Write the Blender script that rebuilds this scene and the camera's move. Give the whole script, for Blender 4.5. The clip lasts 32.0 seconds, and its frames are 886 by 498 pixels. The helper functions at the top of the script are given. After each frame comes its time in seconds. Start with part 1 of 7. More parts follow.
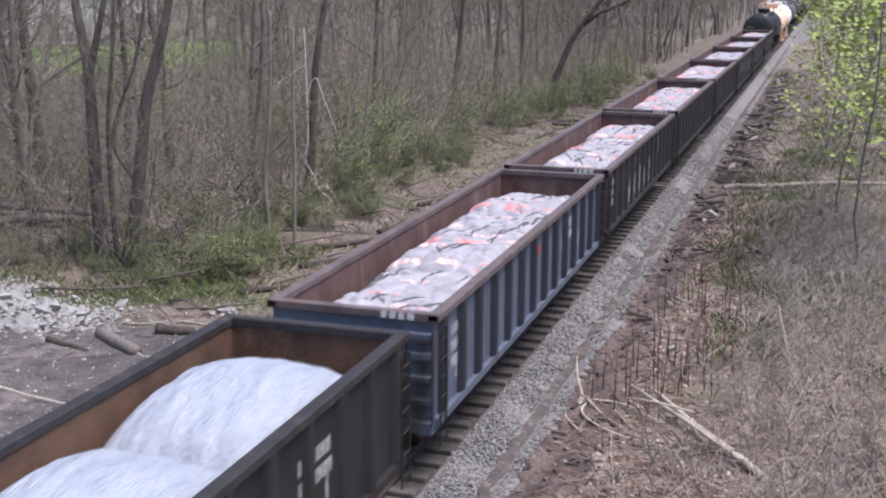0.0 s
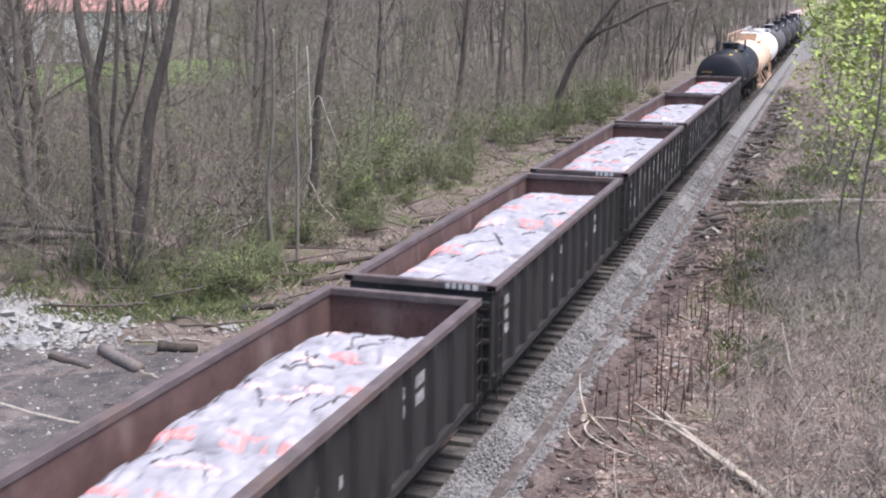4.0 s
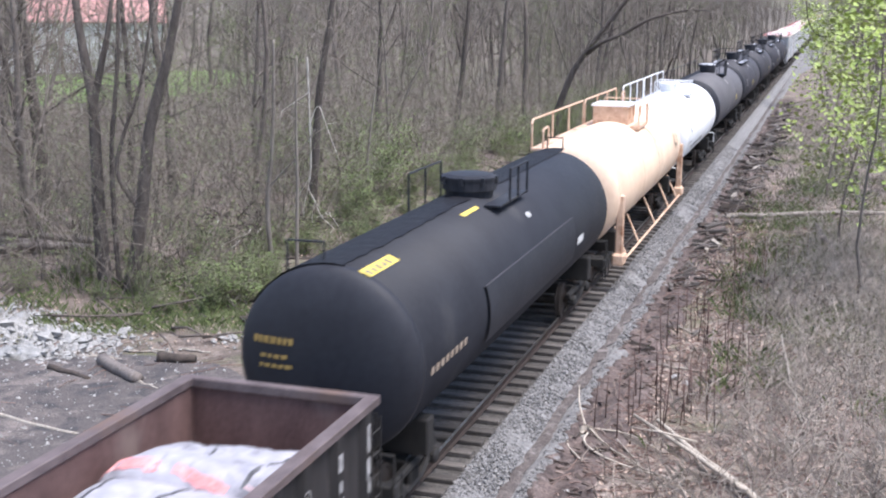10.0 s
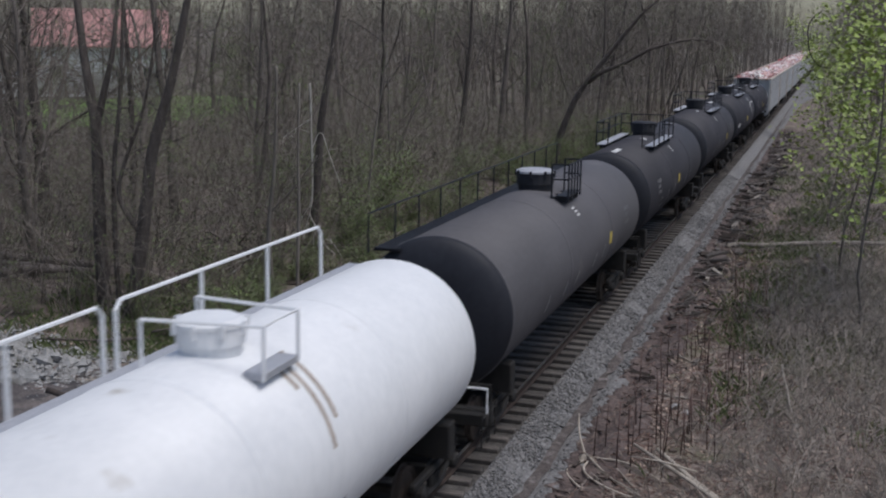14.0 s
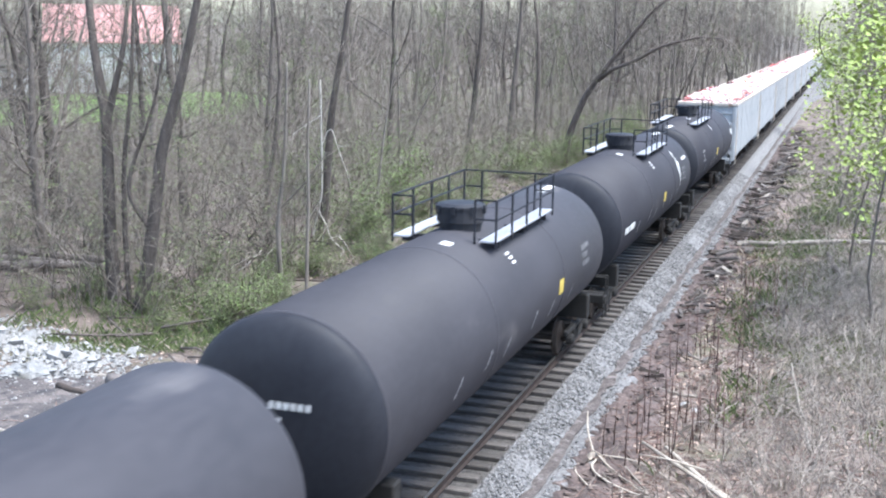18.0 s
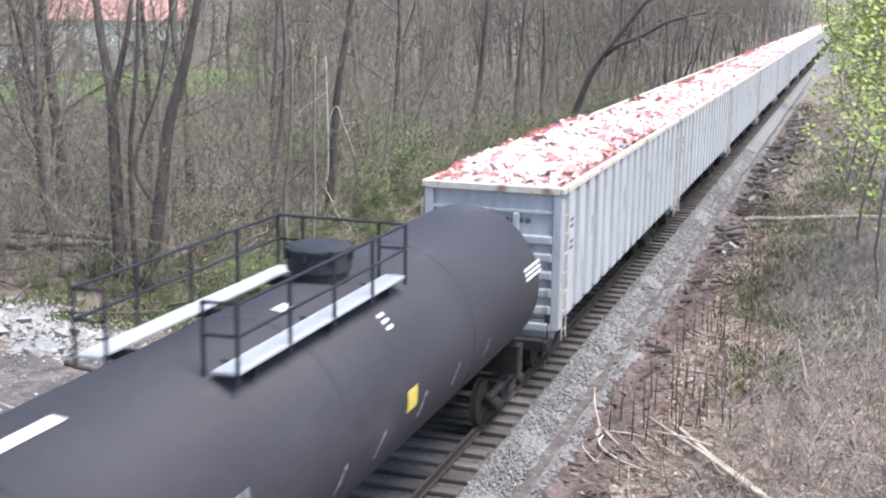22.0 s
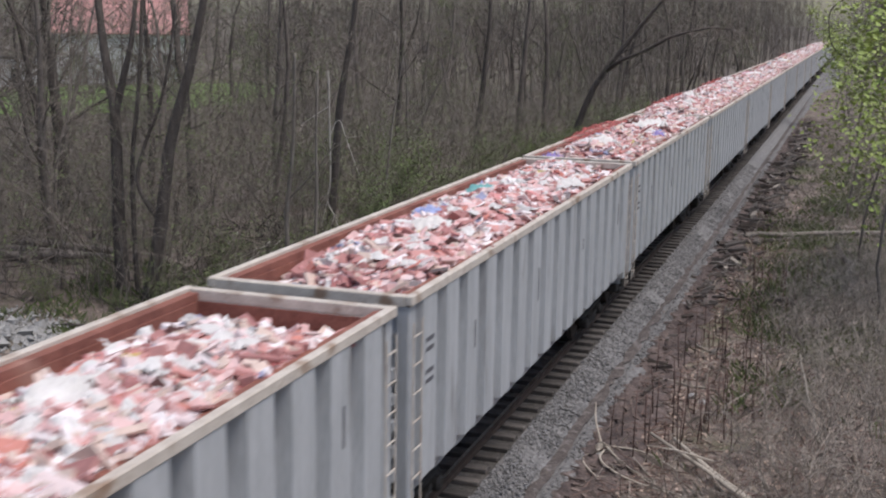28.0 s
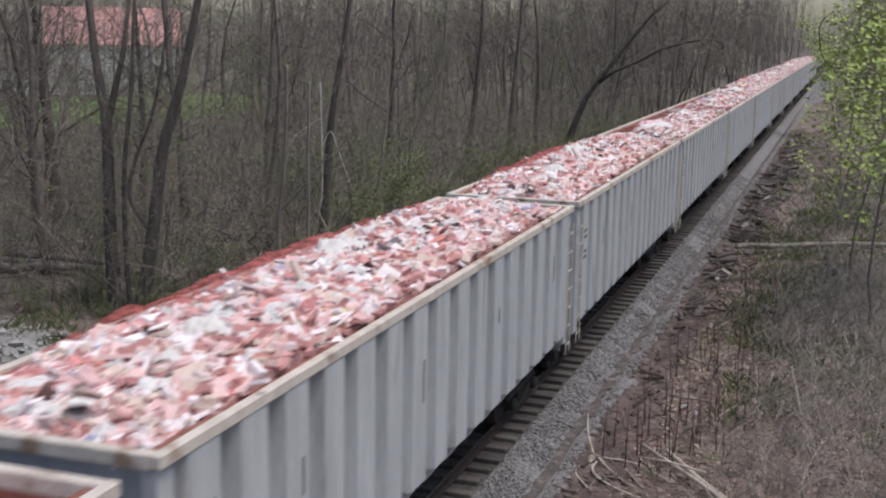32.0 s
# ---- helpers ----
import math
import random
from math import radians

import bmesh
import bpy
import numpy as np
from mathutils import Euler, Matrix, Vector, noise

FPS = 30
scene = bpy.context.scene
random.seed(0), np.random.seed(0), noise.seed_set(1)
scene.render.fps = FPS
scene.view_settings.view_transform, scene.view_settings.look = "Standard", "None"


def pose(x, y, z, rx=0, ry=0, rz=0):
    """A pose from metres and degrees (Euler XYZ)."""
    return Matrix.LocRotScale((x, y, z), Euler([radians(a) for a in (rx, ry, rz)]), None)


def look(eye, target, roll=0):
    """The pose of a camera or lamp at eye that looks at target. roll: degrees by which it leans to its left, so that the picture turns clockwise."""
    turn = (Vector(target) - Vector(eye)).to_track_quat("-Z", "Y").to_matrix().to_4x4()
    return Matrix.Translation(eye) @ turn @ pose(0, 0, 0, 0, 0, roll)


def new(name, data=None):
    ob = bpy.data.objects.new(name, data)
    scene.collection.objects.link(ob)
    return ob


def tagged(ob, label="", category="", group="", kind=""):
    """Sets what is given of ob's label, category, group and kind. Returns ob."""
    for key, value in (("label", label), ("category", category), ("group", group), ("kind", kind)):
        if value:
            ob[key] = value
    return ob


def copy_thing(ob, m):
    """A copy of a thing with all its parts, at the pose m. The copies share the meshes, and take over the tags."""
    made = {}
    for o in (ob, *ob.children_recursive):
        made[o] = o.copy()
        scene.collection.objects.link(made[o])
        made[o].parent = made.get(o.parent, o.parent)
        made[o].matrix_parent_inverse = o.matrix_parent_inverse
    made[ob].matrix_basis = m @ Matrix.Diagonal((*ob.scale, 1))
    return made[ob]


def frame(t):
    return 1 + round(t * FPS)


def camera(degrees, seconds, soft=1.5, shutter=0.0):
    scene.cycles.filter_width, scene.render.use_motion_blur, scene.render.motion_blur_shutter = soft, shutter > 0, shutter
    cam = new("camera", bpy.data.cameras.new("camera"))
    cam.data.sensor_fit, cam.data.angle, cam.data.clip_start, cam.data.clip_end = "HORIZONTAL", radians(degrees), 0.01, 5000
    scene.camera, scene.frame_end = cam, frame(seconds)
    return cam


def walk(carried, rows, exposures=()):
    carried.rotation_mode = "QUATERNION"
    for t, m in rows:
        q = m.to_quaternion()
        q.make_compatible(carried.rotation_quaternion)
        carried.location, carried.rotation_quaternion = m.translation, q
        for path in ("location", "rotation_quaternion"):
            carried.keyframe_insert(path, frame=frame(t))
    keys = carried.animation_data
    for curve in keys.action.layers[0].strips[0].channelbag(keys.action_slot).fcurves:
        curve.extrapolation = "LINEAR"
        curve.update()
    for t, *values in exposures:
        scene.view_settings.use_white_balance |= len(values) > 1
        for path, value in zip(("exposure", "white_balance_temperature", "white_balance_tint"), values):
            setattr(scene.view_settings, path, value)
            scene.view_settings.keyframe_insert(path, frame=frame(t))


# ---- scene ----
# A freight train runs along a straight track through a leafless spring wood,
# seen from a road bridge. y runs along the track, rail tops are at z = 0.
DURATION = 32.0
EYE = (7.47, 0.0, 8.40)
cam = camera(40.5, DURATION, soft=2.1, shutter=0.35)

# seconds, yaw, pitch, roll of the hand-held camera
AIM = [(0, 17.82, -12.98, -0.25), (0.5, 18.02, -13.10, -0.30), (1, 17.74, -13.19, -0.24), (1.5, 17.68, -13.15, -0.20),
       (2, 17.71, -12.95, -0.31), (2.5, 17.53, -12.92, -0.36), (3, 17.79, -12.84, -0.30), (3.5, 17.89, -12.46, -0.25),
       (5.5, 18.13, -11.82, -0.25), (6, 18.20, -11.64, -0.23), (6.5, 18.46, -11.47, -0.28), (7, 18.57, -11.46, -0.49),
       (7.5, 18.62, -11.78, -0.58), (8, 18.64, -11.79, -0.54), (8.5, 18.53, -11.35, -0.55), (9, 18.42, -11.14, -0.55),
       (9.5, 18.12, -11.42, -0.33), (10, 17.96, -11.63, -0.38), (10.5, 18.22, -11.58, -0.38), (11, 18.05, -11.17, -0.29),
       (11.5, 17.87, -10.96, -0.54), (12, 18.03, -10.90, -0.54), (12.5, 17.96, -10.87, -0.47), (13, 18.05, -10.50, -0.55),
       (13.5, 18.06, -10.29, -0.78), (14, 18.09, -10.35, -0.85), (14.5, 18.06, -10.28, -0.77), (15, 18.06, -10.09, -0.90),
       (15.5, 18.11, -9.85, -0.92), (17.5, 18.45, -10.50, -0.97), (18, 18.57, -10.50, -1.02), (18.5, 18.60, -11.16, -1.10),
       (19, 18.73, -11.69, -1.09), (19.5, 18.73, -11.81, -1.02), (20, 18.96, -11.48, -0.91), (20.5, 18.91, -11.44, -0.77),
       (21, 18.75, -11.78, -0.69), (21.5, 18.76, -11.76, -0.76), (22, 18.84, -11.61, -0.75), (22.5, 18.79, -11.31, -0.95),
       (23, 18.94, -11.45, -0.93), (23.5, 19.03, -11.62, -0.98), (24, 18.96, -11.39, -0.95), (24.5, 18.87, -11.14, -1.02),
       (25, 18.78, -11.00, -0.98), (25.5, 18.71, -11.40, -1.07), (27.5, 19.18, -10.71, -0.98), (28, 18.96, -10.94, -0.98),
       (28.5, 18.94, -11.07, -0.82), (29, 19.06, -10.73, -1.17), (29.5, 19.13, -10.15, -1.05), (30, 18.94, -10.41, -0.97),
       (30.5, 18.79, -10.74, -0.84), (31, 18.80, -10.85, -0.84), (31.5, 18.82, -10.58, -0.69), (32, 18.58, -10.39, -1.02)]
EXPOSURE = [(0, 1.05, 6550, 18), (1, 1.21, 6550, 18), (2, 1.25, 6600, 18), (3, 1.27, 6600, 17), (7, 1.27, 6500, 16), (9, 1.37, 6350, 15), (10.6, 1.45, 6400, 14), (11.2, 1.15, 6600, 15), (12, 0.14, 6850, 16),
            (13, -0.21, 6500, 13), (14.4, -0.12, 6300, 11), (15, 0.81, 6050, 9), (17.5, 1.81, 6050, 8), (19, 1.85, 6050, 8), (21, 1.79, 6250, 10), (22.2, 1.49, 6550, 12), (23.5, 0.51, 7100, 15), (25, 0.26, 6800, 14), (32, 0.21, 6700, 13)]
walk(cam, [(t, pose(*EYE, 90 + pitch, roll, yaw)) for t, yaw, pitch, roll in AIM], EXPOSURE)

# ---- light: a bright overcast day ----
SUN_HEIGHT, SUN_TURN = 68.0, 104.0
world = bpy.data.worlds.new("overcast")
scene.world = world
world.use_nodes = True
wn = world.node_tree.nodes
sky = wn.new("ShaderNodeTexSky")
sky.sky_type = "NISHITA"
sky.sun_disc = False
sky.sun_elevation, sky.sun_rotation = radians(SUN_HEIGHT), radians(SUN_TURN)
sky.dust_density = 1.5
sky.air_density = 1.0
world.node_tree.links.new(sky.outputs["Color"], wn["Background"].inputs["Color"])
wn["Background"].inputs["Strength"].default_value = 0.10
sun = new("sun", bpy.data.lights.new("sun", "SUN"))
sun.data.energy, sun.data.angle, sun.data.color = 2.4, radians(32), (1.0, 0.985, 0.96)
sun.matrix_world = look((0, 0, 60), (-60 * math.sin(radians(SUN_TURN)) / math.tan(radians(SUN_HEIGHT)),
                                     -60 * math.cos(radians(SUN_TURN)) / math.tan(radians(SUN_HEIGHT)), 0))


# ---- materials ----
def surface(name, dark, light, scale=4.0, rough=0.7, bump=0.2, metal=0.0, stretch=(1, 1, 1), stain=None, stain_amount=0.45,
            stain_scale=0.7, fine=9.0, vary=0.0, islands=0.0, bump_size=0.02, coords="Object"):
    """A two-scale procedural surface: coarse mottling, fine grain, stains of their own colour, relief."""
    m = bpy.data.materials.new(name)
    m.use_nodes = True
    nt = m.node_tree
    n, link = nt.nodes, nt.links.new
    bsdf = n["Principled BSDF"]
    tc = n.new("ShaderNodeTexCoord")
    mp = n.new("ShaderNodeMapping")
    mp.inputs["Scale"].default_value = stretch
    link(tc.outputs[coords], mp.inputs["Vector"])

    def grain(sc, detail, vec=mp):
        t = n.new("ShaderNodeTexNoise")
        t.inputs["Scale"].default_value, t.inputs["Detail"].default_value = sc, detail
        link(vec.outputs["Vector"], t.inputs["Vector"])
        return t

    def ramp(src, a, b):
        r = n.new("ShaderNodeMapRange")
        r.inputs["From Min"].default_value, r.inputs["From Max"].default_value = a, b
        link(src, r.inputs["Value"])
        return r.outputs["Result"]

    def mix(fac, a, b):
        x = n.new("ShaderNodeMix")
        x.data_type = "RGBA"
        for sock, val in ((x.inputs["Factor"], fac), (x.inputs["A"], a), (x.inputs["B"], b)):
            if isinstance(val, (int, float)):
                sock.default_value = val
            elif isinstance(val, tuple):
                sock.default_value = (*val, 1)
            else:
                link(val, sock)
        return x.outputs["Result"]

    coarse, small = grain(scale, 5), grain(scale * fine, 3)
    both = n.new("ShaderNodeMath")
    both.operation = "MULTIPLY_ADD"
    both.inputs[1].default_value, both.inputs[2].default_value = 0.5, 0.0
    link(small.outputs["Fac"], both.inputs[0])
    add = n.new("ShaderNodeMath")
    add.operation = "MULTIPLY_ADD"
    add.inputs[1].default_value = 0.6
    link(coarse.outputs["Fac"], add.inputs[0])
    link(both.outputs[0], add.inputs[2])
    col = mix(ramp(add.outputs[0], 0.38, 0.72), dark, light)
    if stain:
        spots = grain(stain_scale, 6)
        col = mix(ramp(spots.outputs["Fac"], 1.0 - stain_amount, 1.12 - stain_amount), col, stain)
    for kind, amount in (("object", vary), ("island", islands)):
        if amount:
            src = n.new("ShaderNodeObjectInfo" if kind == "object" else "ShaderNodeNewGeometry")
            hsv = n.new("ShaderNodeHueSaturation")
            link(ramp(src.outputs["Random" if kind == "object" else "Random Per Island"], -1.0, 1.0), hsv.inputs["Fac"])
            hsv.inputs["Fac"].default_value = 1
            val = n.new("ShaderNodeMapRange")
            val.inputs["To Min"].default_value, val.inputs["To Max"].default_value = 1 - amount, 1 + amount
            link(src.outputs["Random" if kind == "object" else "Random Per Island"], val.inputs["Value"])
            link(val.outputs["Result"], hsv.inputs["Value"])
            nt.links.remove(hsv.inputs["Fac"].links[0])
            link(col, hsv.inputs["Color"])
            col = hsv.outputs["Color"]
    link(col, bsdf.inputs["Base Color"])
    bsdf.inputs["Metallic"].default_value = metal
    r = n.new("ShaderNodeMapRange")
    r.inputs["To Min"].default_value, r.inputs["To Max"].default_value = max(0.05, rough - 0.12), min(1, rough + 0.12)
    link(small.outputs["Fac"], r.inputs["Value"])
    link(r.outputs["Result"], bsdf.inputs["Roughness"])
    if bump:
        b = n.new("ShaderNodeBump")
        b.inputs["Strength"].default_value, b.inputs["Distance"].default_value = bump, bump_size
        link(add.outputs[0], b.inputs["Height"])
        link(b.outputs["Normal"], bsdf.inputs["Normal"])
    return m


def patches(name, colours, scale, rough=0.9, bump=0.6, bump_size=0.05, detail=8):
    """Ground cover: several earth colours in irregular patches, with fine grain."""
    m = bpy.data.materials.new(name)
    m.use_nodes = True
    nt = m.node_tree
    n, link = nt.nodes, nt.links.new
    bsdf = n["Principled BSDF"]
    bsdf.inputs["Roughness"].default_value = rough
    tc = n.new("ShaderNodeTexCoord")
    col = None
    for i, (rgb, sc, lo, hi) in enumerate(colours):
        t = n.new("ShaderNodeTexNoise")
        t.noise_dimensions = "4D"
        t.inputs["W"].default_value = 3.7 * i
        t.inputs["Scale"].default_value, t.inputs["Detail"].default_value, t.inputs["Roughness"].default_value = sc, detail, 0.65
        link(tc.outputs["Object"], t.inputs["Vector"])
        r = n.new("ShaderNodeMapRange")
        r.inputs["From Min"].default_value, r.inputs["From Max"].default_value = lo, hi
        link(t.outputs["Fac"], r.inputs["Value"])
        if col is None:
            col = n.new("ShaderNodeRGB").outputs[0]
            col.default_value = (*rgb, 1)
            continue
        x = n.new("ShaderNodeMix")
        x.data_type = "RGBA"
        link(r.outputs["Result"], x.inputs["Factor"])
        link(col, x.inputs["A"])
        x.inputs["B"].default_value = (*rgb, 1)
        col = x.outputs["Result"]
    t = n.new("ShaderNodeTexNoise")
    t.inputs["Scale"].default_value, t.inputs["Detail"].default_value = scale, 4
    link(tc.outputs["Object"], t.inputs["Vector"])
    val = n.new("ShaderNodeMapRange")
    val.inputs["From Min"].default_value, val.inputs["From Max"].default_value = 0.25, 0.75
    val.inputs["To Min"].default_value, val.inputs["To Max"].default_value = 0.45, 1.55
    link(t.outputs["Fac"], val.inputs["Value"])
    hsv = n.new("ShaderNodeHueSaturation")
    link(val.outputs["Result"], hsv.inputs["Value"])
    link(col, hsv.inputs["Color"])
    link(hsv.outputs["Color"], bsdf.inputs["Base Color"])
    b = n.new("ShaderNodeBump")
    b.inputs["Strength"].default_value, b.inputs["Distance"].default_value = bump, bump_size
    link(t.outputs["Fac"], b.inputs["Height"])
    link(b.outputs["Normal"], bsdf.inputs["Normal"])
    return m


LITTER = patches("leaf litter", [((0.22, 0.175, 0.15), 1, 0, 1), ((0.105, 0.08, 0.07), 1.3, 0.47, 0.58), ((0.37, 0.315, 0.275), 1.7, 0.55, 0.70),
                                 ((0.085, 0.105, 0.035), 0.23, 0.53, 0.66)], 14)
# LITTER again, darkened: the shade under the trees is put into this colour
SHADEFLOOR = patches("leaf litter darkened for tree shade", [((0.165, 0.132, 0.112), 1, 0, 1), ((0.085, 0.066, 0.056), 0.8, 0.45, 0.60), ((0.26, 0.215, 0.185), 1.9, 0.55, 0.70), ((0.085, 0.10, 0.042), 0.35, 0.50, 0.62)], 14)
BALLAST = surface("ballast stone", (0.085, 0.082, 0.082), (0.255, 0.25, 0.25), 9, 0.9, 0.9, fine=3, bump_size=0.04, islands=0.35)
# darker than BALLAST: train and gap shade painted in, along with oil staining
SHADESTONE = surface("ballast darkened for shade and oil between the ties", (0.035, 0.031, 0.029), (0.15, 0.14, 0.132), 9, 0.9, 0.9, fine=3, bump_size=0.04)
DARKEARTH = patches("dark wet earth", [((0.12, 0.09, 0.082), 1, 0, 1), ((0.062, 0.046, 0.043), 1.6, 0.45, 0.58), ((0.19, 0.155, 0.145), 2.6, 0.55, 0.68)], 18)
MUD = patches("muddy gravel", [((0.105, 0.088, 0.083), 1, 0, 1), ((0.06, 0.05, 0.047), 2.2, 0.45, 0.6), ((0.19, 0.17, 0.165), 3.0, 0.52, 0.66)], 20)
CINDER = patches("cinders", [((0.092, 0.080, 0.078), 1, 0, 1), ((0.17, 0.145, 0.135), 0.8, 0.48, 0.63), ((0.05, 0.047, 0.05), 2.0, 0.5, 0.62)], 22)
TIE = surface("weathered tie", (0.032, 0.028, 0.026), (0.15, 0.132, 0.12), 3, 0.9, 0.5, stretch=(0.35, 3, 3), vary=0.35)
RAIL = surface("rusty rail", (0.045, 0.034, 0.029), (0.095, 0.07, 0.06), 6, 0.6, 0.2, metal=0.5)
RAILTOP = surface("polished rail head", (0.45, 0.44, 0.43), (0.6, 0.59, 0.58), 8, 0.3, 0.05, metal=0.9)
STEEL = surface("dirty underframe steel", (0.007, 0.0065, 0.0065), (0.024, 0.021, 0.019), 5, 0.75, 0.3)
BARK = surface("grey brown bark", (0.055, 0.045, 0.039), (0.165, 0.138, 0.122), 6, 0.95, 0.8, stretch=(1, 1, 0.25), bump_size=0.03, vary=0.3)
MIDBARK = surface("weathered brown bark", (0.085, 0.070, 0.061), (0.205, 0.176, 0.155), 6, 0.95, 0.7, stretch=(1, 1, 0.25), bump_size=0.03, vary=0.3)
PALEBARK = surface("pale grey bark", (0.13, 0.112, 0.098), (0.26, 0.23, 0.20), 5, 0.95, 0.6, stretch=(1, 1, 0.25), vary=0.25)
TWIG = surface("bare twigs", (0.106, 0.089, 0.075), (0.236, 0.203, 0.173), 3, 0.95, 0.0, islands=0.35, vary=0.25)
PALETWIG = surface("bleached bramble canes", (0.20, 0.172, 0.145), (0.46, 0.405, 0.35), 3, 0.95, 0.0, islands=0.35, vary=0.2)
LEAF = surface("young green leaves", (0.09, 0.128, 0.038), (0.17, 0.22, 0.075), 2, 0.6, 0.0, islands=0.4, vary=0.2)
BRIGHTLEAF = surface("yellow green spring leaves", (0.22, 0.30, 0.06), (0.40, 0.48, 0.14), 2, 0.55, 0.0, islands=0.35)
BLEACHED = surface("bone-white dead wood", (0.42, 0.385, 0.34), (0.66, 0.62, 0.56), 4, 0.9, 0.3)
DEADWOOD = surface("bleached deadwood", (0.20, 0.175, 0.15), (0.42, 0.38, 0.33), 4, 0.9, 0.5, stretch=(3, 0.4, 3))
STALK = surface("dark dry stalks", (0.06, 0.034, 0.03), (0.15, 0.092, 0.08), 3, 0.9, 0.0, vary=0.3)
DARKWOOD = surface("rotten dark wood", (0.03, 0.025, 0.022), (0.09, 0.07, 0.06), 5, 0.95, 0.7)
STONE = surface("pale limestone", (0.19, 0.185, 0.178), (0.40, 0.395, 0.385), 5, 0.9, 0.6, islands=0.25)
STEM = surface("dry reddish stems", (0.10, 0.062, 0.052), (0.24, 0.16, 0.135), 3, 0.9, 0.0, islands=0.4)
STRAW = surface("dry grass", (0.24, 0.20, 0.16), (0.46, 0.40, 0.335), 3, 0.9, 0.0, islands=0.35)
GRASS = surface("new grass", (0.085, 0.112, 0.04), (0.155, 0.19, 0.075), 2, 0.8, 0.0, islands=0.4)
DEADLEAF = surface("fallen leaves", (0.24, 0.175, 0.14), (0.52, 0.41, 0.34), 2, 0.85, 0.0, islands=0.5)

# rolling stock
GON_BLACK = surface("sooty black paint", (0.007, 0.0065, 0.007), (0.024, 0.021, 0.022), 2.2, 0.65, 0.15, stretch=(2, 2, 0.4), stain=(0.05, 0.036, 0.032), stain_amount=0.38)
GON_BLUE = surface("weathered slate blue paint", (0.060, 0.075, 0.108), (0.115, 0.140, 0.190), 2.2, 0.6, 0.15, stretch=(2, 2, 0.4), stain=(0.06, 0.052, 0.05), stain_amount=0.4)
GON_NAVY = surface("dark navy post paint", (0.007, 0.009, 0.016), (0.018, 0.022, 0.036), 2.2, 0.6, 0.15, stretch=(2, 2, 0.4))
GON_GREY = surface("scraped sooty panels", (0.012, 0.011, 0.0115), (0.036, 0.032, 0.033), 2.2, 0.65, 0.2, stretch=(2, 2, 0.5), stain=(0.10, 0.085, 0.082), stain_amount=0.36, stain_scale=2.2)
GON_TRIM = surface("worn brown chord paint", (0.062, 0.046, 0.047), (0.15, 0.118, 0.118), 3, 0.65, 0.2, stain=(0.13, 0.085, 0.07), stain_amount=0.45)
GON_RUST = surface("maroon rusted steel", (0.07, 0.037, 0.034), (0.155, 0.09, 0.08), 2.0, 0.85, 0.3, stretch=(1, 1, 0.5), stain=(0.17, 0.12, 0.105), stain_amount=0.42, stain_scale=1.3)
GON_ORANGE = surface("orange rusted steel", (0.05, 0.028, 0.018), (0.15, 0.08, 0.048), 1.6, 0.85, 0.3, stain=(0.27, 0.19, 0.125), stain_amount=0.38, stain_scale=1.2)
# the grey stain blotches stand in for shaded creases in the cloth
TARP = surface("white wrapping cloth", (0.265, 0.26, 0.29), (0.42, 0.41, 0.447), 1.2, 0.55, 0.35, fine=5, bump_size=0.08, stain=(0.19, 0.185, 0.205), stain_amount=0.42, stain_scale=2.5)
BLUETARP = surface("smooth white sheet", (0.29, 0.33, 0.40), (0.44, 0.48, 0.55), 1.2, 0.45, 0.8, stretch=(3.5, 0.7, 1), bump_size=0.14)
REDTAPE = surface("faded red strap", (0.64, 0.18, 0.18), (0.80, 0.38, 0.37), 3, 0.6, 0.1)
# near-black for ribbons that draw the shade in the cloth's folds
FOLDSHADE = surface("painted fold shade", (0.05, 0.05, 0.055), (0.12, 0.12, 0.13), 3, 0.7, 0.1)
PRINT = surface("white stencil paint", (0.45, 0.45, 0.44), (0.70, 0.70, 0.69), 6, 0.7, 0.0)
YELLOWPRINT = surface("yellow stencil paint", (0.50, 0.38, 0.06), (0.68, 0.52, 0.12), 6, 0.7, 0.0)
AMBERPRINT = surface("faded amber stencil paint", (0.26, 0.17, 0.05), (0.40, 0.27, 0.08), 6, 0.7, 0.0)
DARKPRINT = surface("dark stencil paint", (0.07, 0.07, 0.08), (0.16, 0.16, 0.175), 6, 0.7, 0.0)
REDDECAL = surface("red reflective decal", (0.5, 0.03, 0.03), (0.65, 0.06, 0.06), 6, 0.5, 0.0)
TANK_BLACK = surface("satin black tank paint", (0.018, 0.019, 0.025), (0.030, 0.032, 0.040), 0.9, 0.6, 0.03, stain=(0.045, 0.045, 0.05), stain_amount=0.38, stain_scale=0.5)
TANK_DUST = surface("dusty black tank paint", (0.037, 0.036, 0.043), (0.053, 0.051, 0.060), 0.8, 0.66, 0.03, stretch=(1, 0.5, 1), stain=(0.12, 0.112, 0.114), stain_amount=0.36, stain_scale=0.4)
TANK_ORANGE = surface("faded peach tank paint", (0.76, 0.55, 0.40), (0.87, 0.67, 0.51), 1.0, 0.5, 0.1, stretch=(1, 1, 0.5), stain=(0.68, 0.44, 0.30), stain_amount=0.36, stain_scale=1.1)
ORANGE_RUST = surface("rusty peach fittings", (0.46, 0.28, 0.19), (0.74, 0.54, 0.40), 4, 0.7, 0.2, stain=(0.28, 0.13, 0.07), stain_amount=0.42, stain_scale=2.0)
TANK_WHITE = surface("white tank paint", (0.75, 0.76, 0.775), (0.85, 0.855, 0.865), 1.0, 0.45, 0.08, stretch=(1, 1, 0.5), stain=(0.50, 0.47, 0.43), stain_amount=0.34, stain_scale=1.3)
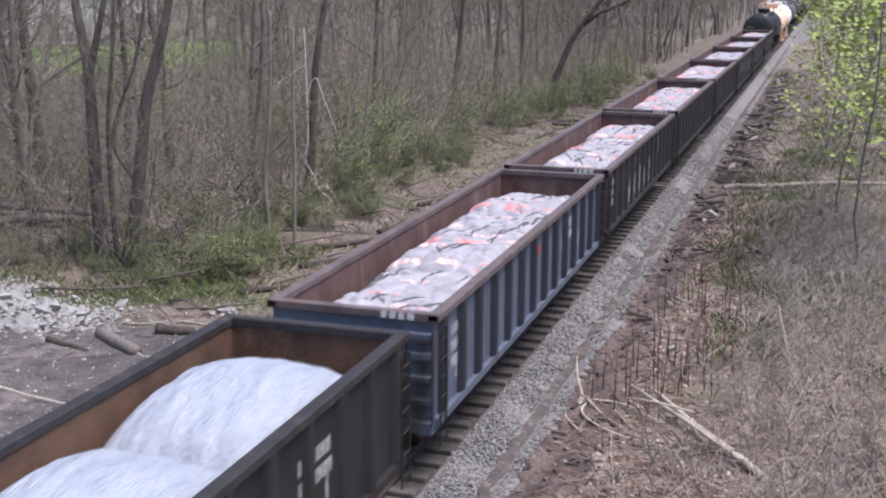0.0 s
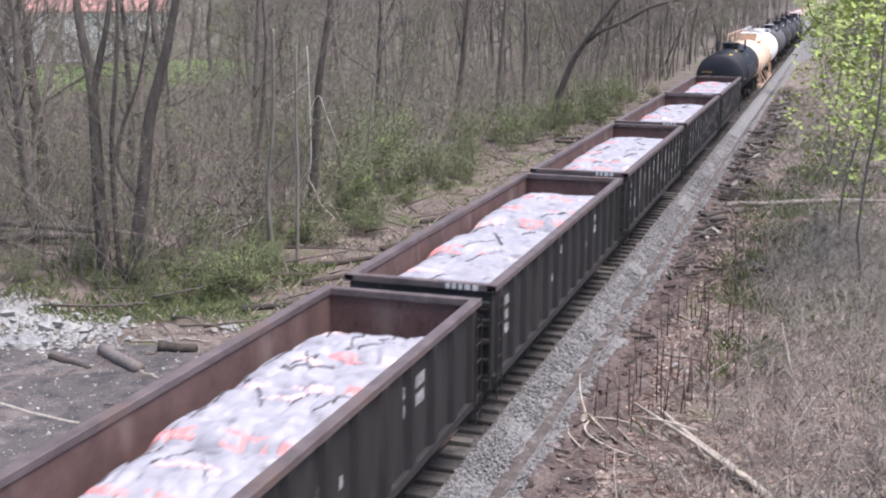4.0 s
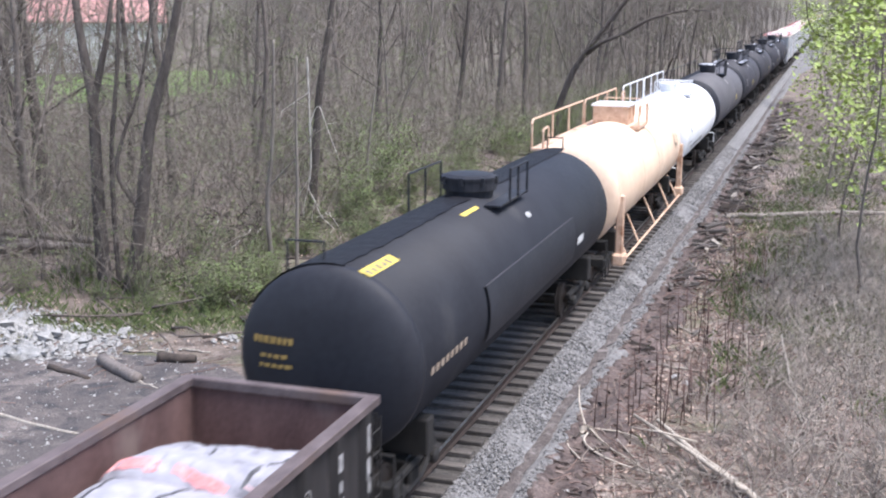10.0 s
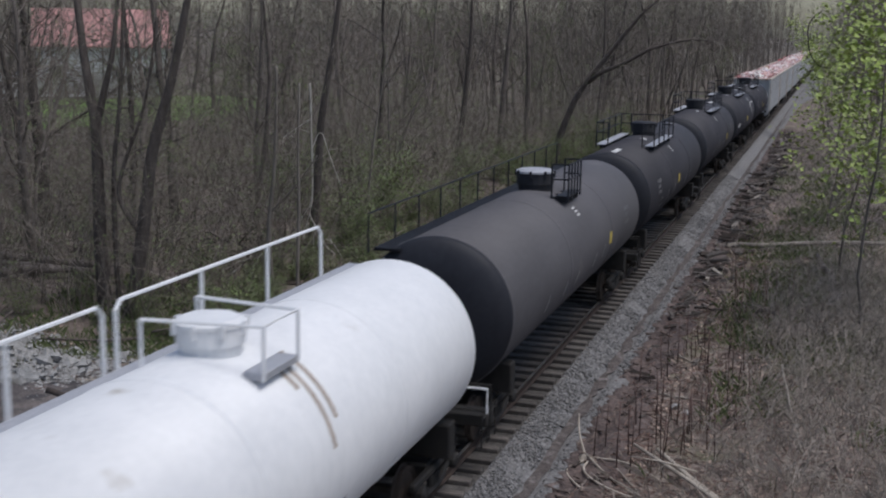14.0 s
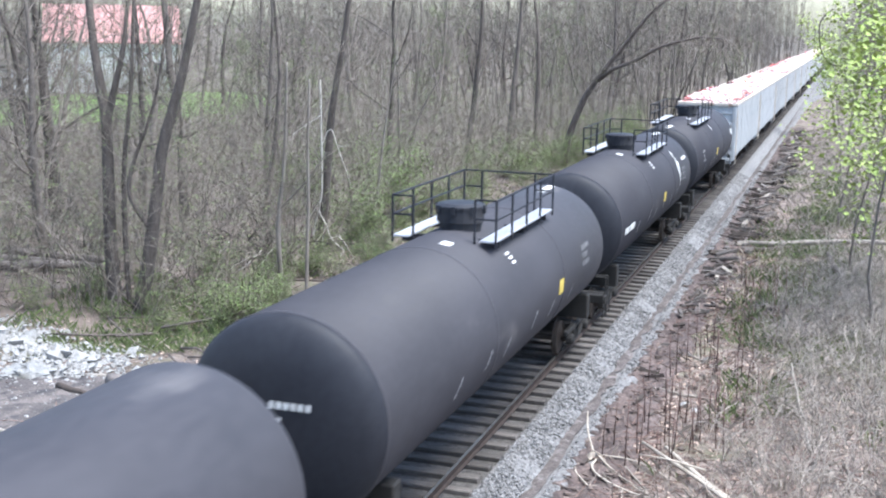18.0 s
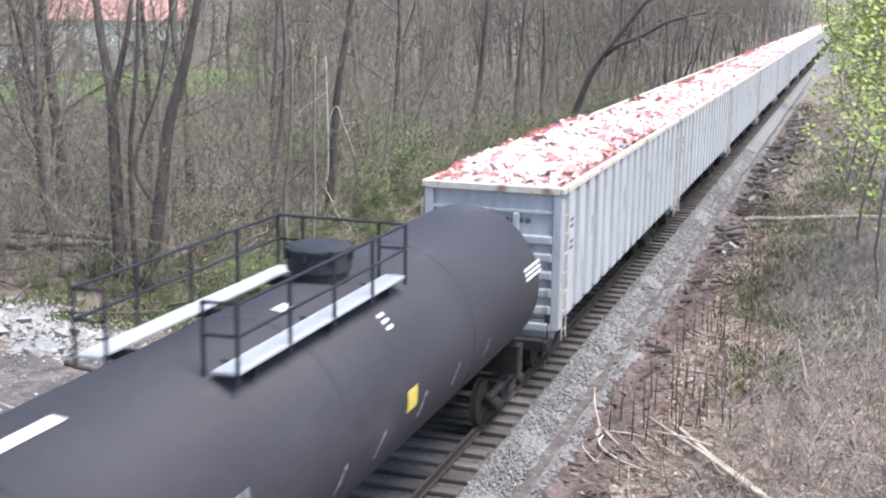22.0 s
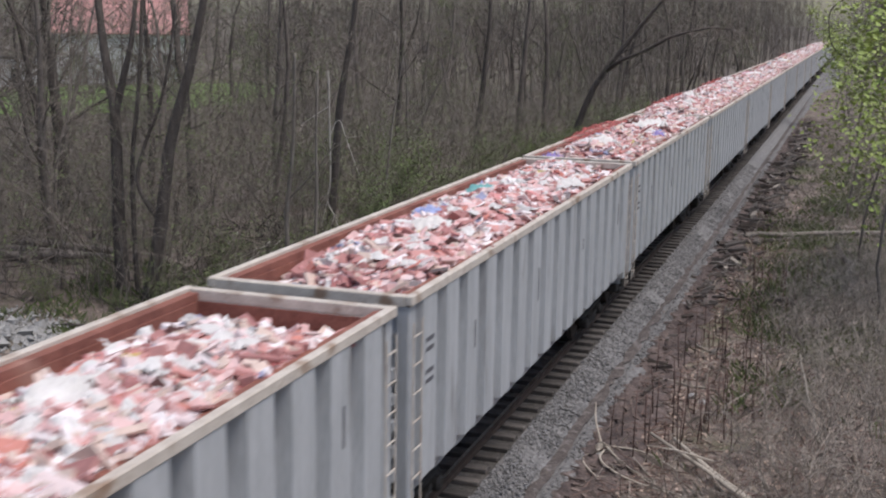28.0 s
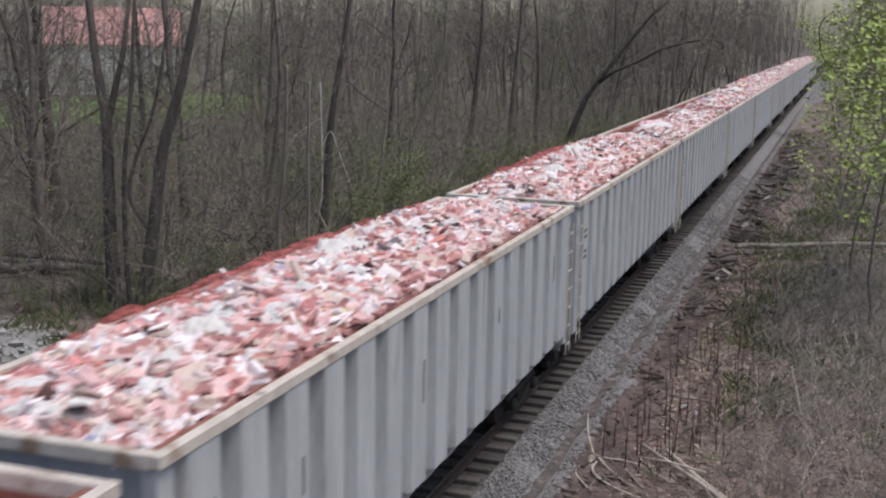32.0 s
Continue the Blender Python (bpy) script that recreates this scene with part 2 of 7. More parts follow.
TANK_GREY = surface("chalky grey-black tank paint", (0.085, 0.081, 0.088), (0.112, 0.107, 0.115), 0.8, 0.66, 0.03, stretch=(1, 0.5, 1), stain=(0.165, 0.15, 0.15), stain_amount=0.34, stain_scale=0.4)
RUSTSTREAK = surface("brown spill stain", (0.22, 0.16, 0.11), (0.42, 0.34, 0.27), 5, 0.8, 0.0)
GREYWALK = surface("grey grating", (0.36, 0.37, 0.40), (0.52, 0.53, 0.57), 20, 0.6, 0.5, metal=0.3)
HOP_GREY = surface("weathered grey paint", (0.36, 0.375, 0.388), (0.52, 0.535, 0.55), 1.8, 0.6, 0.12, stretch=(2.5, 2.5, 0.3), stain=(0.20, 0.19, 0.185), stain_amount=0.38, stain_scale=1.0)
HOP_CHORD = surface("cream worn chord", (0.46, 0.40, 0.345), (0.70, 0.64, 0.57), 3, 0.7, 0.2, stain=(0.30, 0.20, 0.14), stain_amount=0.42, stain_scale=2.0)
HOP_RUST = surface("red oxide rust", (0.17, 0.06, 0.045), (0.34, 0.14, 0.105), 2.2, 0.85, 0.3, stain=(0.42, 0.24, 0.19), stain_amount=0.4)
DEBRIS_BED = surface("crushed debris", (0.30, 0.13, 0.125), (0.66, 0.44, 0.42), 7, 0.9, 0.8, fine=4, bump_size=0.06)


def debris_paint():
    """Broken building waste: pinkish, white, tan and brown bits, each piece of its own colour."""
    m = bpy.data.materials.new("mixed debris")
    m.use_nodes = True
    nt = m.node_tree
    n, link = nt.nodes, nt.links.new
    g = n.new("ShaderNodeNewGeometry")
    r = n.new("ShaderNodeValToRGB")
    r.color_ramp.interpolation = "CONSTANT"
    stops = [(0.0, (0.66, 0.43, 0.42)), (0.14, (0.82, 0.76, 0.77)), (0.30, (0.60, 0.31, 0.29)), (0.42, (0.66, 0.52, 0.46)), (0.52, (0.70, 0.58, 0.58)),
             (0.66, (0.40, 0.19, 0.18)), (0.80, (0.72, 0.50, 0.49)), (0.88, (0.54, 0.43, 0.38)), (0.945, (0.20, 0.17, 0.175)), (0.962, (0.58, 0.24, 0.20)), (0.983, (0.30, 0.32, 0.46)),
             (0.993, (0.62, 0.52, 0.22))]
    el = r.color_ramp.elements
    el[0].position, el[0].color = stops[0][0], (*stops[0][1], 1)
    el[1].position, el[1].color = stops[1][0], (*stops[1][1], 1)
    for p, c in stops[2:]:
        e = el.new(p)
        e.color = (*c, 1)
    link(g.outputs["Random Per Island"], r.inputs["Fac"])
    tc = n.new("ShaderNodeTexCoord")
    t = n.new("ShaderNodeTexNoise")
    t.inputs["Scale"].default_value, t.inputs["Detail"].default_value = 9, 4
    link(tc.outputs["Object"], t.inputs["Vector"])
    v = n.new("ShaderNodeMapRange")
    v.inputs["To Min"].default_value, v.inputs["To Max"].default_value = 0.72, 1.38
    link(t.outputs["Fac"], v.inputs["Value"])
    hsv = n.new("ShaderNodeHueSaturation")
    link(v.outputs["Result"], hsv.inputs["Value"])
    link(r.outputs["Color"], hsv.inputs["Color"])
    link(hsv.outputs["Color"], n["Principled BSDF"].inputs["Base Color"])
    n["Principled BSDF"].inputs["Roughness"].default_value = 0.85
    return m


DEBRIS = debris_paint()


# ---- shape helpers ----
class Shape:
    """Collects boxes, tubes, lathes and sheets into one mesh."""

    def __init__(self):
        self.v, self.f = [], []

    def add(self, verts, faces):
        o = len(self.v)
        self.v.extend(verts)
        self.f.extend(tuple(i + o for i in f) for f in faces)
        return self

    def box(self, x0, x1, y0, y1, z0, z1, m=None, c=0.0):
        """A box; with c its edges are chamfered."""
        if c:
            pts = []
            for sx in (0, 1):
                for sy in (0, 1):
                    for sz in (0, 1):
                        x, y, z = (x0, x1)[sx], (y0, y1)[sy], (z0, z1)[sz]
                        dx, dy, dz = (c, -c)[sx], (c, -c)[sy], (c, -c)[sz]
                        pts += [(x, y + dy, z + dz), (x + dx, y, z + dz), (x + dx, y + dy, z)]
            k = lambda sx, sy, sz, a: (sx * 4 + sy * 2 + sz) * 3 + a
            fs = []
            for s in (0, 1):
                for a, q in ((0, lambda u, w: k(s, u, w, 0)), (1, lambda u, w: k(u, s, w, 1)), (2, lambda u, w: k(u, w, s, 2))):
                    fs.append((q(0, 0), q(1, 0), q(1, 1), q(0, 1)))
            for u in (0, 1):
                for w in (0, 1):
                    fs.append((k(u, w, 0, 0), k(u, w, 1, 0), k(u, w, 1, 1), k(u, w, 0, 1)))
                    fs.append((k(u, 0, w, 0), k(u, 1, w, 0), k(u, 1, w, 2), k(u, 0, w, 2)))
                    fs.append((k(0, u, w, 1), k(1, u, w, 1), k(1, u, w, 2), k(0, u, w, 2)))
                    for z in (0, 1):
                        fs.append((k(u, w, z, 0), k(u, w, z, 1), k(u, w, z, 2)))
        else:
            pts = [(x, y, z) for x in (x0, x1) for y in (y0, y1) for z in (z0, z1)]
            fs = [(0, 1, 3, 2), (4, 6, 7, 5), (0, 4, 5, 1), (2, 3, 7, 6), (0, 2, 6, 4), (1, 5, 7, 3)]
        if m:
            pts = [tuple(m @ Vector(p)) for p in pts]
        return self.add(pts, fs)

    def tube(self, pts, r, n=6, r1=None, cap=True):
        """A round bar along a line of points, tapering from r to r1."""
        pts = [Vector(p) for p in pts]
        r1 = r if r1 is None else r1
        verts, faces = [], []
        ref = None
        for i, p in enumerate(pts):
            d = (pts[min(i + 1, len(pts) - 1)] - pts[max(i - 1, 0)]).normalized()
            a = d.cross(Vector((0, 0, 1)) if abs(d.z) < 0.9 else Vector((1, 0, 0))) if ref is None else ref - d * ref.dot(d)
            if a.length < 1e-6:
                a = d.orthogonal()
            a.normalize()
            ref = a
            b = d.cross(a)
            rr = r + (r1 - r) * i / max(1, len(pts) - 1)
            for j in range(n):
                t = 2 * math.pi * j / n
                verts.append(tuple(p + (a * math.cos(t) + b * math.sin(t)) * rr))
        for i in range(len(pts) - 1):
            for j in range(n):
                k = (j + 1) % n
                faces.append((i * n + j, i * n + k, (i + 1) * n + k, (i + 1) * n + j))
        if cap:
            faces.append(tuple(range(n))[::-1])
            faces.append(tuple(range((len(pts) - 1) * n, len(pts) * n)))
        return self.add(verts, faces)

    def lathe(self, profile, m, n=24):
        """Turns (radius, along z) pairs round the z axis, then places them by m."""
        verts, faces = [], []
        for r, z in profile:
            for j in range(n):
                t = 2 * math.pi * j / n
                verts.append(tuple(m @ Vector((r * math.cos(t), r * math.sin(t), z))))
        for i in range(len(profile) - 1):
            for j in range(n):
                k = (j + 1) % n
                faces.append((i * n + j, i * n + k, (i + 1) * n + k, (i + 1) * n + j))
        faces.append(tuple(range(n))[::-1])
        faces.append(tuple(range((len(profile) - 1) * n, len(profile) * n)))
        return self.add(verts, faces)

    def sheet(self, fn, nu, nv):
        """A sheet of nu x nv cells from fn(u, v), u and v from 0 to 1."""
        verts = [tuple(fn(i / nu, j / nv)) for i in range(nu + 1) for j in range(nv + 1)]
        faces = [(i * (nv + 1) + j, (i + 1) * (nv + 1) + j, (i + 1) * (nv + 1) + j + 1, i * (nv + 1) + j + 1) for i in range(nu) for j in range(nv)]
        return self.add(verts, faces)

    def mesh(self, name, material, smooth=False):
        me = bpy.data.meshes.new(name)
        me.from_pydata(self.v, [], self.f)
        if smooth:
            me.shade_smooth()
        me.materials.append(material)
        me.update()
        return me


def part(name, shape, material, parent, label="", smooth=False):
    """One mesh object under a thing or a part."""
    ob = new(name, shape if isinstance(shape, bpy.types.Mesh) else shape.mesh(name, material, smooth))
    ob.parent = parent
    if label:
        ob["label"] = label
    return ob


def thing(name, label, category, group="", kind="", data=None):
    return tagged(new(name, data), label, category, group, kind)


ALONG_Y = Matrix.Rotation(radians(-90), 4, "X")


def hills(x, y, z=0.0, size=1.0):
    return noise.noise(Vector((x / size, y / size, z)))


# ---- the ground and the track ----
def smooth(a, b, x):
    t = min(1, max(0, (x - a) / (b - a)))
    return t * t * (3 - 2 * t)


def ground_height(x, y):
    """Height of the soil: a flat bed under the track, a ditch and a low bank on the bridge side."""
    z = -0.62 + 0.10 * hills(x, y, 0, 5) + 0.05 * hills(x, y, 3, 1.4)
    z += 0.15 * smooth(2.8, 3.4, x) + 0.40 * smooth(3.8, 9.0, x) + 0.9 * smooth(9, 30, x)
    z += 0.25 * smooth(-9, -14, x) * hills(x, y, 7, 9) - 0.25 * smooth(-5, -9, x) * (1 - smooth(-12, -16, x))
    flat = smooth(2.2, 2.9, abs(x))
    return z * flat + -0.62 * (1 - flat)


def steps(edges):
    out = []
    for a, b, n in edges:
        out += [a + (b - a) * i / n for i in range(n)]
    return out + [edges[-1][1]]


def build_ground():
    xs = steps([(-3000, -200, 8), (-200, -40, 24), (-40, -16, 48), (-16, 12, 90), (12, 40, 28), (40, 3000, 10)])
    ys = steps([(-3000, -10, 8), (-10, 5, 10), (5, 60, 150), (60, 140, 80), (140, 400, 26), (400, 3000, 8)])
    s = Shape()
    verts = [(x, y, ground_height(x, y)) for x in xs for y in ys]
    ny = len(ys)
    s.add(verts, [(i * ny + j, (i + 1) * ny + j, (i + 1) * ny + j + 1, i * ny + j + 1) for i in range(len(xs) - 1) for j in range(ny - 1)])
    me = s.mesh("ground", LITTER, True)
    # second slot: litter with the wood's shade painted in
    me.materials.append(SHADEFLOOR)
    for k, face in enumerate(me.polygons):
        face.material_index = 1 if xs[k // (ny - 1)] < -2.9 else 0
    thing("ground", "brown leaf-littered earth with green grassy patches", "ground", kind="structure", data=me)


# across the stone bed: shoulder, slope, a dark rut and a paler edge
BED = [(-2.75, -0.74), (-2.3, -0.52), (-1.75, -0.26), (-1.36, -0.21), (-1.30, -0.27), (1.30, -0.27), (1.36, -0.21), (1.62, -0.24), (2.02, -0.48), (2.12, -0.56), (2.28, -0.55), (2.42, -0.47), (2.66, -0.48), (2.9, -0.70)]


def build_ballast():
    """The stone bed, with a flat shoulder, a slope and a worn path beside it."""
    prof = BED
    ys = steps([(-20, 5, 10), (5, 60, 220), (60, 150, 120), (150, 900, 30)])
    s = Shape()
    n = len(prof)
    verts = []
    for y in ys:
        for x, z in prof:
            w = (0.08 + 0.06 * (x > 2.3)) * hills(x, y, 5, 1.1) + (0.05 + 0.04 * (x > 2.3)) * hills(x, y, 2, 0.3)
            edge = abs(x) > 1.4
            verts.append((x + (w if edge else 0), y, z + (0.45 * w if edge else 0.12 * w)))
    s.add(verts, [(i * n + j, (i + 1) * n + j, (i + 1) * n + j + 1, i * n + j + 1) for i in range(len(ys) - 1) for j in range(n - 1)])
    me = s.mesh("track_bed", BALLAST, True)
    # the strip between the tie ends takes the stone with shade in its colour
    me.materials.append(SHADESTONE)
    inner = [j for j in range(n - 1) if abs(prof[j][0] + prof[j + 1][0]) < 0.1][0]
    for k, face in enumerate(me.polygons):
        face.material_index = 1 if k % (n - 1) == inner else 0
    thing("track_bed", "grey crushed stone ballast bed with a worn edge", "ballast", kind="structure", data=me)


def build_rut():
    """The dark muddy rut between the stone bed and its outer edge."""
    ys = steps([(5, 60, 160), (60, 150, 80), (150, 600, 20)])
    s = Shape()
    verts = []
    for y in ys:
        a, b = 2.07 + 0.12 * hills(1, y, 3, 1.2) + 0.10 * hills(1, y, 4, 0.35), 2.30 + 0.16 * hills(5, y, 3, 0.9) + 0.16 * hills(1, y, 9, 0.25)
        verts += [(a, y, -0.50), ((a + b) / 2, y, -0.47), (b, y, -0.50)]
    s.add(verts, [(i * 3 + j, i * 3 + j + 1, i * 3 + j + 4, i * 3 + j + 3) for i in range(len(ys) - 1) for j in range(2)])
    thing("drain_rut", "dark muddy rut along the stone bed", "rut", kind="structure", data=s.mesh("drain_rut", MUD, True))


def build_apron():
    """Pale gravel that widens the bed far down the line."""
    s = Shape()
    s.sheet(lambda u, v: (2.2 + (3.4 + 1.2 * hills(0, u * 20, 2, 3)) * smooth(-0.01, 0.25, u) * v, 130 + 330 * u, -0.45 - 0.3 * (v > 0.9)), 40, 6)
    thing("gravel_apron", "pale gravel beside the distant track", "gravel", kind="structure", data=s.mesh("gravel_apron", BALLAST, True))


def build_bank_edge():
    """Dark churned earth at the foot of the bank, ragged on both sides."""
    s = Shape()

    def churned(u, v):
        y = 12 + 108 * u ** 1.3
        x0 = 2.60 + 0.16 * hills(1, y, 8, 0.9) + 0.3 * hills(1, y, 6, 0.25)
        x1 = 3.9 + 0.5 * hills(2, y, 8, 1.7) + 0.35 * hills(2, y, 6, 0.4)
        x = x0 + (x1 - x0) * v
        rim = min(1, v * 14) * min(1, (1 - v) * 5)
        base = -0.47 * (1 - smooth(0, 0.35, v)) + ground_height(x, y) * smooth(0, 0.35, v)
        return x, y, base + 0.05 * rim - 0.06 * (1 - rim) + rim * (0.10 * abs(hills(x, y, 3, 0.5)) + 0.05 * hills(x, y, 9, 0.16))
    s.sheet(churned, 520, 18)
    thing("bank_edge", "dark churned wet earth along the foot of the bank", "ground", kind="structure", data=s.mesh("bank_edge", DARKEARTH, True))
    rng = random.Random(61)
    bark = Shape()
    for _ in range(1500):
        u = rng.random()
        x, y, z = churned(u, rng.uniform(0.05, 1.25) if rng.random() < 0.8 else rng.uniform(1.0, 2.2))
        a, b = rng.uniform(0.03, 0.16), rng.uniform(0.012, 0.045)
        bark.box(-a, a, -b, b, -0.012, 0.012, m=pose(x, y, max(z, ground_height(x, y)) + 0.02, rng.gauss(0, 14), rng.gauss(0, 14), rng.uniform(0, 180)))
    thing("wood_chips", "splintered dark wood and bark in the earth", "wood chips", kind="stuff", data=bark.mesh("wood_chips", SPLINTER))


SPLINTER = surface("splintered wood", (0.045, 0.034, 0.03), (0.19, 0.145, 0.125), 5, 0.95, 0.3, islands=0.5)


def rock(rng, r, flat=0.7):
    """A small broken stone: a squashed, jittered octahedron with cut faces."""
    a = [Vector((1, 0, 0)), Vector((0, 1, 0)), Vector((-1, 0, 0)), Vector((0, -1, 0)), Vector((0, 0, flat)), Vector((0, 0, -flat))]
    turn = Euler((rng.uniform(-0.5, 0.5), rng.uniform(-0.5, 0.5), rng.uniform(0, 6.3))).to_matrix()
    v = [tuple(turn @ (p * r * rng.uniform(0.6, 1.15))) for p in a]
    return v, [(0, 1, 4), (1, 2, 4), (2, 3, 4), (3, 0, 4), (1, 0, 5), (2, 1, 5), (3, 2, 5), (0, 3, 5)]


def bed_height(x):
    pts = BED
    for (x0, z0), (x1, z1) in zip(pts, pts[1:]):
        if x0 <= x <= x1:
            return z0 + (z1 - z0) * (x - x0) / (x1 - x0)
    return -0.7


def build_ballast_stones():
    rng = random.Random(4)
    s = Shape()
    for _ in range(15000):
        y = 14 + 62 * rng.random() ** 1.5
        x = rng.choice((rng.uniform(1.36, 2.05), rng.uniform(1.36, 2.05), rng.uniform(1.36, 2.05), rng.uniform(2.4, 2.8)))
        v, f = rock(rng, rng.uniform(0.022, 0.05) * (1.0 + y / 120))
        z = bed_height(x) + 0.01
        s.add([(a + x, b + y, c + z) for a, b, c in v], f)
    thing("ballast_stones", "loose grey crushed stones on the track bed", "ballast stones", kind="stuff", data=s.mesh("ballast_stones", BALLAST))


TIE_STEP = 0.66


def build_track():
    track = thing("track", "single railway track with worn wooden ties", "railway track", kind="structure")
    rail_profile = [(-0.07, -0.17), (0.07, -0.17), (0.07, -0.155), (0.012, -0.135), (0.012, -0.045), (0.036, -0.035), (0.036, -0.002), (-0.036, -0.002), (-0.036, -0.035), (-0.012, -0.045), (-0.012, -0.135), (-0.07, -0.155)]
    for side in (-1, 1):
        s = Shape()
        n = len(rail_profile)
        verts = [(side * 0.755 + x, y, z) for y in (-30, 60, 606) for x, z in rail_profile]
        s.add(verts, [(i * n + j, i * n + (j + 1) % n, (i + 1) * n + (j + 1) % n, (i + 1) * n + j) for i in range(2) for j in range(n)])
        rail = part("rail", s, RAIL, track, "rusty steel rail")
        part("rail_head", Shape().box(side * 0.755 - 0.03, side * 0.755 + 0.03, -30, 606, -0.004, 0.0), RAILTOP, rail, "polished running surface")
    rng = random.Random(8)
    shapes = [Shape().box(-1.3, 1.3, -0.12, 0.12, -0.36, -0.172, c=0.015).mesh("tie", TIE), Shape().box(-1.27, 1.32, -0.105, 0.115, -0.36, -0.176, c=0.02).mesh("tie", TIE)]
    for i in range(230):
        t = part("tie", rng.choice(shapes), TIE, track)
        t.matrix_basis = pose(rng.uniform(-0.05, 0.05), 6 + TIE_STEP * i + rng.uniform(-0.03, 0.03), 0, 0, 0, rng.uniform(-1.2, 1.2))
    s = Shape()
    for i in range(230, 900):
        s.box(-1.3, 1.3, 6 + TIE_STEP * i - 0.12, 6 + TIE_STEP * i + 0.12, -0.36, -0.172)
    part("far_ties", s, TIE, track, "far run of wooden ties")["kind"] = "stuff"


build_ground()
build_ballast()
build_rut()
build_apron()
build_bank_edge()
build_ballast_stones()
build_track()


# ---- the train ----
LILAC = surface("faded lilac spray paint", (0.30, 0.26, 0.36), (0.58, 0.54, 0.64), 5, 0.8, 0.0)
TAGBLUE = surface("faded blue spray paint", (0.16, 0.20, 0.42), (0.30, 0.34, 0.58), 5, 0.8, 0.0)
WORNPRINT = surface("worn white stencil", (0.16, 0.155, 0.155), (0.55, 0.54, 0.54), 9, 0.8, 0.0)
MOVING = []          # (thing, x, distance along the track at the start, z)
TURNING = []         # (wheelset, place of its axle along its car)


def travelled(t):
    """Metres that the train has run after t seconds; it slows a little."""
    if t < 16:
        return 11.2 * t
    if t < 24:
        return 11.2 * t - 0.025 * (t - 16) ** 2
    return 267.2 + 10.8 * (t - 24)


def place(ob, y, x=0.0, z=0.0):
    ob.matrix_basis = pose(x, y, z)
    MOVING.append((ob, x, y, z))
    return ob


def bars(parent, rng, along, rows, width, height, out, axis, material):
    """Unreadable stencilled writing: rows of short bars on a side or an end."""
    for r in range(rows):
        a = 0.0
        while a < width:
            w = rng.uniform(0.07, 0.13)
            z = height - r * 0.30
            q = Shape().box(out, out + 0.006, along + a, along + a + w, z, z + 0.20) if axis == "side" else Shape().box(along + a, along + a + w, out - 0.006, out, z, z + 0.11)
            part("stencil_mark", q, material, parent)
            a += w + 0.05


def marks(parent, patches_list, material, name="stencil_mark", label=""):
    """Painted marks on a shell, each one a thin curved plate."""
    for p in patches_list:
        part(name, p, material, parent, label)


WHEELSTEEL = surface("grimy wheel steel", (0.02, 0.016, 0.014), (0.065, 0.05, 0.043), 6, 0.6, 0.2, metal=0.3)
WHEELS = []


def wheel_mesh():
    """Two flanged wheels on an axle, round their own centre, with spoke-like casting ribs."""
    s = Shape()
    for side in (-1, 1):
        s.lathe([(0.12, -0.09), (0.38, -0.05), (0.40, -0.07), (0.46, -0.065), (0.46, 0.03), (0.49, 0.04), (0.49, 0.065), (0.36, 0.06), (0.34, 0.02), (0.12, 0.05)], pose(side * 0.755, 0, 0, 0, -90 * side, 0), 28)
        for k in range(6):
            a = radians(60 * k)
            s.box(-0.012, 0.012, -0.03, 0.03, 0.13, 0.35, m=pose(side * 0.80, 0, 0) @ Matrix.Rotation(a, 4, "X"))
    s.tube([(-0.98, 0, 0), (0.98, 0, 0)], 0.08, 10)
    WHEELS.append(s.mesh("wheelset", WHEELSTEEL))
    return WHEELS[0]


def bogie(parent, y, dark=STEEL, turning=None):
    """A freight truck: two side frames with springs, two wheelsets, a bolster."""
    truck = part("truck", Shape().box(-0.95, 0.95, y - 0.2, y + 0.2, 0.42, 0.72, c=0.03), dark, parent, "dirty cast steel truck")
    for side in (-1, 1):
        s = Shape()
        s.box(side * 1.0 - 0.07, side * 1.0 + 0.07, y - 1.15, y + 1.15, 0.56, 0.70, c=0.03)
        s.tube([(side, y - 0.95, 0.56), (side, y - 0.4, 0.26), (side, y + 0.4, 0.26), (side, y + 0.95, 0.56)], 0.075, 6)
        for dy in (-0.89, 0.89):
            s.lathe([(0.15, 0.0), (0.15, 0.16), (0.10, 0.20)], pose(side * 0.98, y + dy, 0.46, 0, 90 * side, 0), 10)
        for dy in (-0.16, 0.0, 0.16):
            s.tube([(side, y + dy, 0.30), (side, y + dy, 0.54)], 0.07, 8)
        part("side_frame", s, dark, truck)
    for dy in (-0.89, 0.89):
        ob = part("wheelset", WHEELS[0] if WHEELS else wheel_mesh(), RAIL, truck, "steel wheels on an axle")
        ob.matrix_basis = pose(0, y + dy, 0.46)
        if turning is not None:
            turning.append((ob, y + dy))
    return truck


def coupler(parent, y, way, dark=STEEL):
    s = Shape()
    s.box(-0.09, 0.09, min(y, y + way * 0.62), max(y, y + way * 0.62), 0.76, 0.96, c=0.02)
    s.box(-0.17, 0.17, min(y + way * 0.42, y + way * 0.72), max(y + way * 0.42, y + way * 0.72), 0.72, 1.0, c=0.04)
    part("coupler", s, dark, parent, "knuckle coupler")
    part("air_hose", Shape().tube([(0.3, y, 0.8), (0.34, y + way * 0.2, 0.55), (0.25, y + way * 0.45, 0.42), (0.1, y + way * 0.6, 0.55)], 0.028, 6), dark, parent)


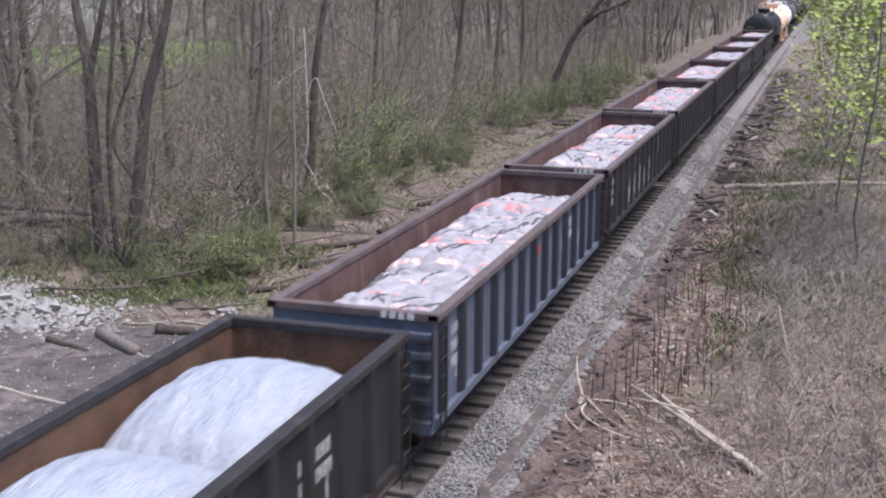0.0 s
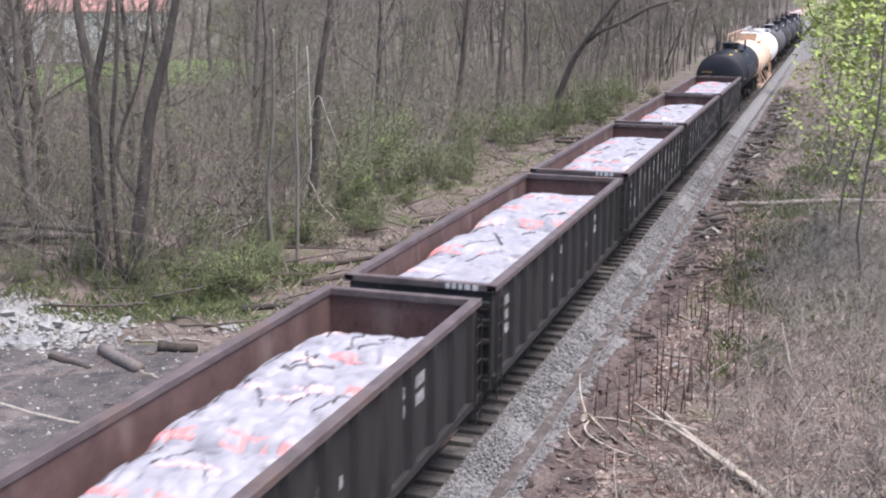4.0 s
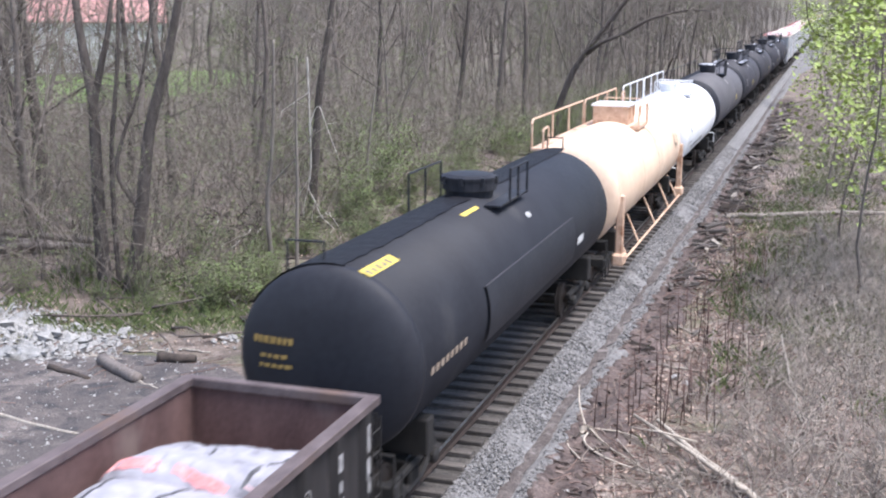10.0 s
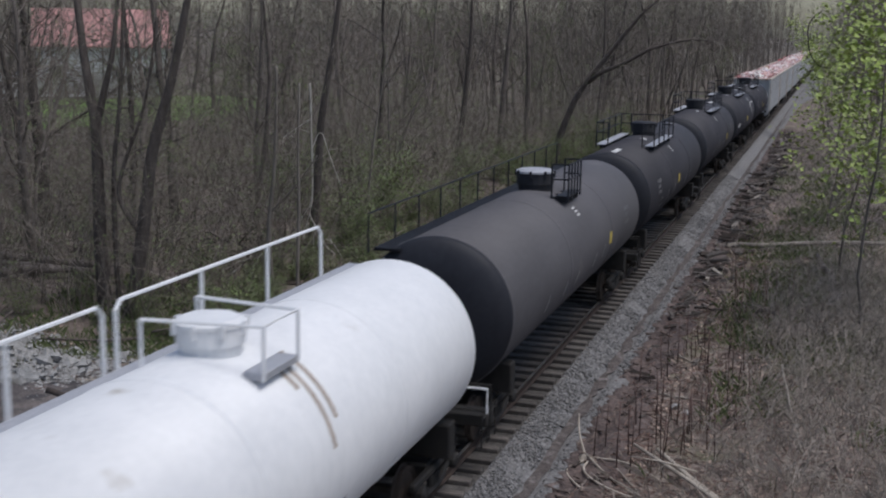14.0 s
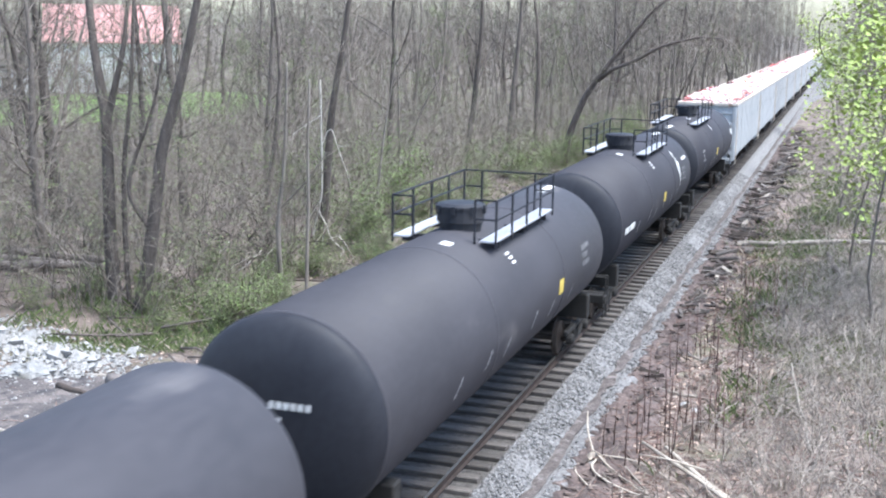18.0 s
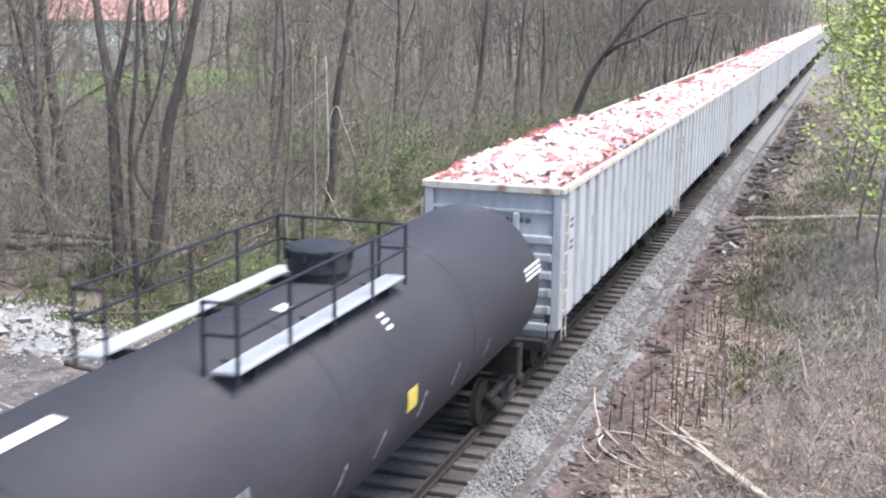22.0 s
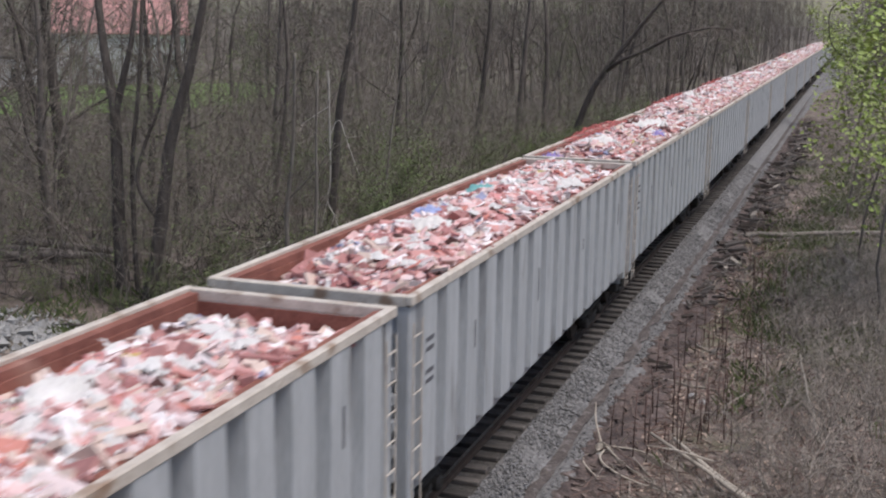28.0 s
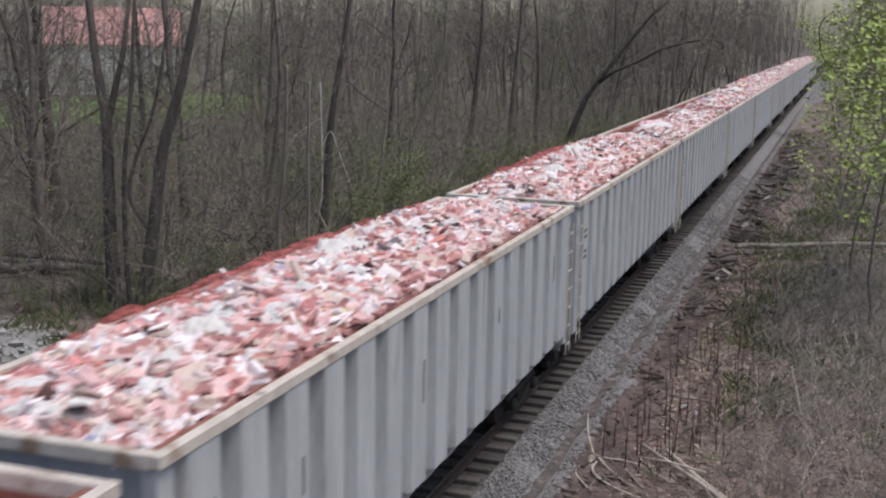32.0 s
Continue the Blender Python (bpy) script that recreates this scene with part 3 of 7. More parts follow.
def ladder(parent, pts, rungs, r=0.014, material=STEEL, name="ladder"):
    """Rungs between two rails; pts are (foot a, foot b, top a, top b)."""
    a0, b0, a1, b1 = [Vector(p) for p in pts]
    s = Shape()
    for i in range(rungs):
        t = (i + 0.5) / rungs
        s.tube([a0.lerp(a1, t), b0.lerp(b1, t)], r, 5)
    s.tube([a0, a1], r * 1.3, 5)
    s.tube([b0, b1], r * 1.3, 5)
    return part(name, s, material, parent)


def gondola(length, height, seed, outside, inside, chord, label, posts=14, decal=False, post_mat=GON_BLACK, tags=0, chalk=False):
    """An open gondola: floor, ribbed sides, ends, top chords, ladders, couplers and trucks."""
    rng = random.Random(seed)
    car = thing("gondola_car", label, "gondola car", "gondola cars of the train")
    L, H, W = length, height, 1.575
    part("floor", Shape().box(-W + 0.12, W - 0.12, 0.1, L - 0.1, 1.02, 1.10), inside, car, "rusted steel floor")
    part("centre_sill", Shape().box(-0.3, 0.3, 0.0, L, 0.68, 1.02, c=0.02), STEEL, car)
    for side in (-1, 1):
        xo, xi = side * (W - 0.11), side * (W - 0.15)
        part("side_panel", Shape().box(min(xo, xi), max(xo, xi), 0.06, L - 0.06, 0.92, H - 0.12), outside, car)
        part("inner_lining", Shape().box(min(xi, xi - side * 0.02), max(xi, xi - side * 0.02), 0.12, L - 0.12, 1.1, H - 0.12), inside, car, "rusted inner side sheet")
        s = Shape()
        s.box(min(side * W, side * (W - 0.20)), max(side * W, side * (W - 0.20)), 0, L, H - 0.13, H, c=0.012)
        part("top_chord", s, chord, car, "worn brown top chord")
        part("side_sill", Shape().box(min(side * (W - 0.02), side * (W - 0.12)), max(side * (W - 0.02), side * (W - 0.12)), 0.05, L - 0.05, 0.86, 1.02, c=0.01), outside, car)
        for i in range(posts):
            y = 0.45 + (L - 0.9) * i / (posts - 1)
            w = 0.13
            s = Shape()
            a, b = side * (W - 0.11), side * (W - 0.005)
            s.add([(a, y - w * 1.3, 1.0), (b, y - w * 0.7, 1.06), (b, y + w * 0.7, 1.06), (a, y + w * 1.3, 1.0),
                   (a, y - w * 1.3, H - 0.12), (b, y - w * 0.7, H - 0.12), (b, y + w * 0.7, H - 0.12), (a, y + w * 1.3, H - 0.12)],
                  [(0, 1, 5, 4), (1, 2, 6, 5), (2, 3, 7, 6), (0, 3, 2, 1), (4, 5, 6, 7)])
            part("side_post", s, post_mat, car)
    for y, way in ((0.0, 1), (L, -1)):
        y0, y1 = sorted((y + way * 0.05, y + way * 0.10))
        part("end_panel", Shape().box(-W + 0.1, W - 0.1, y0, y1, 0.9, H - 0.12), outside, car)
        y0, y1 = sorted((y + way * 0.10, y + way * 0.125))
        part("end_lining", Shape().box(-W + 0.17, W - 0.17, y0, y1, 1.1, H - 0.12), inside, car, "rusted inner end sheet")
        y0, y1 = sorted((y, y + way * 0.17))
        part("end_chord", Shape().box(-W + 0.005, W - 0.005, y0, y1, H - 0.14, H + 0.004, c=0.012), chord, car)
        for z in (1.25, 1.65, 2.05, 2.40):
            y0, y1 = sorted((y - way * 0.03, y + way * 0.06))
            part("end_rib", Shape().box(-W + 0.12, W - 0.12, y0, y1, z, z + 0.13, c=0.02), outside, car)
        part("end_sill", Shape().box(-W + 0.1, W - 0.1, *sorted((y - way * 0.02, y + way * 0.25)), 0.72, 0.95, c=0.02), outside, car)
        for side in (-1, 1):
            x = side * (W + 0.01)
            ladder(car, [(x, y + way * 0.06, 0.55), (x, y + way * 0.40, 0.55), (x, y + way * 0.06, H - 0.3), (x, y + way * 0.40, H - 0.3)], 6)
        ladder(car, [(W - 0.55, y - way * 0.06, 0.9), (W - 0.1, y - way * 0.06, 0.9), (W - 0.55, y - way * 0.06, H - 0.3), (W - 0.1, y - way * 0.06, H - 0.3)], 5)
        coupler(car, y, -way)
        bogie(car, y + way * 2.4)
    for at, rows, wide in ((1.05, 3, 0.5), (5.8, 1, 0.3), (L - 4.2, 2, 1.0)):
        bars(car, rng, at + rng.uniform(-0.2, 0.3), rows, wide, 2.20, W - 0.108, "side", WORNPRINT)
    for k in range(5):
        y, z = rng.uniform(1, L - 1), rng.uniform(1.3, 1.8)
        part("paint_scrape", Shape().box(W - 0.109, W - 0.104, y, y + rng.uniform(0.04, 0.12), z, z + rng.uniform(0.15, 0.5)), WORNPRINT, car)
    bars(car, rng, 0.55, 1, 0.55, H - 0.125, -0.002, "end", PRINT)
    for k in range(tags):
        y0 = 0.45 + (L - 0.9) * (3 + k) / (posts - 1) + 0.20
        tag = part("painted_tag", Shape().box(W - 0.109, W - 0.104, y0 - 0.02, y0 + 0.70, 1.12, 1.75 + 0.14 * (k % 3)), WORNPRINT, car, "faded white painted tag")
        for j in range(9):
            y, z = y0 + rng.uniform(-0.02, 0.48), rng.uniform(1.1, 1.75)
            part("tag_stroke", Shape().box(W - 0.103 + 0.001 * j, W - 0.099 + 0.001 * j, y, y + rng.uniform(0.08, 0.22), z, z + rng.uniform(0.06, 0.3)), (LILAC, TAGBLUE, DARKPRINT, LILAC, GON_RUST, PRINT, LILAC, PRINT, TAGBLUE)[j], tag)
    if chalk:
        for i in range(posts):
            y = 0.45 + (L - 0.9) * i / (posts - 1)
            for j in range(3):
                z = rng.uniform(1.25, 2.3)
                part("chalky_scrape", Shape().box(W - 0.005, W - 0.001, y - rng.uniform(0.02, 0.08), y + rng.uniform(0.0, 0.08), z, z + rng.uniform(0.15, 0.45)), WORNPRINT, car)
    if decal:
        part("decal", Shape().box(W - 0.108, W - 0.1, L * 0.5, L * 0.5 + 0.14, 2.2, 2.4), REDDECAL, car, "small red decal")
    return car


def wrapped_load(length, height, seed, sheet_mat, big=False, creased=True):
    """Bulging wrapped bags in a gondola, tied with red straps; dark ribbons paint the shade of folds."""
    rng = random.Random(seed)
    load = thing("wrapped_load", "dimpled white smooth sheets over a heap in the gondola" if big else "white cloth-wrapped bundles with red straps and dark painted folds in the gondola", "cargo", "wrapped loads")
    n = 4 if big else 7
    start, end, floor = 0.5, length - (0.9 if big else 1.35), 1.1
    marks = [start + (end - start) * i / n + (rng.uniform(-0.25, 0.25) if 0 < i < n else 0) for i in range(n + 1)]
    tops = [height + 0.04 - rng.uniform(0.0, 0.2) for _ in range(n)]
    if big:
        tops = [height + 0.05, height + 0.22, height + 0.12, height + 0.24]

    def top(k, x, y):
        a, b = marks[k] - 0.22, marks[k + 1] + 0.22
        u = (y - a) / (b - a)
        bulge = max(0.0, 1 - abs(2 * u - 1) ** ((6 if creased else 4) if not big else 2.2))
        across = max(0.0, 1 - abs((x - (0.12 if not big else 0)) / (1.54 if x > 0 else 1.40 if creased else 1.52)) ** (7 if not big else 3.0))
        z = floor + (tops[k] - floor) * bulge ** 0.3 * (0.45 + 0.55 * across ** 0.5)
        if not big:
            z -= (0.2 if creased else 0.1) * smooth(-0.5, -1.3, x) + 0.16 * smooth(length - 3.2, length - 1.4, y)
        q = 0.6 if big else 1.0
        crease = abs(hills(x * 1.3 + 0.6 * y, y * 0.8 - 0.5 * x, seed + k, 0.55))
        ridge = (0.13 if creased else 0.07) * abs(hills(x, y, seed + 3 * k, 0.9)) + (0.09 if creased else 0.05) * (1 - min(1, crease * 5)) ** 2
        z += q * (0.09 * hills(x, y, seed + k, 1.1) - ridge + 0.05 + (0.03 if creased else 0.015) * abs(hills(x * 2, y, seed + 5, 0.28)))
        return min(z, tops[k] + 0.25)

    for k in range(n):
        a, b = marks[k] - 0.22, marks[k + 1] + 0.22
        s = Shape().sheet(lambda u, v: (-1.40 + 2.8 * v, a + (b - a) * u, max(floor, top(k, -1.40 + 2.8 * v, a + (b - a) * u))), 48, 48)
        bag = part("bag" if not big else "sheet", s, sheet_mat, load, smooth=True)
        if big:
            continue

        def ribbon(points, width, lift=0.014):
            r, verts = Shape(), []
            for i, (x, y) in enumerate(points):
                (xa, ya), (xb, yb) = points[max(i - 1, 0)], points[min(i + 1, len(points) - 1)]
                p = Vector((ya - yb, xb - xa)).normalized() * width / 2
                for sx in (-1, 1):
                    qx, qy = max(-1.36, min(1.36, x + sx * p.x)), y + sx * p.y
                    z = max(floor, top(k, qx, qy)) + lift
                    verts += [(qx, qy, z), (qx, qy, z - 0.03)]
            faces = []
            for i in range(len(points) - 1):
                o = 4 * i
                faces += [(o, o + 4, o + 6, o + 2), (o, o + 1, o + 5, o + 4), (o + 2, o + 6, o + 7, o + 3)]
            return r.add(verts, faces)

        def wander(x0, y0, x1, y1, amp, steps_n=16):
            return [(x0 + (x1 - x0) * i / steps_n + amp * hills(i, seed, k, 2.3), y0 + (y1 - y0) * i / steps_n + amp * hills(i, seed + 9, k, 2.7)) for i in range(steps_n + 1)]

        y = a + (b - a) * rng.uniform(0.10, 0.16)
        tilt = rng.uniform(-0.25, 0.1)
        for x0, x1 in ((-1.3, rng.uniform(-0.5, -0.2)), (rng.uniform(-0.15, 0.1), rng.uniform(0.5, 0.75)), (rng.uniform(0.8, 0.95), 1.34)):
            part("red_strap", ribbon(wander(x0, y + tilt * x0, x1, y + tilt * x1, 0.05), rng.uniform(0.10, 0.2)), rng.choice((REDTAPE, REDTAPE, PINKTAPE)), bag, "faded red strap")
        if creased:
            y, x0 = a + (b - a) * rng.uniform(0.35, 0.7), rng.uniform(-0.9, 0.4)
            part("red_strap", ribbon(wander(x0, y, x0 + rng.uniform(0.4, 0.9), y + rng.uniform(-0.2, 0.2), 0.08), rng.uniform(0.08, 0.16)), PINKTAPE, bag, "bleached pink strap")
        # dark ribbons laid on the cloth as the shade of its folds
        for j in range(5 if creased else 2):
            y, x = a + (b - a) * rng.uniform(0.1, 0.6), rng.uniform(-1.1, 0.9)
            part("black_strap", ribbon(wander(x, y, x + rng.uniform(0.2, 0.7) * rng.choice((-1, 1, 1)), y + rng.uniform(0.6, 1.8), 0.06), rng.uniform(0.02, 0.07)), FOLDSHADE, bag, "dark ribbon painting the shade of a fold")
    return load


def handrail(parent, pts, posts, material, r=0.022, name="handrail"):
    """A bent tube rail on posts; posts are (x, y, z foot, z top)."""
    s = Shape().tube(pts, r, 6)
    for x, y, z0, z1 in posts:
        s.tube([(x, y, z0), (x, y, z1)], r, 6)
    return part(name, s, material, parent)


PINKTAPE = surface("bleached pink strap", (0.66, 0.40, 0.40), (0.80, 0.58, 0.57), 3, 0.6, 0.1)
TANK_SOOT = surface("sooty black tank paint", (0.033, 0.032, 0.040), (0.047, 0.046, 0.055), 0.8, 0.66, 0.03, stretch=(1, 0.5, 1), stain=(0.075, 0.072, 0.074), stain_amount=0.36, stain_scale=0.4)
GRIP = surface("rough black coating", (0.008, 0.008, 0.010), (0.020, 0.020, 0.024), 8, 0.6, 0.4)
DIMPRINT = surface("worn grey stencil", (0.09, 0.09, 0.095), (0.24, 0.24, 0.25), 9, 0.8, 0.0)
SCUFF = surface("rubbed pale scuffs", (0.10, 0.10, 0.108), (0.30, 0.30, 0.31), 12, 0.8, 0.0)
for coat, gloss in ((TANK_BLACK, 0.25), (GRIP, 0.15), (TANK_SOOT, 0.35), (TANK_DUST, 0.4)):
    coat.node_tree.nodes["Principled BSDF"].inputs["Specular IOR Level"].default_value = gloss
TANK_Z, TANK_R = 2.68, 1.61
HEAD, DOME = 0.60, 0.40


def head_y(x, z):
    """How far along the car the front head lies at this place."""
    q = min(1.0, math.hypot(x, z - TANK_Z) / TANK_R) ** (1 / 0.6)
    return HEAD + DOME * (1 - math.sqrt(max(0.0, 1 - q * q)))


def on_tank(angle, y, out=0.0):
    """A point on the shell; angle in degrees from the top, towards the bridge side."""
    a = radians(angle)
    return ((TANK_R + out) * math.sin(a), y, TANK_Z + (TANK_R + out) * math.cos(a))


def shell_patch(a0, a1, y0, y1, lift=0.006, n=6):
    """A thin curved plate on the shell."""
    s = Shape()
    s.sheet(lambda u, v: on_tank(a0 + (a1 - a0) * u, y0 + (y1 - y0) * v, lift), n, 1)
    return s


def tank_base(length, label, paint, group="tank cars of the train", seam=True, head=None, back=0.1, front=HEAD, dome=DOME, rail=STEEL):
    """Shell with domed heads, seam rings, bolsters, end sills, trucks and couplers. The car's front is at y = 0."""
    car = thing("tank_car", label, "tank car", group)
    L = length
    a, d = front, dome
    prof = [(0.02, a)]
    for i in range(1, 11):
        prof.append((TANK_R * math.sin(radians(9 * i)) ** 0.6, a + d * (1 - math.cos(radians(9 * i)))))
    rear = L - back
    prof += [(r, rear - y) for r, y in reversed(prof)]
    shell = part("shell", Shape().lathe(prof[10:], Matrix.Translation((0, 0, TANK_Z)) @ ALONG_Y, 56), paint, car, smooth=True)
    # a separate head paint is blacker: black paint plus shade put into the colour
    part("head", Shape().lathe(prof[:11], Matrix.Translation((0, 0, TANK_Z)) @ ALONG_Y, 56), head or paint, shell, "black domed head, darker to paint its shade" if head else "", smooth=True)
    if seam:
        for y in (a + d, L * 0.36, L * 0.66):
            part("seam_ring", Shape().lathe([(TANK_R, -0.03), (TANK_R + 0.014, -0.02), (TANK_R + 0.014, 0.02), (TANK_R, 0.03)], Matrix.Translation((0, y, TANK_Z)) @ ALONG_Y, 48), paint, shell)
    for y, way in ((0.0, 1), (L, -1)):
        part("stub_sill", Shape().box(-0.32, 0.32, *sorted((y, y + way * 3.6)), 0.72, 1.12, c=0.02), STEEL, car)
        part("bolster", Shape().box(-1.35, 1.35, *sorted((y + way * 1.9, y + way * 2.25)), 0.85, 1.5, c=0.03), STEEL, car)
        part("end_sill", Shape().box(-1.45, 1.45, *sorted((y, y + way * 0.22)), 0.82, 1.06, c=0.02), STEEL, car)
        for side in (-1, 1):
            x = side * 1.42
            ladder(car, [(x, y + way * 0.02, 0.45), (x, y + way * 0.42, 0.45), (x, y + way * 0.02, 1.15), (x, y + way * 0.42, 1.15)], 3, name="step")
            part("grab_rail", Shape().tube([(side * 0.5, y + way * 0.08, 1.06), (side * 0.5, y + way * 0.08, 1.55), (x, y + way * 0.08, 1.55), (x, y + way * 0.08, 1.06)], 0.025, 6), rail, car)
        coupler(car, y, -way)
        bogie(car, y + way * 2.1, turning=TURNING if way < 0 else None)
    part("outlet", Shape().box(-0.4, 0.4, L / 2 - 0.5, L / 2 + 0.5, 0.75, 1.15, c=0.05), STEEL, car, "bottom outlet")
    part("brake_tank", Shape().tube([(-0.7, L * 0.3, 0.9), (-0.7, L * 0.3 + 1.2, 0.9)], 0.24, 12), STEEL, car, "brake reservoir")
    return car, shell


def manway(parent, y, paint, lid, r=0.46, h=0.42):
    top = TANK_Z + TANK_R
    body = part("manway", Shape().lathe([(r * 0.92, -0.12), (r, h * 0.3), (r * 1.08, h * 0.32), (r * 1.08, h)], pose(0, y, top), 22), paint, parent, "round hatch housing", smooth=False)
    part("lid", Shape().lathe([(r * 1.12, 0), (r * 1.12, 0.05), (r * 0.9, 0.10), (0.05, 0.12)], pose(0, y, top + h), 22), lid, body, "hatch lid")
    for i in range(8):
        t = radians(45 * i)
        part("lid_bolt", Shape().box(-0.035, 0.035, -0.035, 0.035, h - 0.1, h + 0.07, m=pose(r * 1.12 * math.cos(t), y + r * 1.12 * math.sin(t), top)), paint, body)
    return body


def platform(parent, y, half, paint, walk_mat, x=0.75, high=0.85, sides=(-1, 1), toe=True):
    """Walkways beside the hatch, with tube railings on their outer edges."""
    for side in sides:
        z = TANK_Z + TANK_R - 0.10
        x0, x1 = sorted((side * x, side * (x + 0.34)))
        deck = part("walkway", Shape().box(x0, x1, y - half, y + half, z, z + 0.04, c=0.005), walk_mat, parent, "grey grated walkway")
        xr = side * (x + 0.34)
        posts = [(xr, y - half + 2 * half * i / 4, z - 0.1, z + high) for i in range(5)]
        s = Shape()
        for zz in (z + high, z + high * 0.55):
            s.tube([(side * (x - 0.1), y - half, zz), (xr, y - half, zz), (xr, y + half, zz), (side * (x - 0.1), y + half, zz)], 0.022, 6)
        uprights = posts + [(side * (x - 0.1), py, z - 0.05, z + high) for py in (y - half, y + half)]
        for px, py, z0, z1 in uprights:
            part("railing_post", Shape().tube([(px, py, z0), (px, py, z1)], 0.026, 6), paint, deck)
        if side > 0 and len(sides) > 1:
            s.tube([(-xr, y + half, z + high), (xr, y + half, z + high)], 0.022, 6)
        part("railing", s, paint, deck, "tube safety railing")
        for py in (y - half * 0.8, y, y + half * 0.8):
            part("bracket", Shape().box(*sorted((side * (x - 0.2), side * (x + 0.3))), py - 0.03, py + 0.03, z - 0.16, z), paint, deck)


def black_tank(length, label, seed, paint, walk_mat=GREYWALK, half=2.4, graffiti=0, left_rail=False, shift=1.3, small=False, placard=11.7, roof_mark=15.4, flank=14.2, white_lid=False):
    rng = random.Random(seed)
    car, shell = tank_base(length, label, paint, head=TANK_BLACK, back=0.35 if small else 0.75)
    c = length / 2
    manway(car, c, TANK_BLACK, GREYWALK if white_lid else TANK_BLACK)
    if small:
        platform(car, c - 0.1, 0.75, TANK_BLACK, TANK_BLACK, 0.75, sides=(1,))
    else:
        platform(car, c + shift, half, TANK_BLACK, walk_mat, 0.75)
    if left_rail:
        z = TANK_Z + TANK_R - 0.34
        deck = part("running_board", Shape().box(-1.3, -0.75, 0.7, length - 0.6, z, z + 0.06, c=0.005), GRIP, car, "long black running board")
        handrail(deck, [(-1.3, 0.4, z), (-1.3, 0.4, z + 0.80), (-1.3, length - 0.8, z + 0.80), (-1.3, length - 0.8, z)],
                 [(-1.3, 0.4 + (length - 1.2) * i / 11, z, z + 0.80) for i in range(1, 11)], TANK_BLACK, 0.02)
    todo = []
    for a, w in ((72, 0.8), (79, 0.5), (86, 0.7)):
        y = flank
        while y < flank + w:
            wd = rng.uniform(0.08, 0.16)
            todo.append(shell_patch(a, a + 4.5, y, y + wd))
            y += wd + 0.06
    for k in range(3):
        todo.append(shell_patch(42 + 4 * k, 44 + 4 * k, c - 0.40, c - 0.15))
    marks(shell, todo[:-3], DIMPRINT)
    marks(shell, todo[-3:], PRINT)
    for k in range(6):
        y, a = 4.3 + 1.75 * k + rng.uniform(-0.3, 0.3), rng.uniform(93, 99)
        for j in range(4):
            part("scuff", shell_patch(a + 3 * j, a + 3 * j + 3.2, y - 0.07 * j, y - 0.07 * j + rng.uniform(0.05, 0.12), 0.005), SCUFF, shell, "pale rubbed scuff")
    part("placard", shell_patch(86, 98, placard, placard + 0.42), YELLOWPRINT, shell, "yellow placard")
    if roof_mark:
        part("white_patch", shell_patch(3, 10, roof_mark, roof_mark + 1.3), PRINT, shell, "white painted patch on top")
        part("white_patch", shell_patch(7, 15, c - 2.0, c - 1.65), PRINT, shell, "white painted patch on top")
    if graffiti == 1:          # scrawl on the rear flank
        todo = []
        for i in range(70):
            q, f = rng.uniform(0, 6.283), rng.random() ** 0.6
            a, y = 61 + 17 * f * math.cos(q), 13.45 + 0.30 * f * math.sin(q)
            todo.append(shell_patch(a, a + rng.uniform(2, 6), y, y + rng.uniform(0.03, 0.09)))
        todo.append(shell_patch(60, 64, 14.8, 15.9))
        todo += [shell_patch(90, 97, 1.5, 2.2), shell_patch(90, 97, 2.3, 3.2)]
        for i in range(7):
            a = 78 + 2.4 * i
            todo.append(shell_patch(a, a + 2.8, 13.42 + 0.03 * math.sin(i), 13.42 + 0.03 * math.sin(i) + rng.uniform(0.10, 0.18) - 0.012 * i))
        for x0, n, dz, h in ((-1.06, 4, 0.24, 0.13), (-0.62, 6, 0.30, 0.13), (-0.72, 4, 0.08, 0.06), (-0.55, 3, -0.08, 0.06)):
            for i in range(n):
                x, z = x0 + 0.115 * i, TANK_Z + dz
                part("stencil_mark", Shape().box(x, x + 0.085, head_y(x, z + h) - 0.012, head_y(x, z) + 0.02, z, z + h), PRINT, shell)
        marks(shell, todo, PRINT, "scrawl_stroke", "white sprayed stroke")
    elif graffiti == 3:        # rows of white marks on the front head
        for x0, n, dz, h in ((-0.75, 5, 0.28, 0.10), (-0.1, 6, 0.28, 0.10), (-0.45, 5, 0.10, 0.05), (-0.3, 4, -0.02, 0.05)):
            for i in range(n):
                x, z = x0 + 0.115 * i, TANK_Z + dz
                part("stencil_mark", Shape().box(x, x + 0.085, head_y(x, z + h) - 0.012, head_y(x, z) + 0.02, z, z + h), PRINT, shell)
    elif graffiti == 2:        # scrawl on the front head, bars on the rear flank
        marks(shell, [shell_patch(a, a + 2.2, 15.4, 16.6) for a in (71, 74.5, 78)], PRINT)
        for line, (x0, x1, z0, n, h) in enumerate(((-1.1, -0.35, 0.92, 7, 0.12), (-0.55, 0.85, 0.30, 10, 0.10), (-0.2, 1.0, -0.12, 8, 0.26), (0.2, 0.75, -0.55, 4, 0.22))):
            for i in range(n):
                x, z = x0 + (x1 - x0) * i / (n - 1), TANK_Z + z0 + rng.uniform(-0.05, 0.05)
                pts = []
                for t in range(5):
                    px, pz = x + rng.uniform(-0.09, 0.09), z + h * (1 - 2 * (t % 2)) * rng.uniform(0.5, 1)
                    pts.append((px, head_y(px, pz) - 0.008, pz))
                part("scrawl_stroke", Shape().tube(pts, 0.022, 4), PRINT, shell, "white sprayed stroke")
    return car


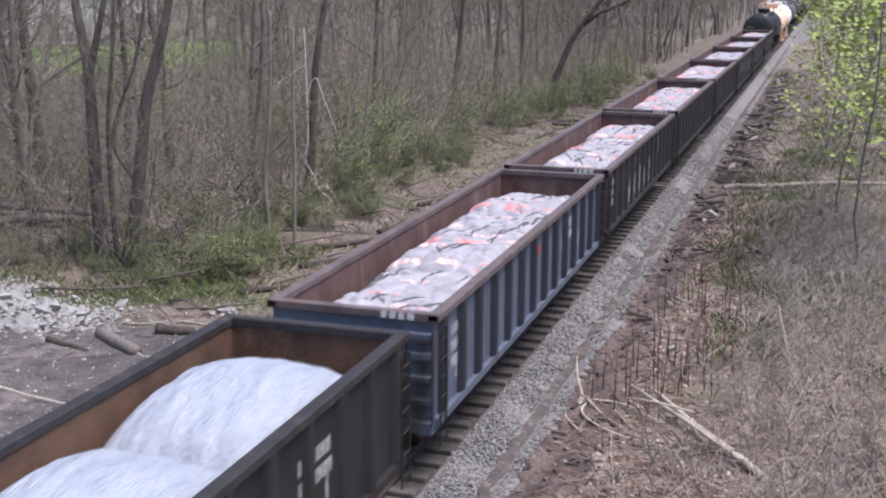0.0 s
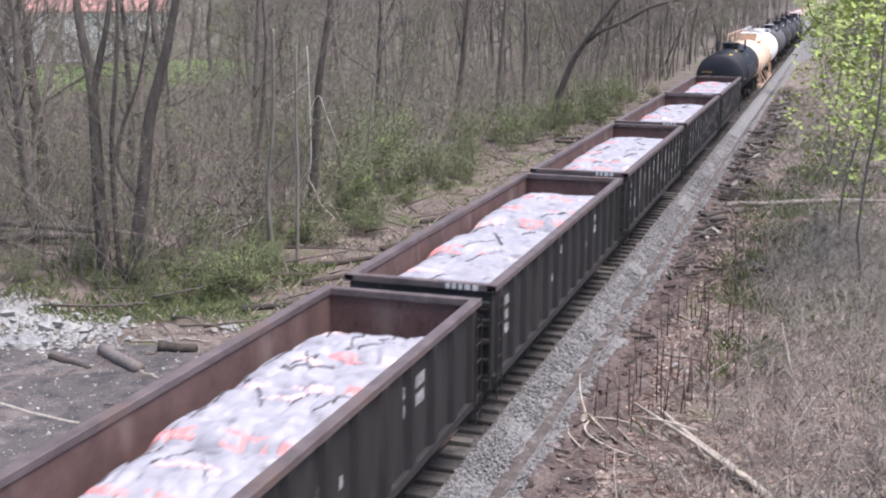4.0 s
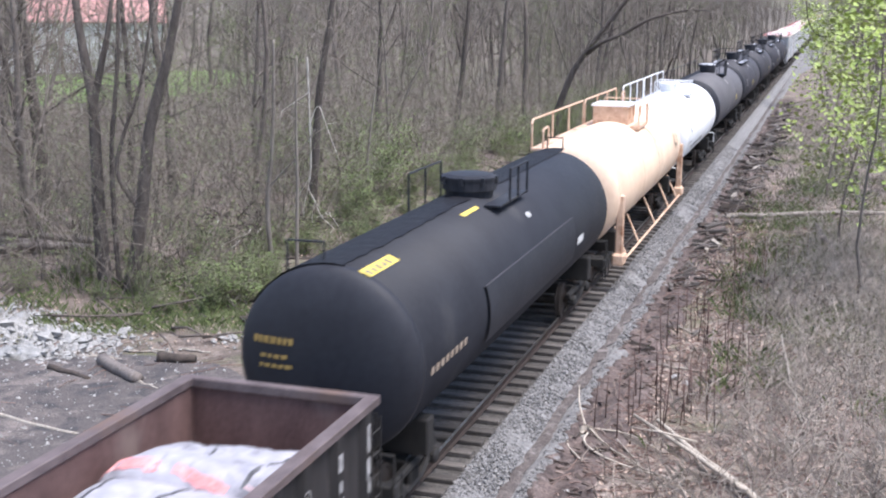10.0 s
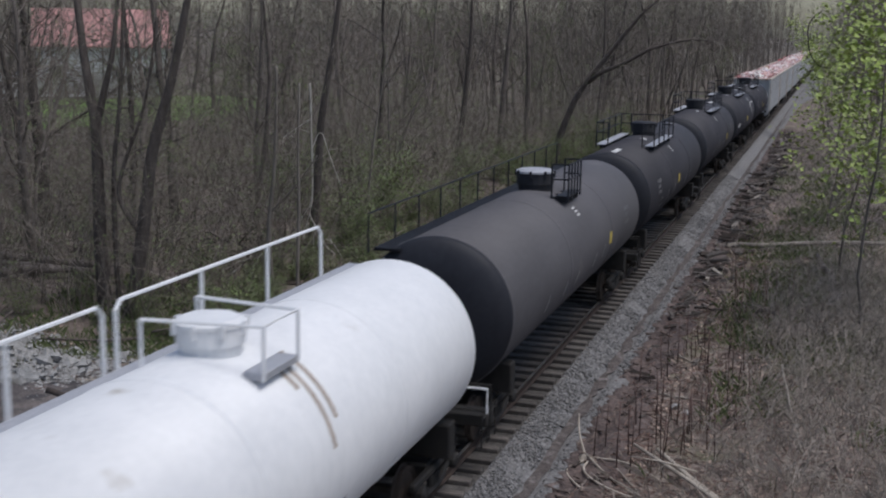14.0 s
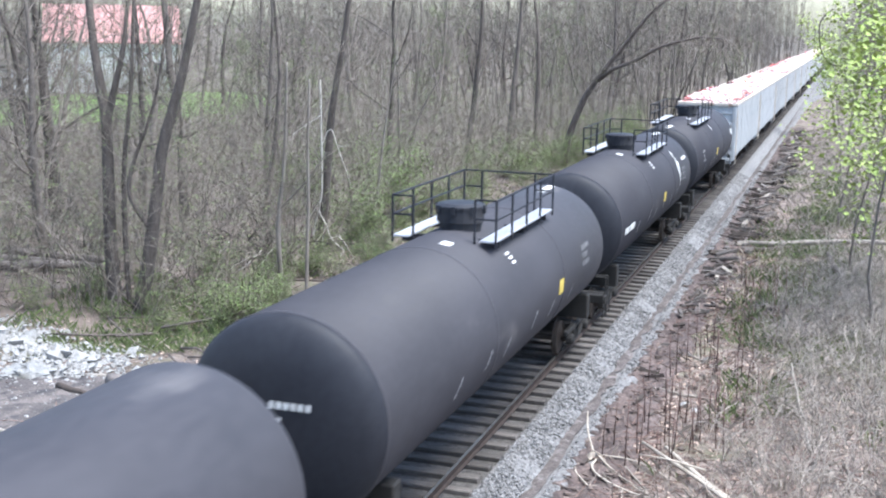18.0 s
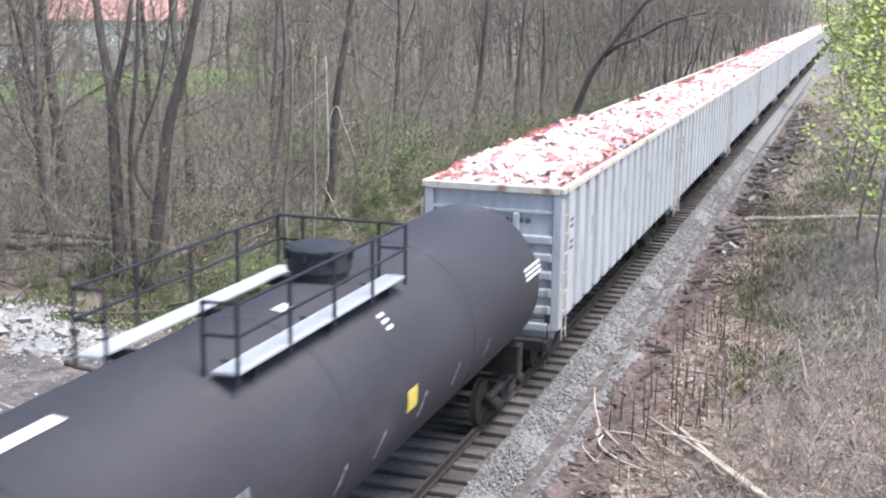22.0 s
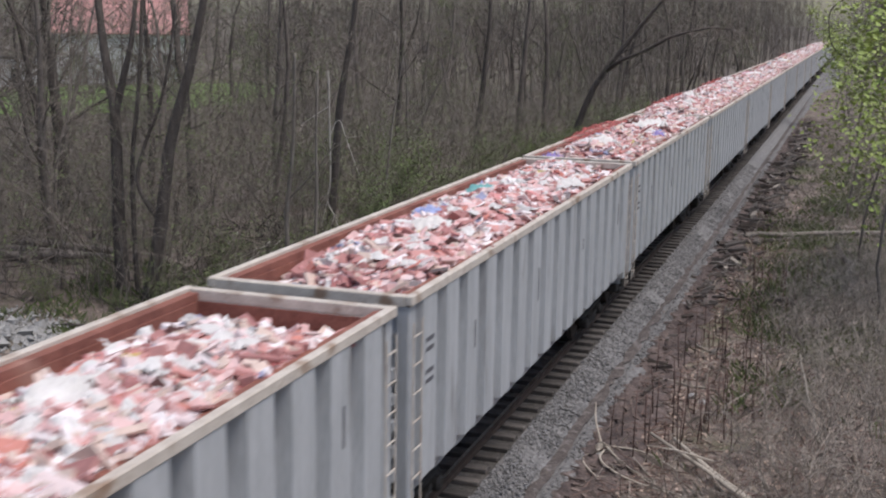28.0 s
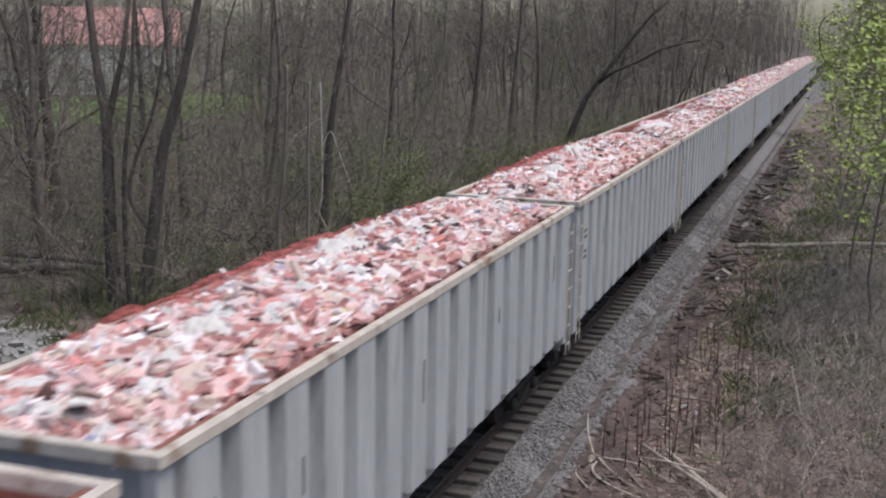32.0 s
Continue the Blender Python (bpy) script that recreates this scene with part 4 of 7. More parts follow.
def lead_tank(length):
    """The first tank car: plain black, with a wide black crash board along the far side."""
    rng = random.Random(31)
    car, shell = tank_base(length, "glossy black tank car with a raised black walkway and yellow marks", TANK_BLACK, seam=False)
    c = length / 2
    z = TANK_Z + TANK_R
    for y0, y1 in ((0.95, c - 1.0), (c - 1.0, c + 1.1), (c + 1.1, length - 0.5)):
        mid = y0 == c - 1.0
        edge = lambda y: (-14 if mid else 8.5) + 2.0 * hills(y, 1, 4, 0.35) + 1.2 * hills(y, 7, 4, 1.3)
        s = Shape().sheet(lambda u, v: on_tank(-58 + (58 + edge(y0 + (y1 - y0) * v)) * u, y0 + (y1 - y0) * v, 0.022 + 0.012 * hills(u * 8, v * (y1 - y0), 2, 0.25)), 10, 70)
        part("grip_coat", s, GRIP, shell, "rough black anti-slip coat on top")
    manway(car, c - 0.3, TANK_BLACK, TANK_BLACK, r=0.55, h=0.34)
    zr = z - 0.12
    deck = part("walkway", Shape().box(0.62, 0.98, c - 1.3, c + 1.0, zr, zr + 0.05, c=0.005), TANK_BLACK, car, "black side step")
    handrail(deck, [(0.98, c - 0.5, zr), (0.98, c - 0.5, zr + 0.72), (0.98, c + 1.0, zr + 0.72), (0.98, c + 1.0, zr)], [(0.98, c + 0.2, zr, zr + 0.72)], TANK_BLACK, 0.03)
    handrail(car, [(-0.2, length - 0.9, z), (-0.2, length - 0.9, z + 0.35), (0.25, length - 0.9, z + 0.35), (0.25, length - 0.9, z)], [], TANK_BLACK)
    handrail(car, [(-0.85, 1.2, z - 0.25), (-0.85, 1.2, z + 0.3), (-0.2, 1.2, z + 0.3), (-0.2, 1.2, z)], [], TANK_BLACK)
    handrail(car, [(-0.95, c - 1.6, z - 0.3), (-0.95, c - 1.6, z + 0.55), (-0.95, c + 0.6, z + 0.55), (-0.95, c + 0.6, z - 0.3)], [(-0.95, c - 0.5, z - 0.3, z + 0.55)], TANK_BLACK, 0.025)
    for q in (shell_patch(18, 26, 0.95, 2.3), shell_patch(17.5, 21.5, c - 2.6, c - 1.5)):
        part("warning_panel", q, YELLOWPRINT, shell, "yellow warning panel on top")
    marks(shell, [shell_patch(20 + (i % 2), 25.0, 1.05 + 0.22 * i, 1.14 + 0.22 * i, 0.012) for i in range(5)], DARKPRINT, "warning_mark")
    marks(shell, [shell_patch(45 + 1.6 * k, 46 + 1.6 * k, c + 0.2, c + 0.5) for k in range(3)], PRINT)
    for row, (x0, x1, dz) in enumerate(((-1.22, -0.5, 0.30), (-1.1, -0.65, 0.06), (-1.12, -0.55, -0.10))):
        x = x0
        while x < x1:
            w = rng.uniform(0.05, 0.12)
            zz = TANK_Z + dz
            y = head_y(x, zz) - 0.01
            part("head_mark", Shape().box(x, x + w, y - 0.006, y + 0.02, zz, zz + (0.11 if row == 0 else 0.06)), AMBERPRINT, shell)
            x += w + 0.04
    marks(shell, [shell_patch(92, 97, 1.3 + 0.26 * i, 1.46 + 0.26 * i) for i in range(8)], RUSTSTREAK, "flank_mark")
    part("flank_panel", shell_patch(71, 108, 4.6, 12.35, 0.06, 10), TANK_BLACK, shell, "smooth black side panel")
    # a paler strip marks the panel's upper edge
    part("panel_edge", Shape().sheet(lambda u, v: on_tank(70.4 + 0.6 * u, 4.6 + 7.75 * v, 0.065 - 0.06 * (u < 0.5)), 2, 1), TANK_DUST, shell, "paler upper edge of the side panel")
    part("data_plate", shell_patch(91, 98, 12.75, 13.5, 0.025), PRINT, shell, "pale data panel")
    return car


def orange_tank(length):
    """The peach tank car: long walkway with a high rail, hatch box with white lid, side rails and jacking posts."""
    car, shell = tank_base(length, "faded peach tank car with rust-streaked fittings", TANK_ORANGE)
    c, z = length / 2 + 0.4, TANK_Z + TANK_R
    deck = part("running_board", Shape().box(-1.05, -0.55, 0.5, length - 0.4, z - 0.24, z - 0.16, c=0.01), ORANGE_RUST, car, "rusty long running board")
    for y0, y1 in ((0.6, c - 0.4), (c - 0.1, length - 1.5)):
        handrail(deck, [(-1.05, y0, z - 0.2), (-1.05, y0, z + 0.56), (-1.05, y0 + 0.12, z + 0.68), (-1.05, y1 - 0.12, z + 0.68), (-1.05, y1, z + 0.56), (-1.05, y1, z - 0.2)],
                 [(-1.05, y0 + (y1 - y0) * k, z - 0.2, z + 0.68) for k in (0.36, 0.68)], ORANGE_RUST, 0.035)
    handrail(deck, [(-0.7, 0.6, z - 0.2), (-0.7, 0.6, z + 0.34), (-0.7, 0.7, z + 0.42), (-0.7, 1.2, z + 0.42), (-0.7, 1.3, z + 0.34), (-0.7, 1.3, z - 0.2)], [], ORANGE_RUST, 0.035)
    box = part("hatch_box", Shape().box(-0.62, 0.62, c - 0.8, c + 0.7, z - 0.2, z + 0.52, c=0.02), ORANGE_RUST, car, "rust-streaked hatch box")
    part("box_lid", Shape().box(-0.68, 0.68, c - 0.86, c + 0.76, z + 0.523, z + 0.60, c=0.015), TANK_WHITE, box, "chalky white lid")
    part("lid_stain", Shape().lathe([(0.18, 0), (0.15, 0.006)], pose(0.15, c - 0.1, z + 0.60), 14), DARKPRINT, box, "dark oily spot")
    for y in (c - 0.5, c + 0.4):
        part("hinge", Shape().box(0.62, 0.68, y - 0.05, y + 0.05, z + 0.1, z + 0.56, c=0.01), ORANGE_RUST, box)
    side = part("side_walk", Shape().box(0.72, 1.05, c - 1.0, c + 1.0, z - 0.24, z - 0.12, c=0.01), ORANGE_RUST, car, "rusty side step")
    handrail(side, [(1.05, c - 1.0, z - 0.2), (1.05, c - 1.0, z + 0.55), (1.05, c + 1.0, z + 0.55), (1.05, c + 1.0, z - 0.2)], [(1.05, c + 0.8, z - 0.2, z + 0.55)], ORANGE_RUST, 0.03)
    handrail(side, [(-0.5, c + 0.75, z), (-0.5, c + 0.75, z + 0.72), (0.8, c + 0.75, z + 0.72), (0.8, c + 1.05, z + 0.1)], [], ORANGE_RUST, 0.025)
    for y in (c + 0.4, c + 1.3):
        s = Shape()
        s.sheet(lambda u, v: on_tank(20 + 75 * u, y + 0.07 * v, 0.03), 14, 1)
        part("strap", s, ORANGE_RUST, shell, "steel band round the tank")
    part("spill", shell_patch(14, 62, c + 0.75, c + 1.0, 0.008, 10), ORANGE_RUST, shell, "rusty run below the hatch")
    for y in (1.15, length - 1.15):
        part("corner_post", Shape().box(1.50, 1.72, y - 0.13, y + 0.13, 0.72, 2.75, c=0.03), ORANGE_RUST, car, "peach jacking post")
    s = Shape()
    s.tube([(1.68, 0.9, 0.66), (1.68, length - 0.9, 0.66)], 0.04, 6)
    part("side_rail", s, ORANGE_RUST, car, "low peach side rail")
    for y in (2.2, 4.6, length / 2, length - 4.6, length - 2.2):
        part("rail_brace", Shape().tube([(1.68, y, 0.66), (1.2, y + 0.3, 1.55)], 0.035, 6), ORANGE_RUST, car)
    rng = random.Random(5)
    todo = []
    for i in range(7):
        y = 3.4 + 0.55 * i
        todo.append(shell_patch(5 + rng.uniform(-1, 1), 9 + rng.uniform(-1, 2), y, y + rng.uniform(0.08, 0.2)))
    for i in range(14):
        a, y = rng.uniform(-4, 16), length - 2.3 + rng.uniform(-0.7, 0.4)
        todo.append(shell_patch(a, a + rng.uniform(1, 3), y, y + rng.uniform(0.06, 0.2)))
    marks(shell, todo, RUSTSTREAK, "worn_mark")
    for j, (y0, y1, paint) in enumerate(((length - 2.9, length - 2.05, RUSTSTREAK), (length - 2.8, length - 2.2, TANK_ORANGE))):
        s = Shape().sheet(lambda u, v: on_tank(66 + (14 - 5 * j) * u + 6 * math.sin(3 * v), y0 + (y1 - y0) * v - 0.1 * u, 0.02 + 0.006 * j), 6, 6)
        part("oval_plate", s, paint, shell, "rusty slanted hand-hole plate" if j == 0 else "")
    handrail(car, [(1.5, length - 0.35, 0.9), (1.5, length - 0.35, 2.0), (1.5, length - 0.25, 2.1), (1.5, length - 0.05, 2.1), (1.5, length + 0.05, 2.0), (1.5, length + 0.05, 0.9)], [], ORANGE_RUST, 0.035)
    handrail(deck, [(-0.85, length - 1.25, z - 0.2), (-0.85, length - 1.25, z + 0.4), (-0.85, length - 1.15, z + 0.5), (-0.85, length - 0.75, z + 0.5), (-0.85, length - 0.65, z + 0.4), (-0.85, length - 0.65, z - 0.2)], [], ORANGE_RUST, 0.035)
    for y in (1.15, length - 1.15):
        part("post_foot", Shape().box(1.42, 1.80, y - 0.24, y + 0.24, 0.62, 0.98, c=0.06), ORANGE_RUST, car)
    return car


def white_tank(length):
    car, shell = tank_base(length, "white tank car with brown spill streaks", TANK_WHITE, front=1.05, dome=0.5, rail=TANK_WHITE)
    c, z = 7.0, TANK_Z + TANK_R
    deck = part("running_board", Shape().box(-1.15, -0.70, 0.6, length - 0.9, z - 0.36, z - 0.28, c=0.01), GREYWALK, car, "dark long running board")
    for y0, y1 in ((0.6, c - 0.7), (c - 0.4, length - 2.2)):
        handrail(deck, [(-1.15, y0, z - 0.3), (-1.15, y0, z + 0.50), (-1.15, y0 + 0.12, z + 0.62), (-1.15, y1 - 0.12, z + 0.62), (-1.15, y1, z + 0.50), (-1.15, y1, z - 0.3)],
                 [(-1.15, y0 + (y1 - y0) * k, z - 0.3, z + 0.62) for k in (0.34, 0.67)], TANK_WHITE, 0.03)
    manway(car, c, TANK_WHITE, TANK_WHITE, 0.42, 0.34)
    walk_deck = part("walkway", Shape().box(0.7, 1.0, c - 0.5, c + 0.5, z - 0.2, z - 0.1, c=0.01), GREYWALK, car)
    handrail(walk_deck, [(-0.6, c - 0.7, z + 0.5), (1.0, c - 0.5, z + 0.5), (1.0, c + 0.5, z + 0.5), (-0.6, c + 0.7, z + 0.5)],
             [(1.0, c - 0.5, z - 0.2, z + 0.5), (1.0, c + 0.5, z - 0.2, z + 0.5), (-0.6, c - 0.7, z - 0.1, z + 0.5), (-0.6, c + 0.7, z - 0.1, z + 0.5)], TANK_WHITE, 0.025)
    for y, a1 in ((c + 0.35, 78), (c + 0.62, 66), (c + 0.15, 45)):
        part("spill", shell_patch(24, a1, y, y + 0.09, 0.006, 10), RUSTSTREAK, shell, "brown spill streak")
    for x, z in ((0.75, 3.05), (1.05, 2.2), (0.2, 2.2)):
        part("head_bolt", Shape().lathe([(0.035, 0), (0.035, 0.05), (0.02, 0.06)], pose(x, 1.22, z, 90, 0, 0), 8), DARKPRINT, shell)
    for i in range(6):
        x = 0.15 + 0.11 * i
        part("stencil_mark", Shape().box(x, x + 0.075, 1.03, 1.06, 2.62, 2.73), DARKPRINT, shell)
    part("step_bracket", Shape().box(-1.12, -0.62, 0.62, 1.35, z - 0.62, z - 0.37, c=0.03), TANK_WHITE, car, "white walkway bracket")
    marks(shell, [shell_patch(108, 113, 3.2 + 0.4 * i, 3.2 + 0.4 * i + 0.24) for i in range(12)], DARKPRINT)
    part("round_plate", Shape().lathe([(0.30, 0), (0.30, 0.03), (0.26, 0.04)], Matrix.Translation(on_tank(74, 2.9, 0.0)) @ Euler((0, radians(74), 0)).to_matrix().to_4x4(), 18), TANK_WHITE, shell, "round white cover plate")
    marks(shell, [shell_patch(98, 102, 2.0 + 0.18 * i, 2.1 + 0.18 * i) for i in range(6)], GREYWALK)
    part("head_rail", Shape().tube([(-0.9, 1.25, 1.6), (-0.9, 1.0, 2.0), (-0.3, 1.0, 2.0), (-0.3, 1.25, 1.6)], 0.02, 6), TANK_WHITE, car)
    return car


HOP_L, HOP_H, HOP_W = 17.75, 4.45, 1.625


def hopper(label):
    """A tall ribbed grey hopper: side sheets, posts with pointed feet, chords, ends, ladders and trucks."""
    car = thing("hopper_car", label, "hopper car", "hopper cars of the train")
    L, H, W = HOP_L, HOP_H, HOP_W
    posts = 16
    part("centre_sill", Shape().box(-0.3, 0.3, 0.1, L - 0.1, 0.7, 1.05, c=0.02), STEEL, car)
    part("floor", Shape().box(-1.3, 1.3, 1.2, L - 1.2, 1.12, 1.2), HOP_RUST, car)
    for side in (-1, 1):
        a, b = side * (W - 0.24), side * (W - 0.205)
        part("side_sheet", Shape().box(*sorted((a, b)), 0.12, L - 0.12, 1.62, H - 0.18), HOP_GREY, car)
        part("inner_lining", Shape().box(*sorted((a, a - side * 0.02)), 0.2, L - 0.2, 1.2, H - 0.18), HOP_RUST, car, "rusty inner side sheet")
        part("top_chord", Shape().box(*sorted((side * (W + 0.045), side * (W - 0.08))), 0, L, H - 0.15, H, c=0.015), HOP_CHORD, car, "cream worn top chord")
        part("inner_ledge", Shape().box(*sorted((side * (W - 0.082), side * (W - 0.24))), 0.1, L - 0.1, H - 0.179, H - 0.06), HOP_RUST, car, "rusty inner ledge")
        part("side_sill", Shape().box(*sorted((side * (W - 0.25), side * (W - 0.37))), 0.1, L - 0.1, 1.2, 1.62, c=0.01), STEEL, car)
        for i in range(posts):
            y = 0.83 + (L - 1.66) * i / (posts - 1)
            w = 0.30
            s = Shape()
            xa, xb = side * (W - 0.206), side * (W + 0.03)
            rows = [(1.20, 0.10, 0.20), (1.44, 0.70, 0.30), (1.48, 1.0, 0.33), (H - 0.15, 1.0, 0.33)]
            verts = []
            for z, q, ww in rows:
                verts += [(xa, y - ww - 0.06, z), (xa + (xb - xa) * q, y - ww + 0.02, z), (xa + (xb - xa) * q, y + ww - 0.02, z), (xa, y + ww + 0.06, z)]
            s.add(verts, [(4 * k + j, 4 * k + j + 1, 4 * k + j + 5, 4 * k + j + 4) for k in range(3) for j in range(3)] + [(0, 3, 2, 1)])
            part("side_post", s, HOP_GREY, car)
    for y, way in ((0.0, 1), (L, -1)):
        part("end_sheet", Shape().box(-W + 0.14, W - 0.14, *sorted((y + way * 0.12, y + way * 0.16)), 1.0, H - 0.17), HOP_GREY, car)
        part("end_lining", Shape().box(-W + 0.22, W - 0.22, *sorted((y + way * 0.16, y + way * 0.18)), 1.2, H - 0.17), HOP_RUST, car, "rusty inner end sheet")
        part("end_chord", Shape().box(-W + 0.085, W - 0.085, *sorted((y, y + way * 0.15)), H - 0.17, H - 0.004, c=0.015), HOP_CHORD, car)
        for side in (-1, 1):
            part("corner_post", Shape().box(*sorted((side * (W - 0.02), side * (W - 0.22))), *sorted((y + way * 0.03, y + way * 0.34)), 1.2, H - 0.172, c=0.015), HOP_GREY, car)
        part("end_header", Shape().box(-W + 0.22, W - 0.22, *sorted((y + way * 0.06, y + way * 0.12)), H - 0.62, H - 0.55, c=0.01), HOP_GREY, car)
        for z in (1.15, 1.55, 1.95, 2.35, 2.75, 3.15):
            part("end_rib", Shape().box(0.62, W - 0.22, *sorted((y + way * 0.02, y + way * 0.12)), z, z + 0.20, c=0.03), HOP_GREY, car)
            part("end_rib", Shape().box(-W + 0.22, -0.62, *sorted((y + way * 0.02, y + way * 0.12)), z, z + 0.20, c=0.03), HOP_GREY, car)
        for x in (-0.55, 0.55):
            part("end_post", Shape().box(x - 0.07, x + 0.07, *sorted((y + way * 0.0, y + way * 0.12)), 1.0, H - 0.62, c=0.015), HOP_GREY, car)
        part("end_sill", Shape().box(-W + 0.2, W - 0.2, *sorted((y - way * 0.02, y + way * 0.35)), 0.78, 1.0, c=0.02), STEEL, car)
        for side in (-1, 1):
            x = side * (W + 0.05)
            ladder(car, [(x, y + way * 0.05, 1.0), (x, y + way * 0.42, 1.0), (x, y + way * 0.05, H - 0.4), (x, y + way * 0.42, H - 0.4)], 7, 0.011, material=HOP_CHORD)
        coupler(car, y, -way)
        bogie(car, y + way * 2.0)
    rng = random.Random(77)
    for y, z in ((0.66, 3.45), (0.66, 2.95)):
        for k in range(2):
            part("stencil_mark", Shape().box(W + 0.03, W + 0.035, y + 0.0, y + 0.34, z + 0.15 * k, z + 0.07 + 0.15 * k), DARKPRINT, car)
    for k in range(4):
        y = 0.83 + (L - 1.66) / 15 * (2 + 4 * k) + rng.uniform(-0.2, 0.2)
        part("stencil_mark", Shape().box(W + 0.03, W + 0.035, y, y + 0.06, 2.9 + rng.uniform(-0.2, 0.4), 3.3 + rng.uniform(0.0, 0.3)), DARKPRINT, car)
    bars(car, rng, 0.0, 1, 0.8, H - 0.85, 0.118, "end", DARKPRINT)
    return car


TEAL = surface("teal plastic", (0.10, 0.32, 0.33), (0.20, 0.46, 0.46), 4, 0.6, 0.2)
VIOLET = surface("violet plastic", (0.20, 0.16, 0.42), (0.33, 0.27, 0.58), 4, 0.6, 0.2)
BLUE = surface("blue plastic", (0.22, 0.28, 0.55), (0.40, 0.47, 0.74), 4, 0.6, 0.2)
PINK = surface("pink foam", (0.62, 0.38, 0.44), (0.82, 0.58, 0.64), 4, 0.8, 0.2)
YELLOW = surface("yellow plastic", (0.62, 0.50, 0.12), (0.80, 0.68, 0.22), 4, 0.6, 0.2)
MAROON = surface("dark maroon cloth", (0.06, 0.025, 0.025), (0.13, 0.06, 0.055), 4, 0.9, 0.3)
WHITEBOARD = surface("white board", (0.58, 0.56, 0.55), (0.78, 0.76, 0.75), 3, 0.8, 0.2)


def netting(name, colour, low, high, most, scale):
    """Torn red netting: threads too fine to see, so the cloth is thin in some places and gone in others."""
    m = bpy.data.materials.new(name)
    m.use_nodes = True
    n, link = m.node_tree.nodes, m.node_tree.links.new
    tc, holes, share = n.new("ShaderNodeTexCoord"), n.new("ShaderNodeTexNoise"), n.new("ShaderNodeMapRange")
    holes.inputs["Scale"].default_value, holes.inputs["Detail"].default_value = scale, 6
    share.inputs["From Min"].default_value, share.inputs["From Max"].default_value = low, high
    share.inputs["To Min"].default_value, share.inputs["To Max"].default_value = 0.0, most
    link(tc.outputs["Object"], holes.inputs["Vector"])
    link(holes.outputs["Fac"], share.inputs["Value"])
    link(share.outputs["Result"], n["Principled BSDF"].inputs["Alpha"])
    n["Principled BSDF"].inputs["Base Color"].default_value = (*colour, 1)
    n["Principled BSDF"].inputs["Roughness"].default_value = 0.85
    return m


RED_NET = netting("torn red netting", (0.55, 0.15, 0.14), 0.38, 0.68, 0.66, 2.2)
RED_NET_DENSE = netting("bunched red netting", (0.46, 0.12, 0.11), 0.25, 0.65, 0.7, 5.0)


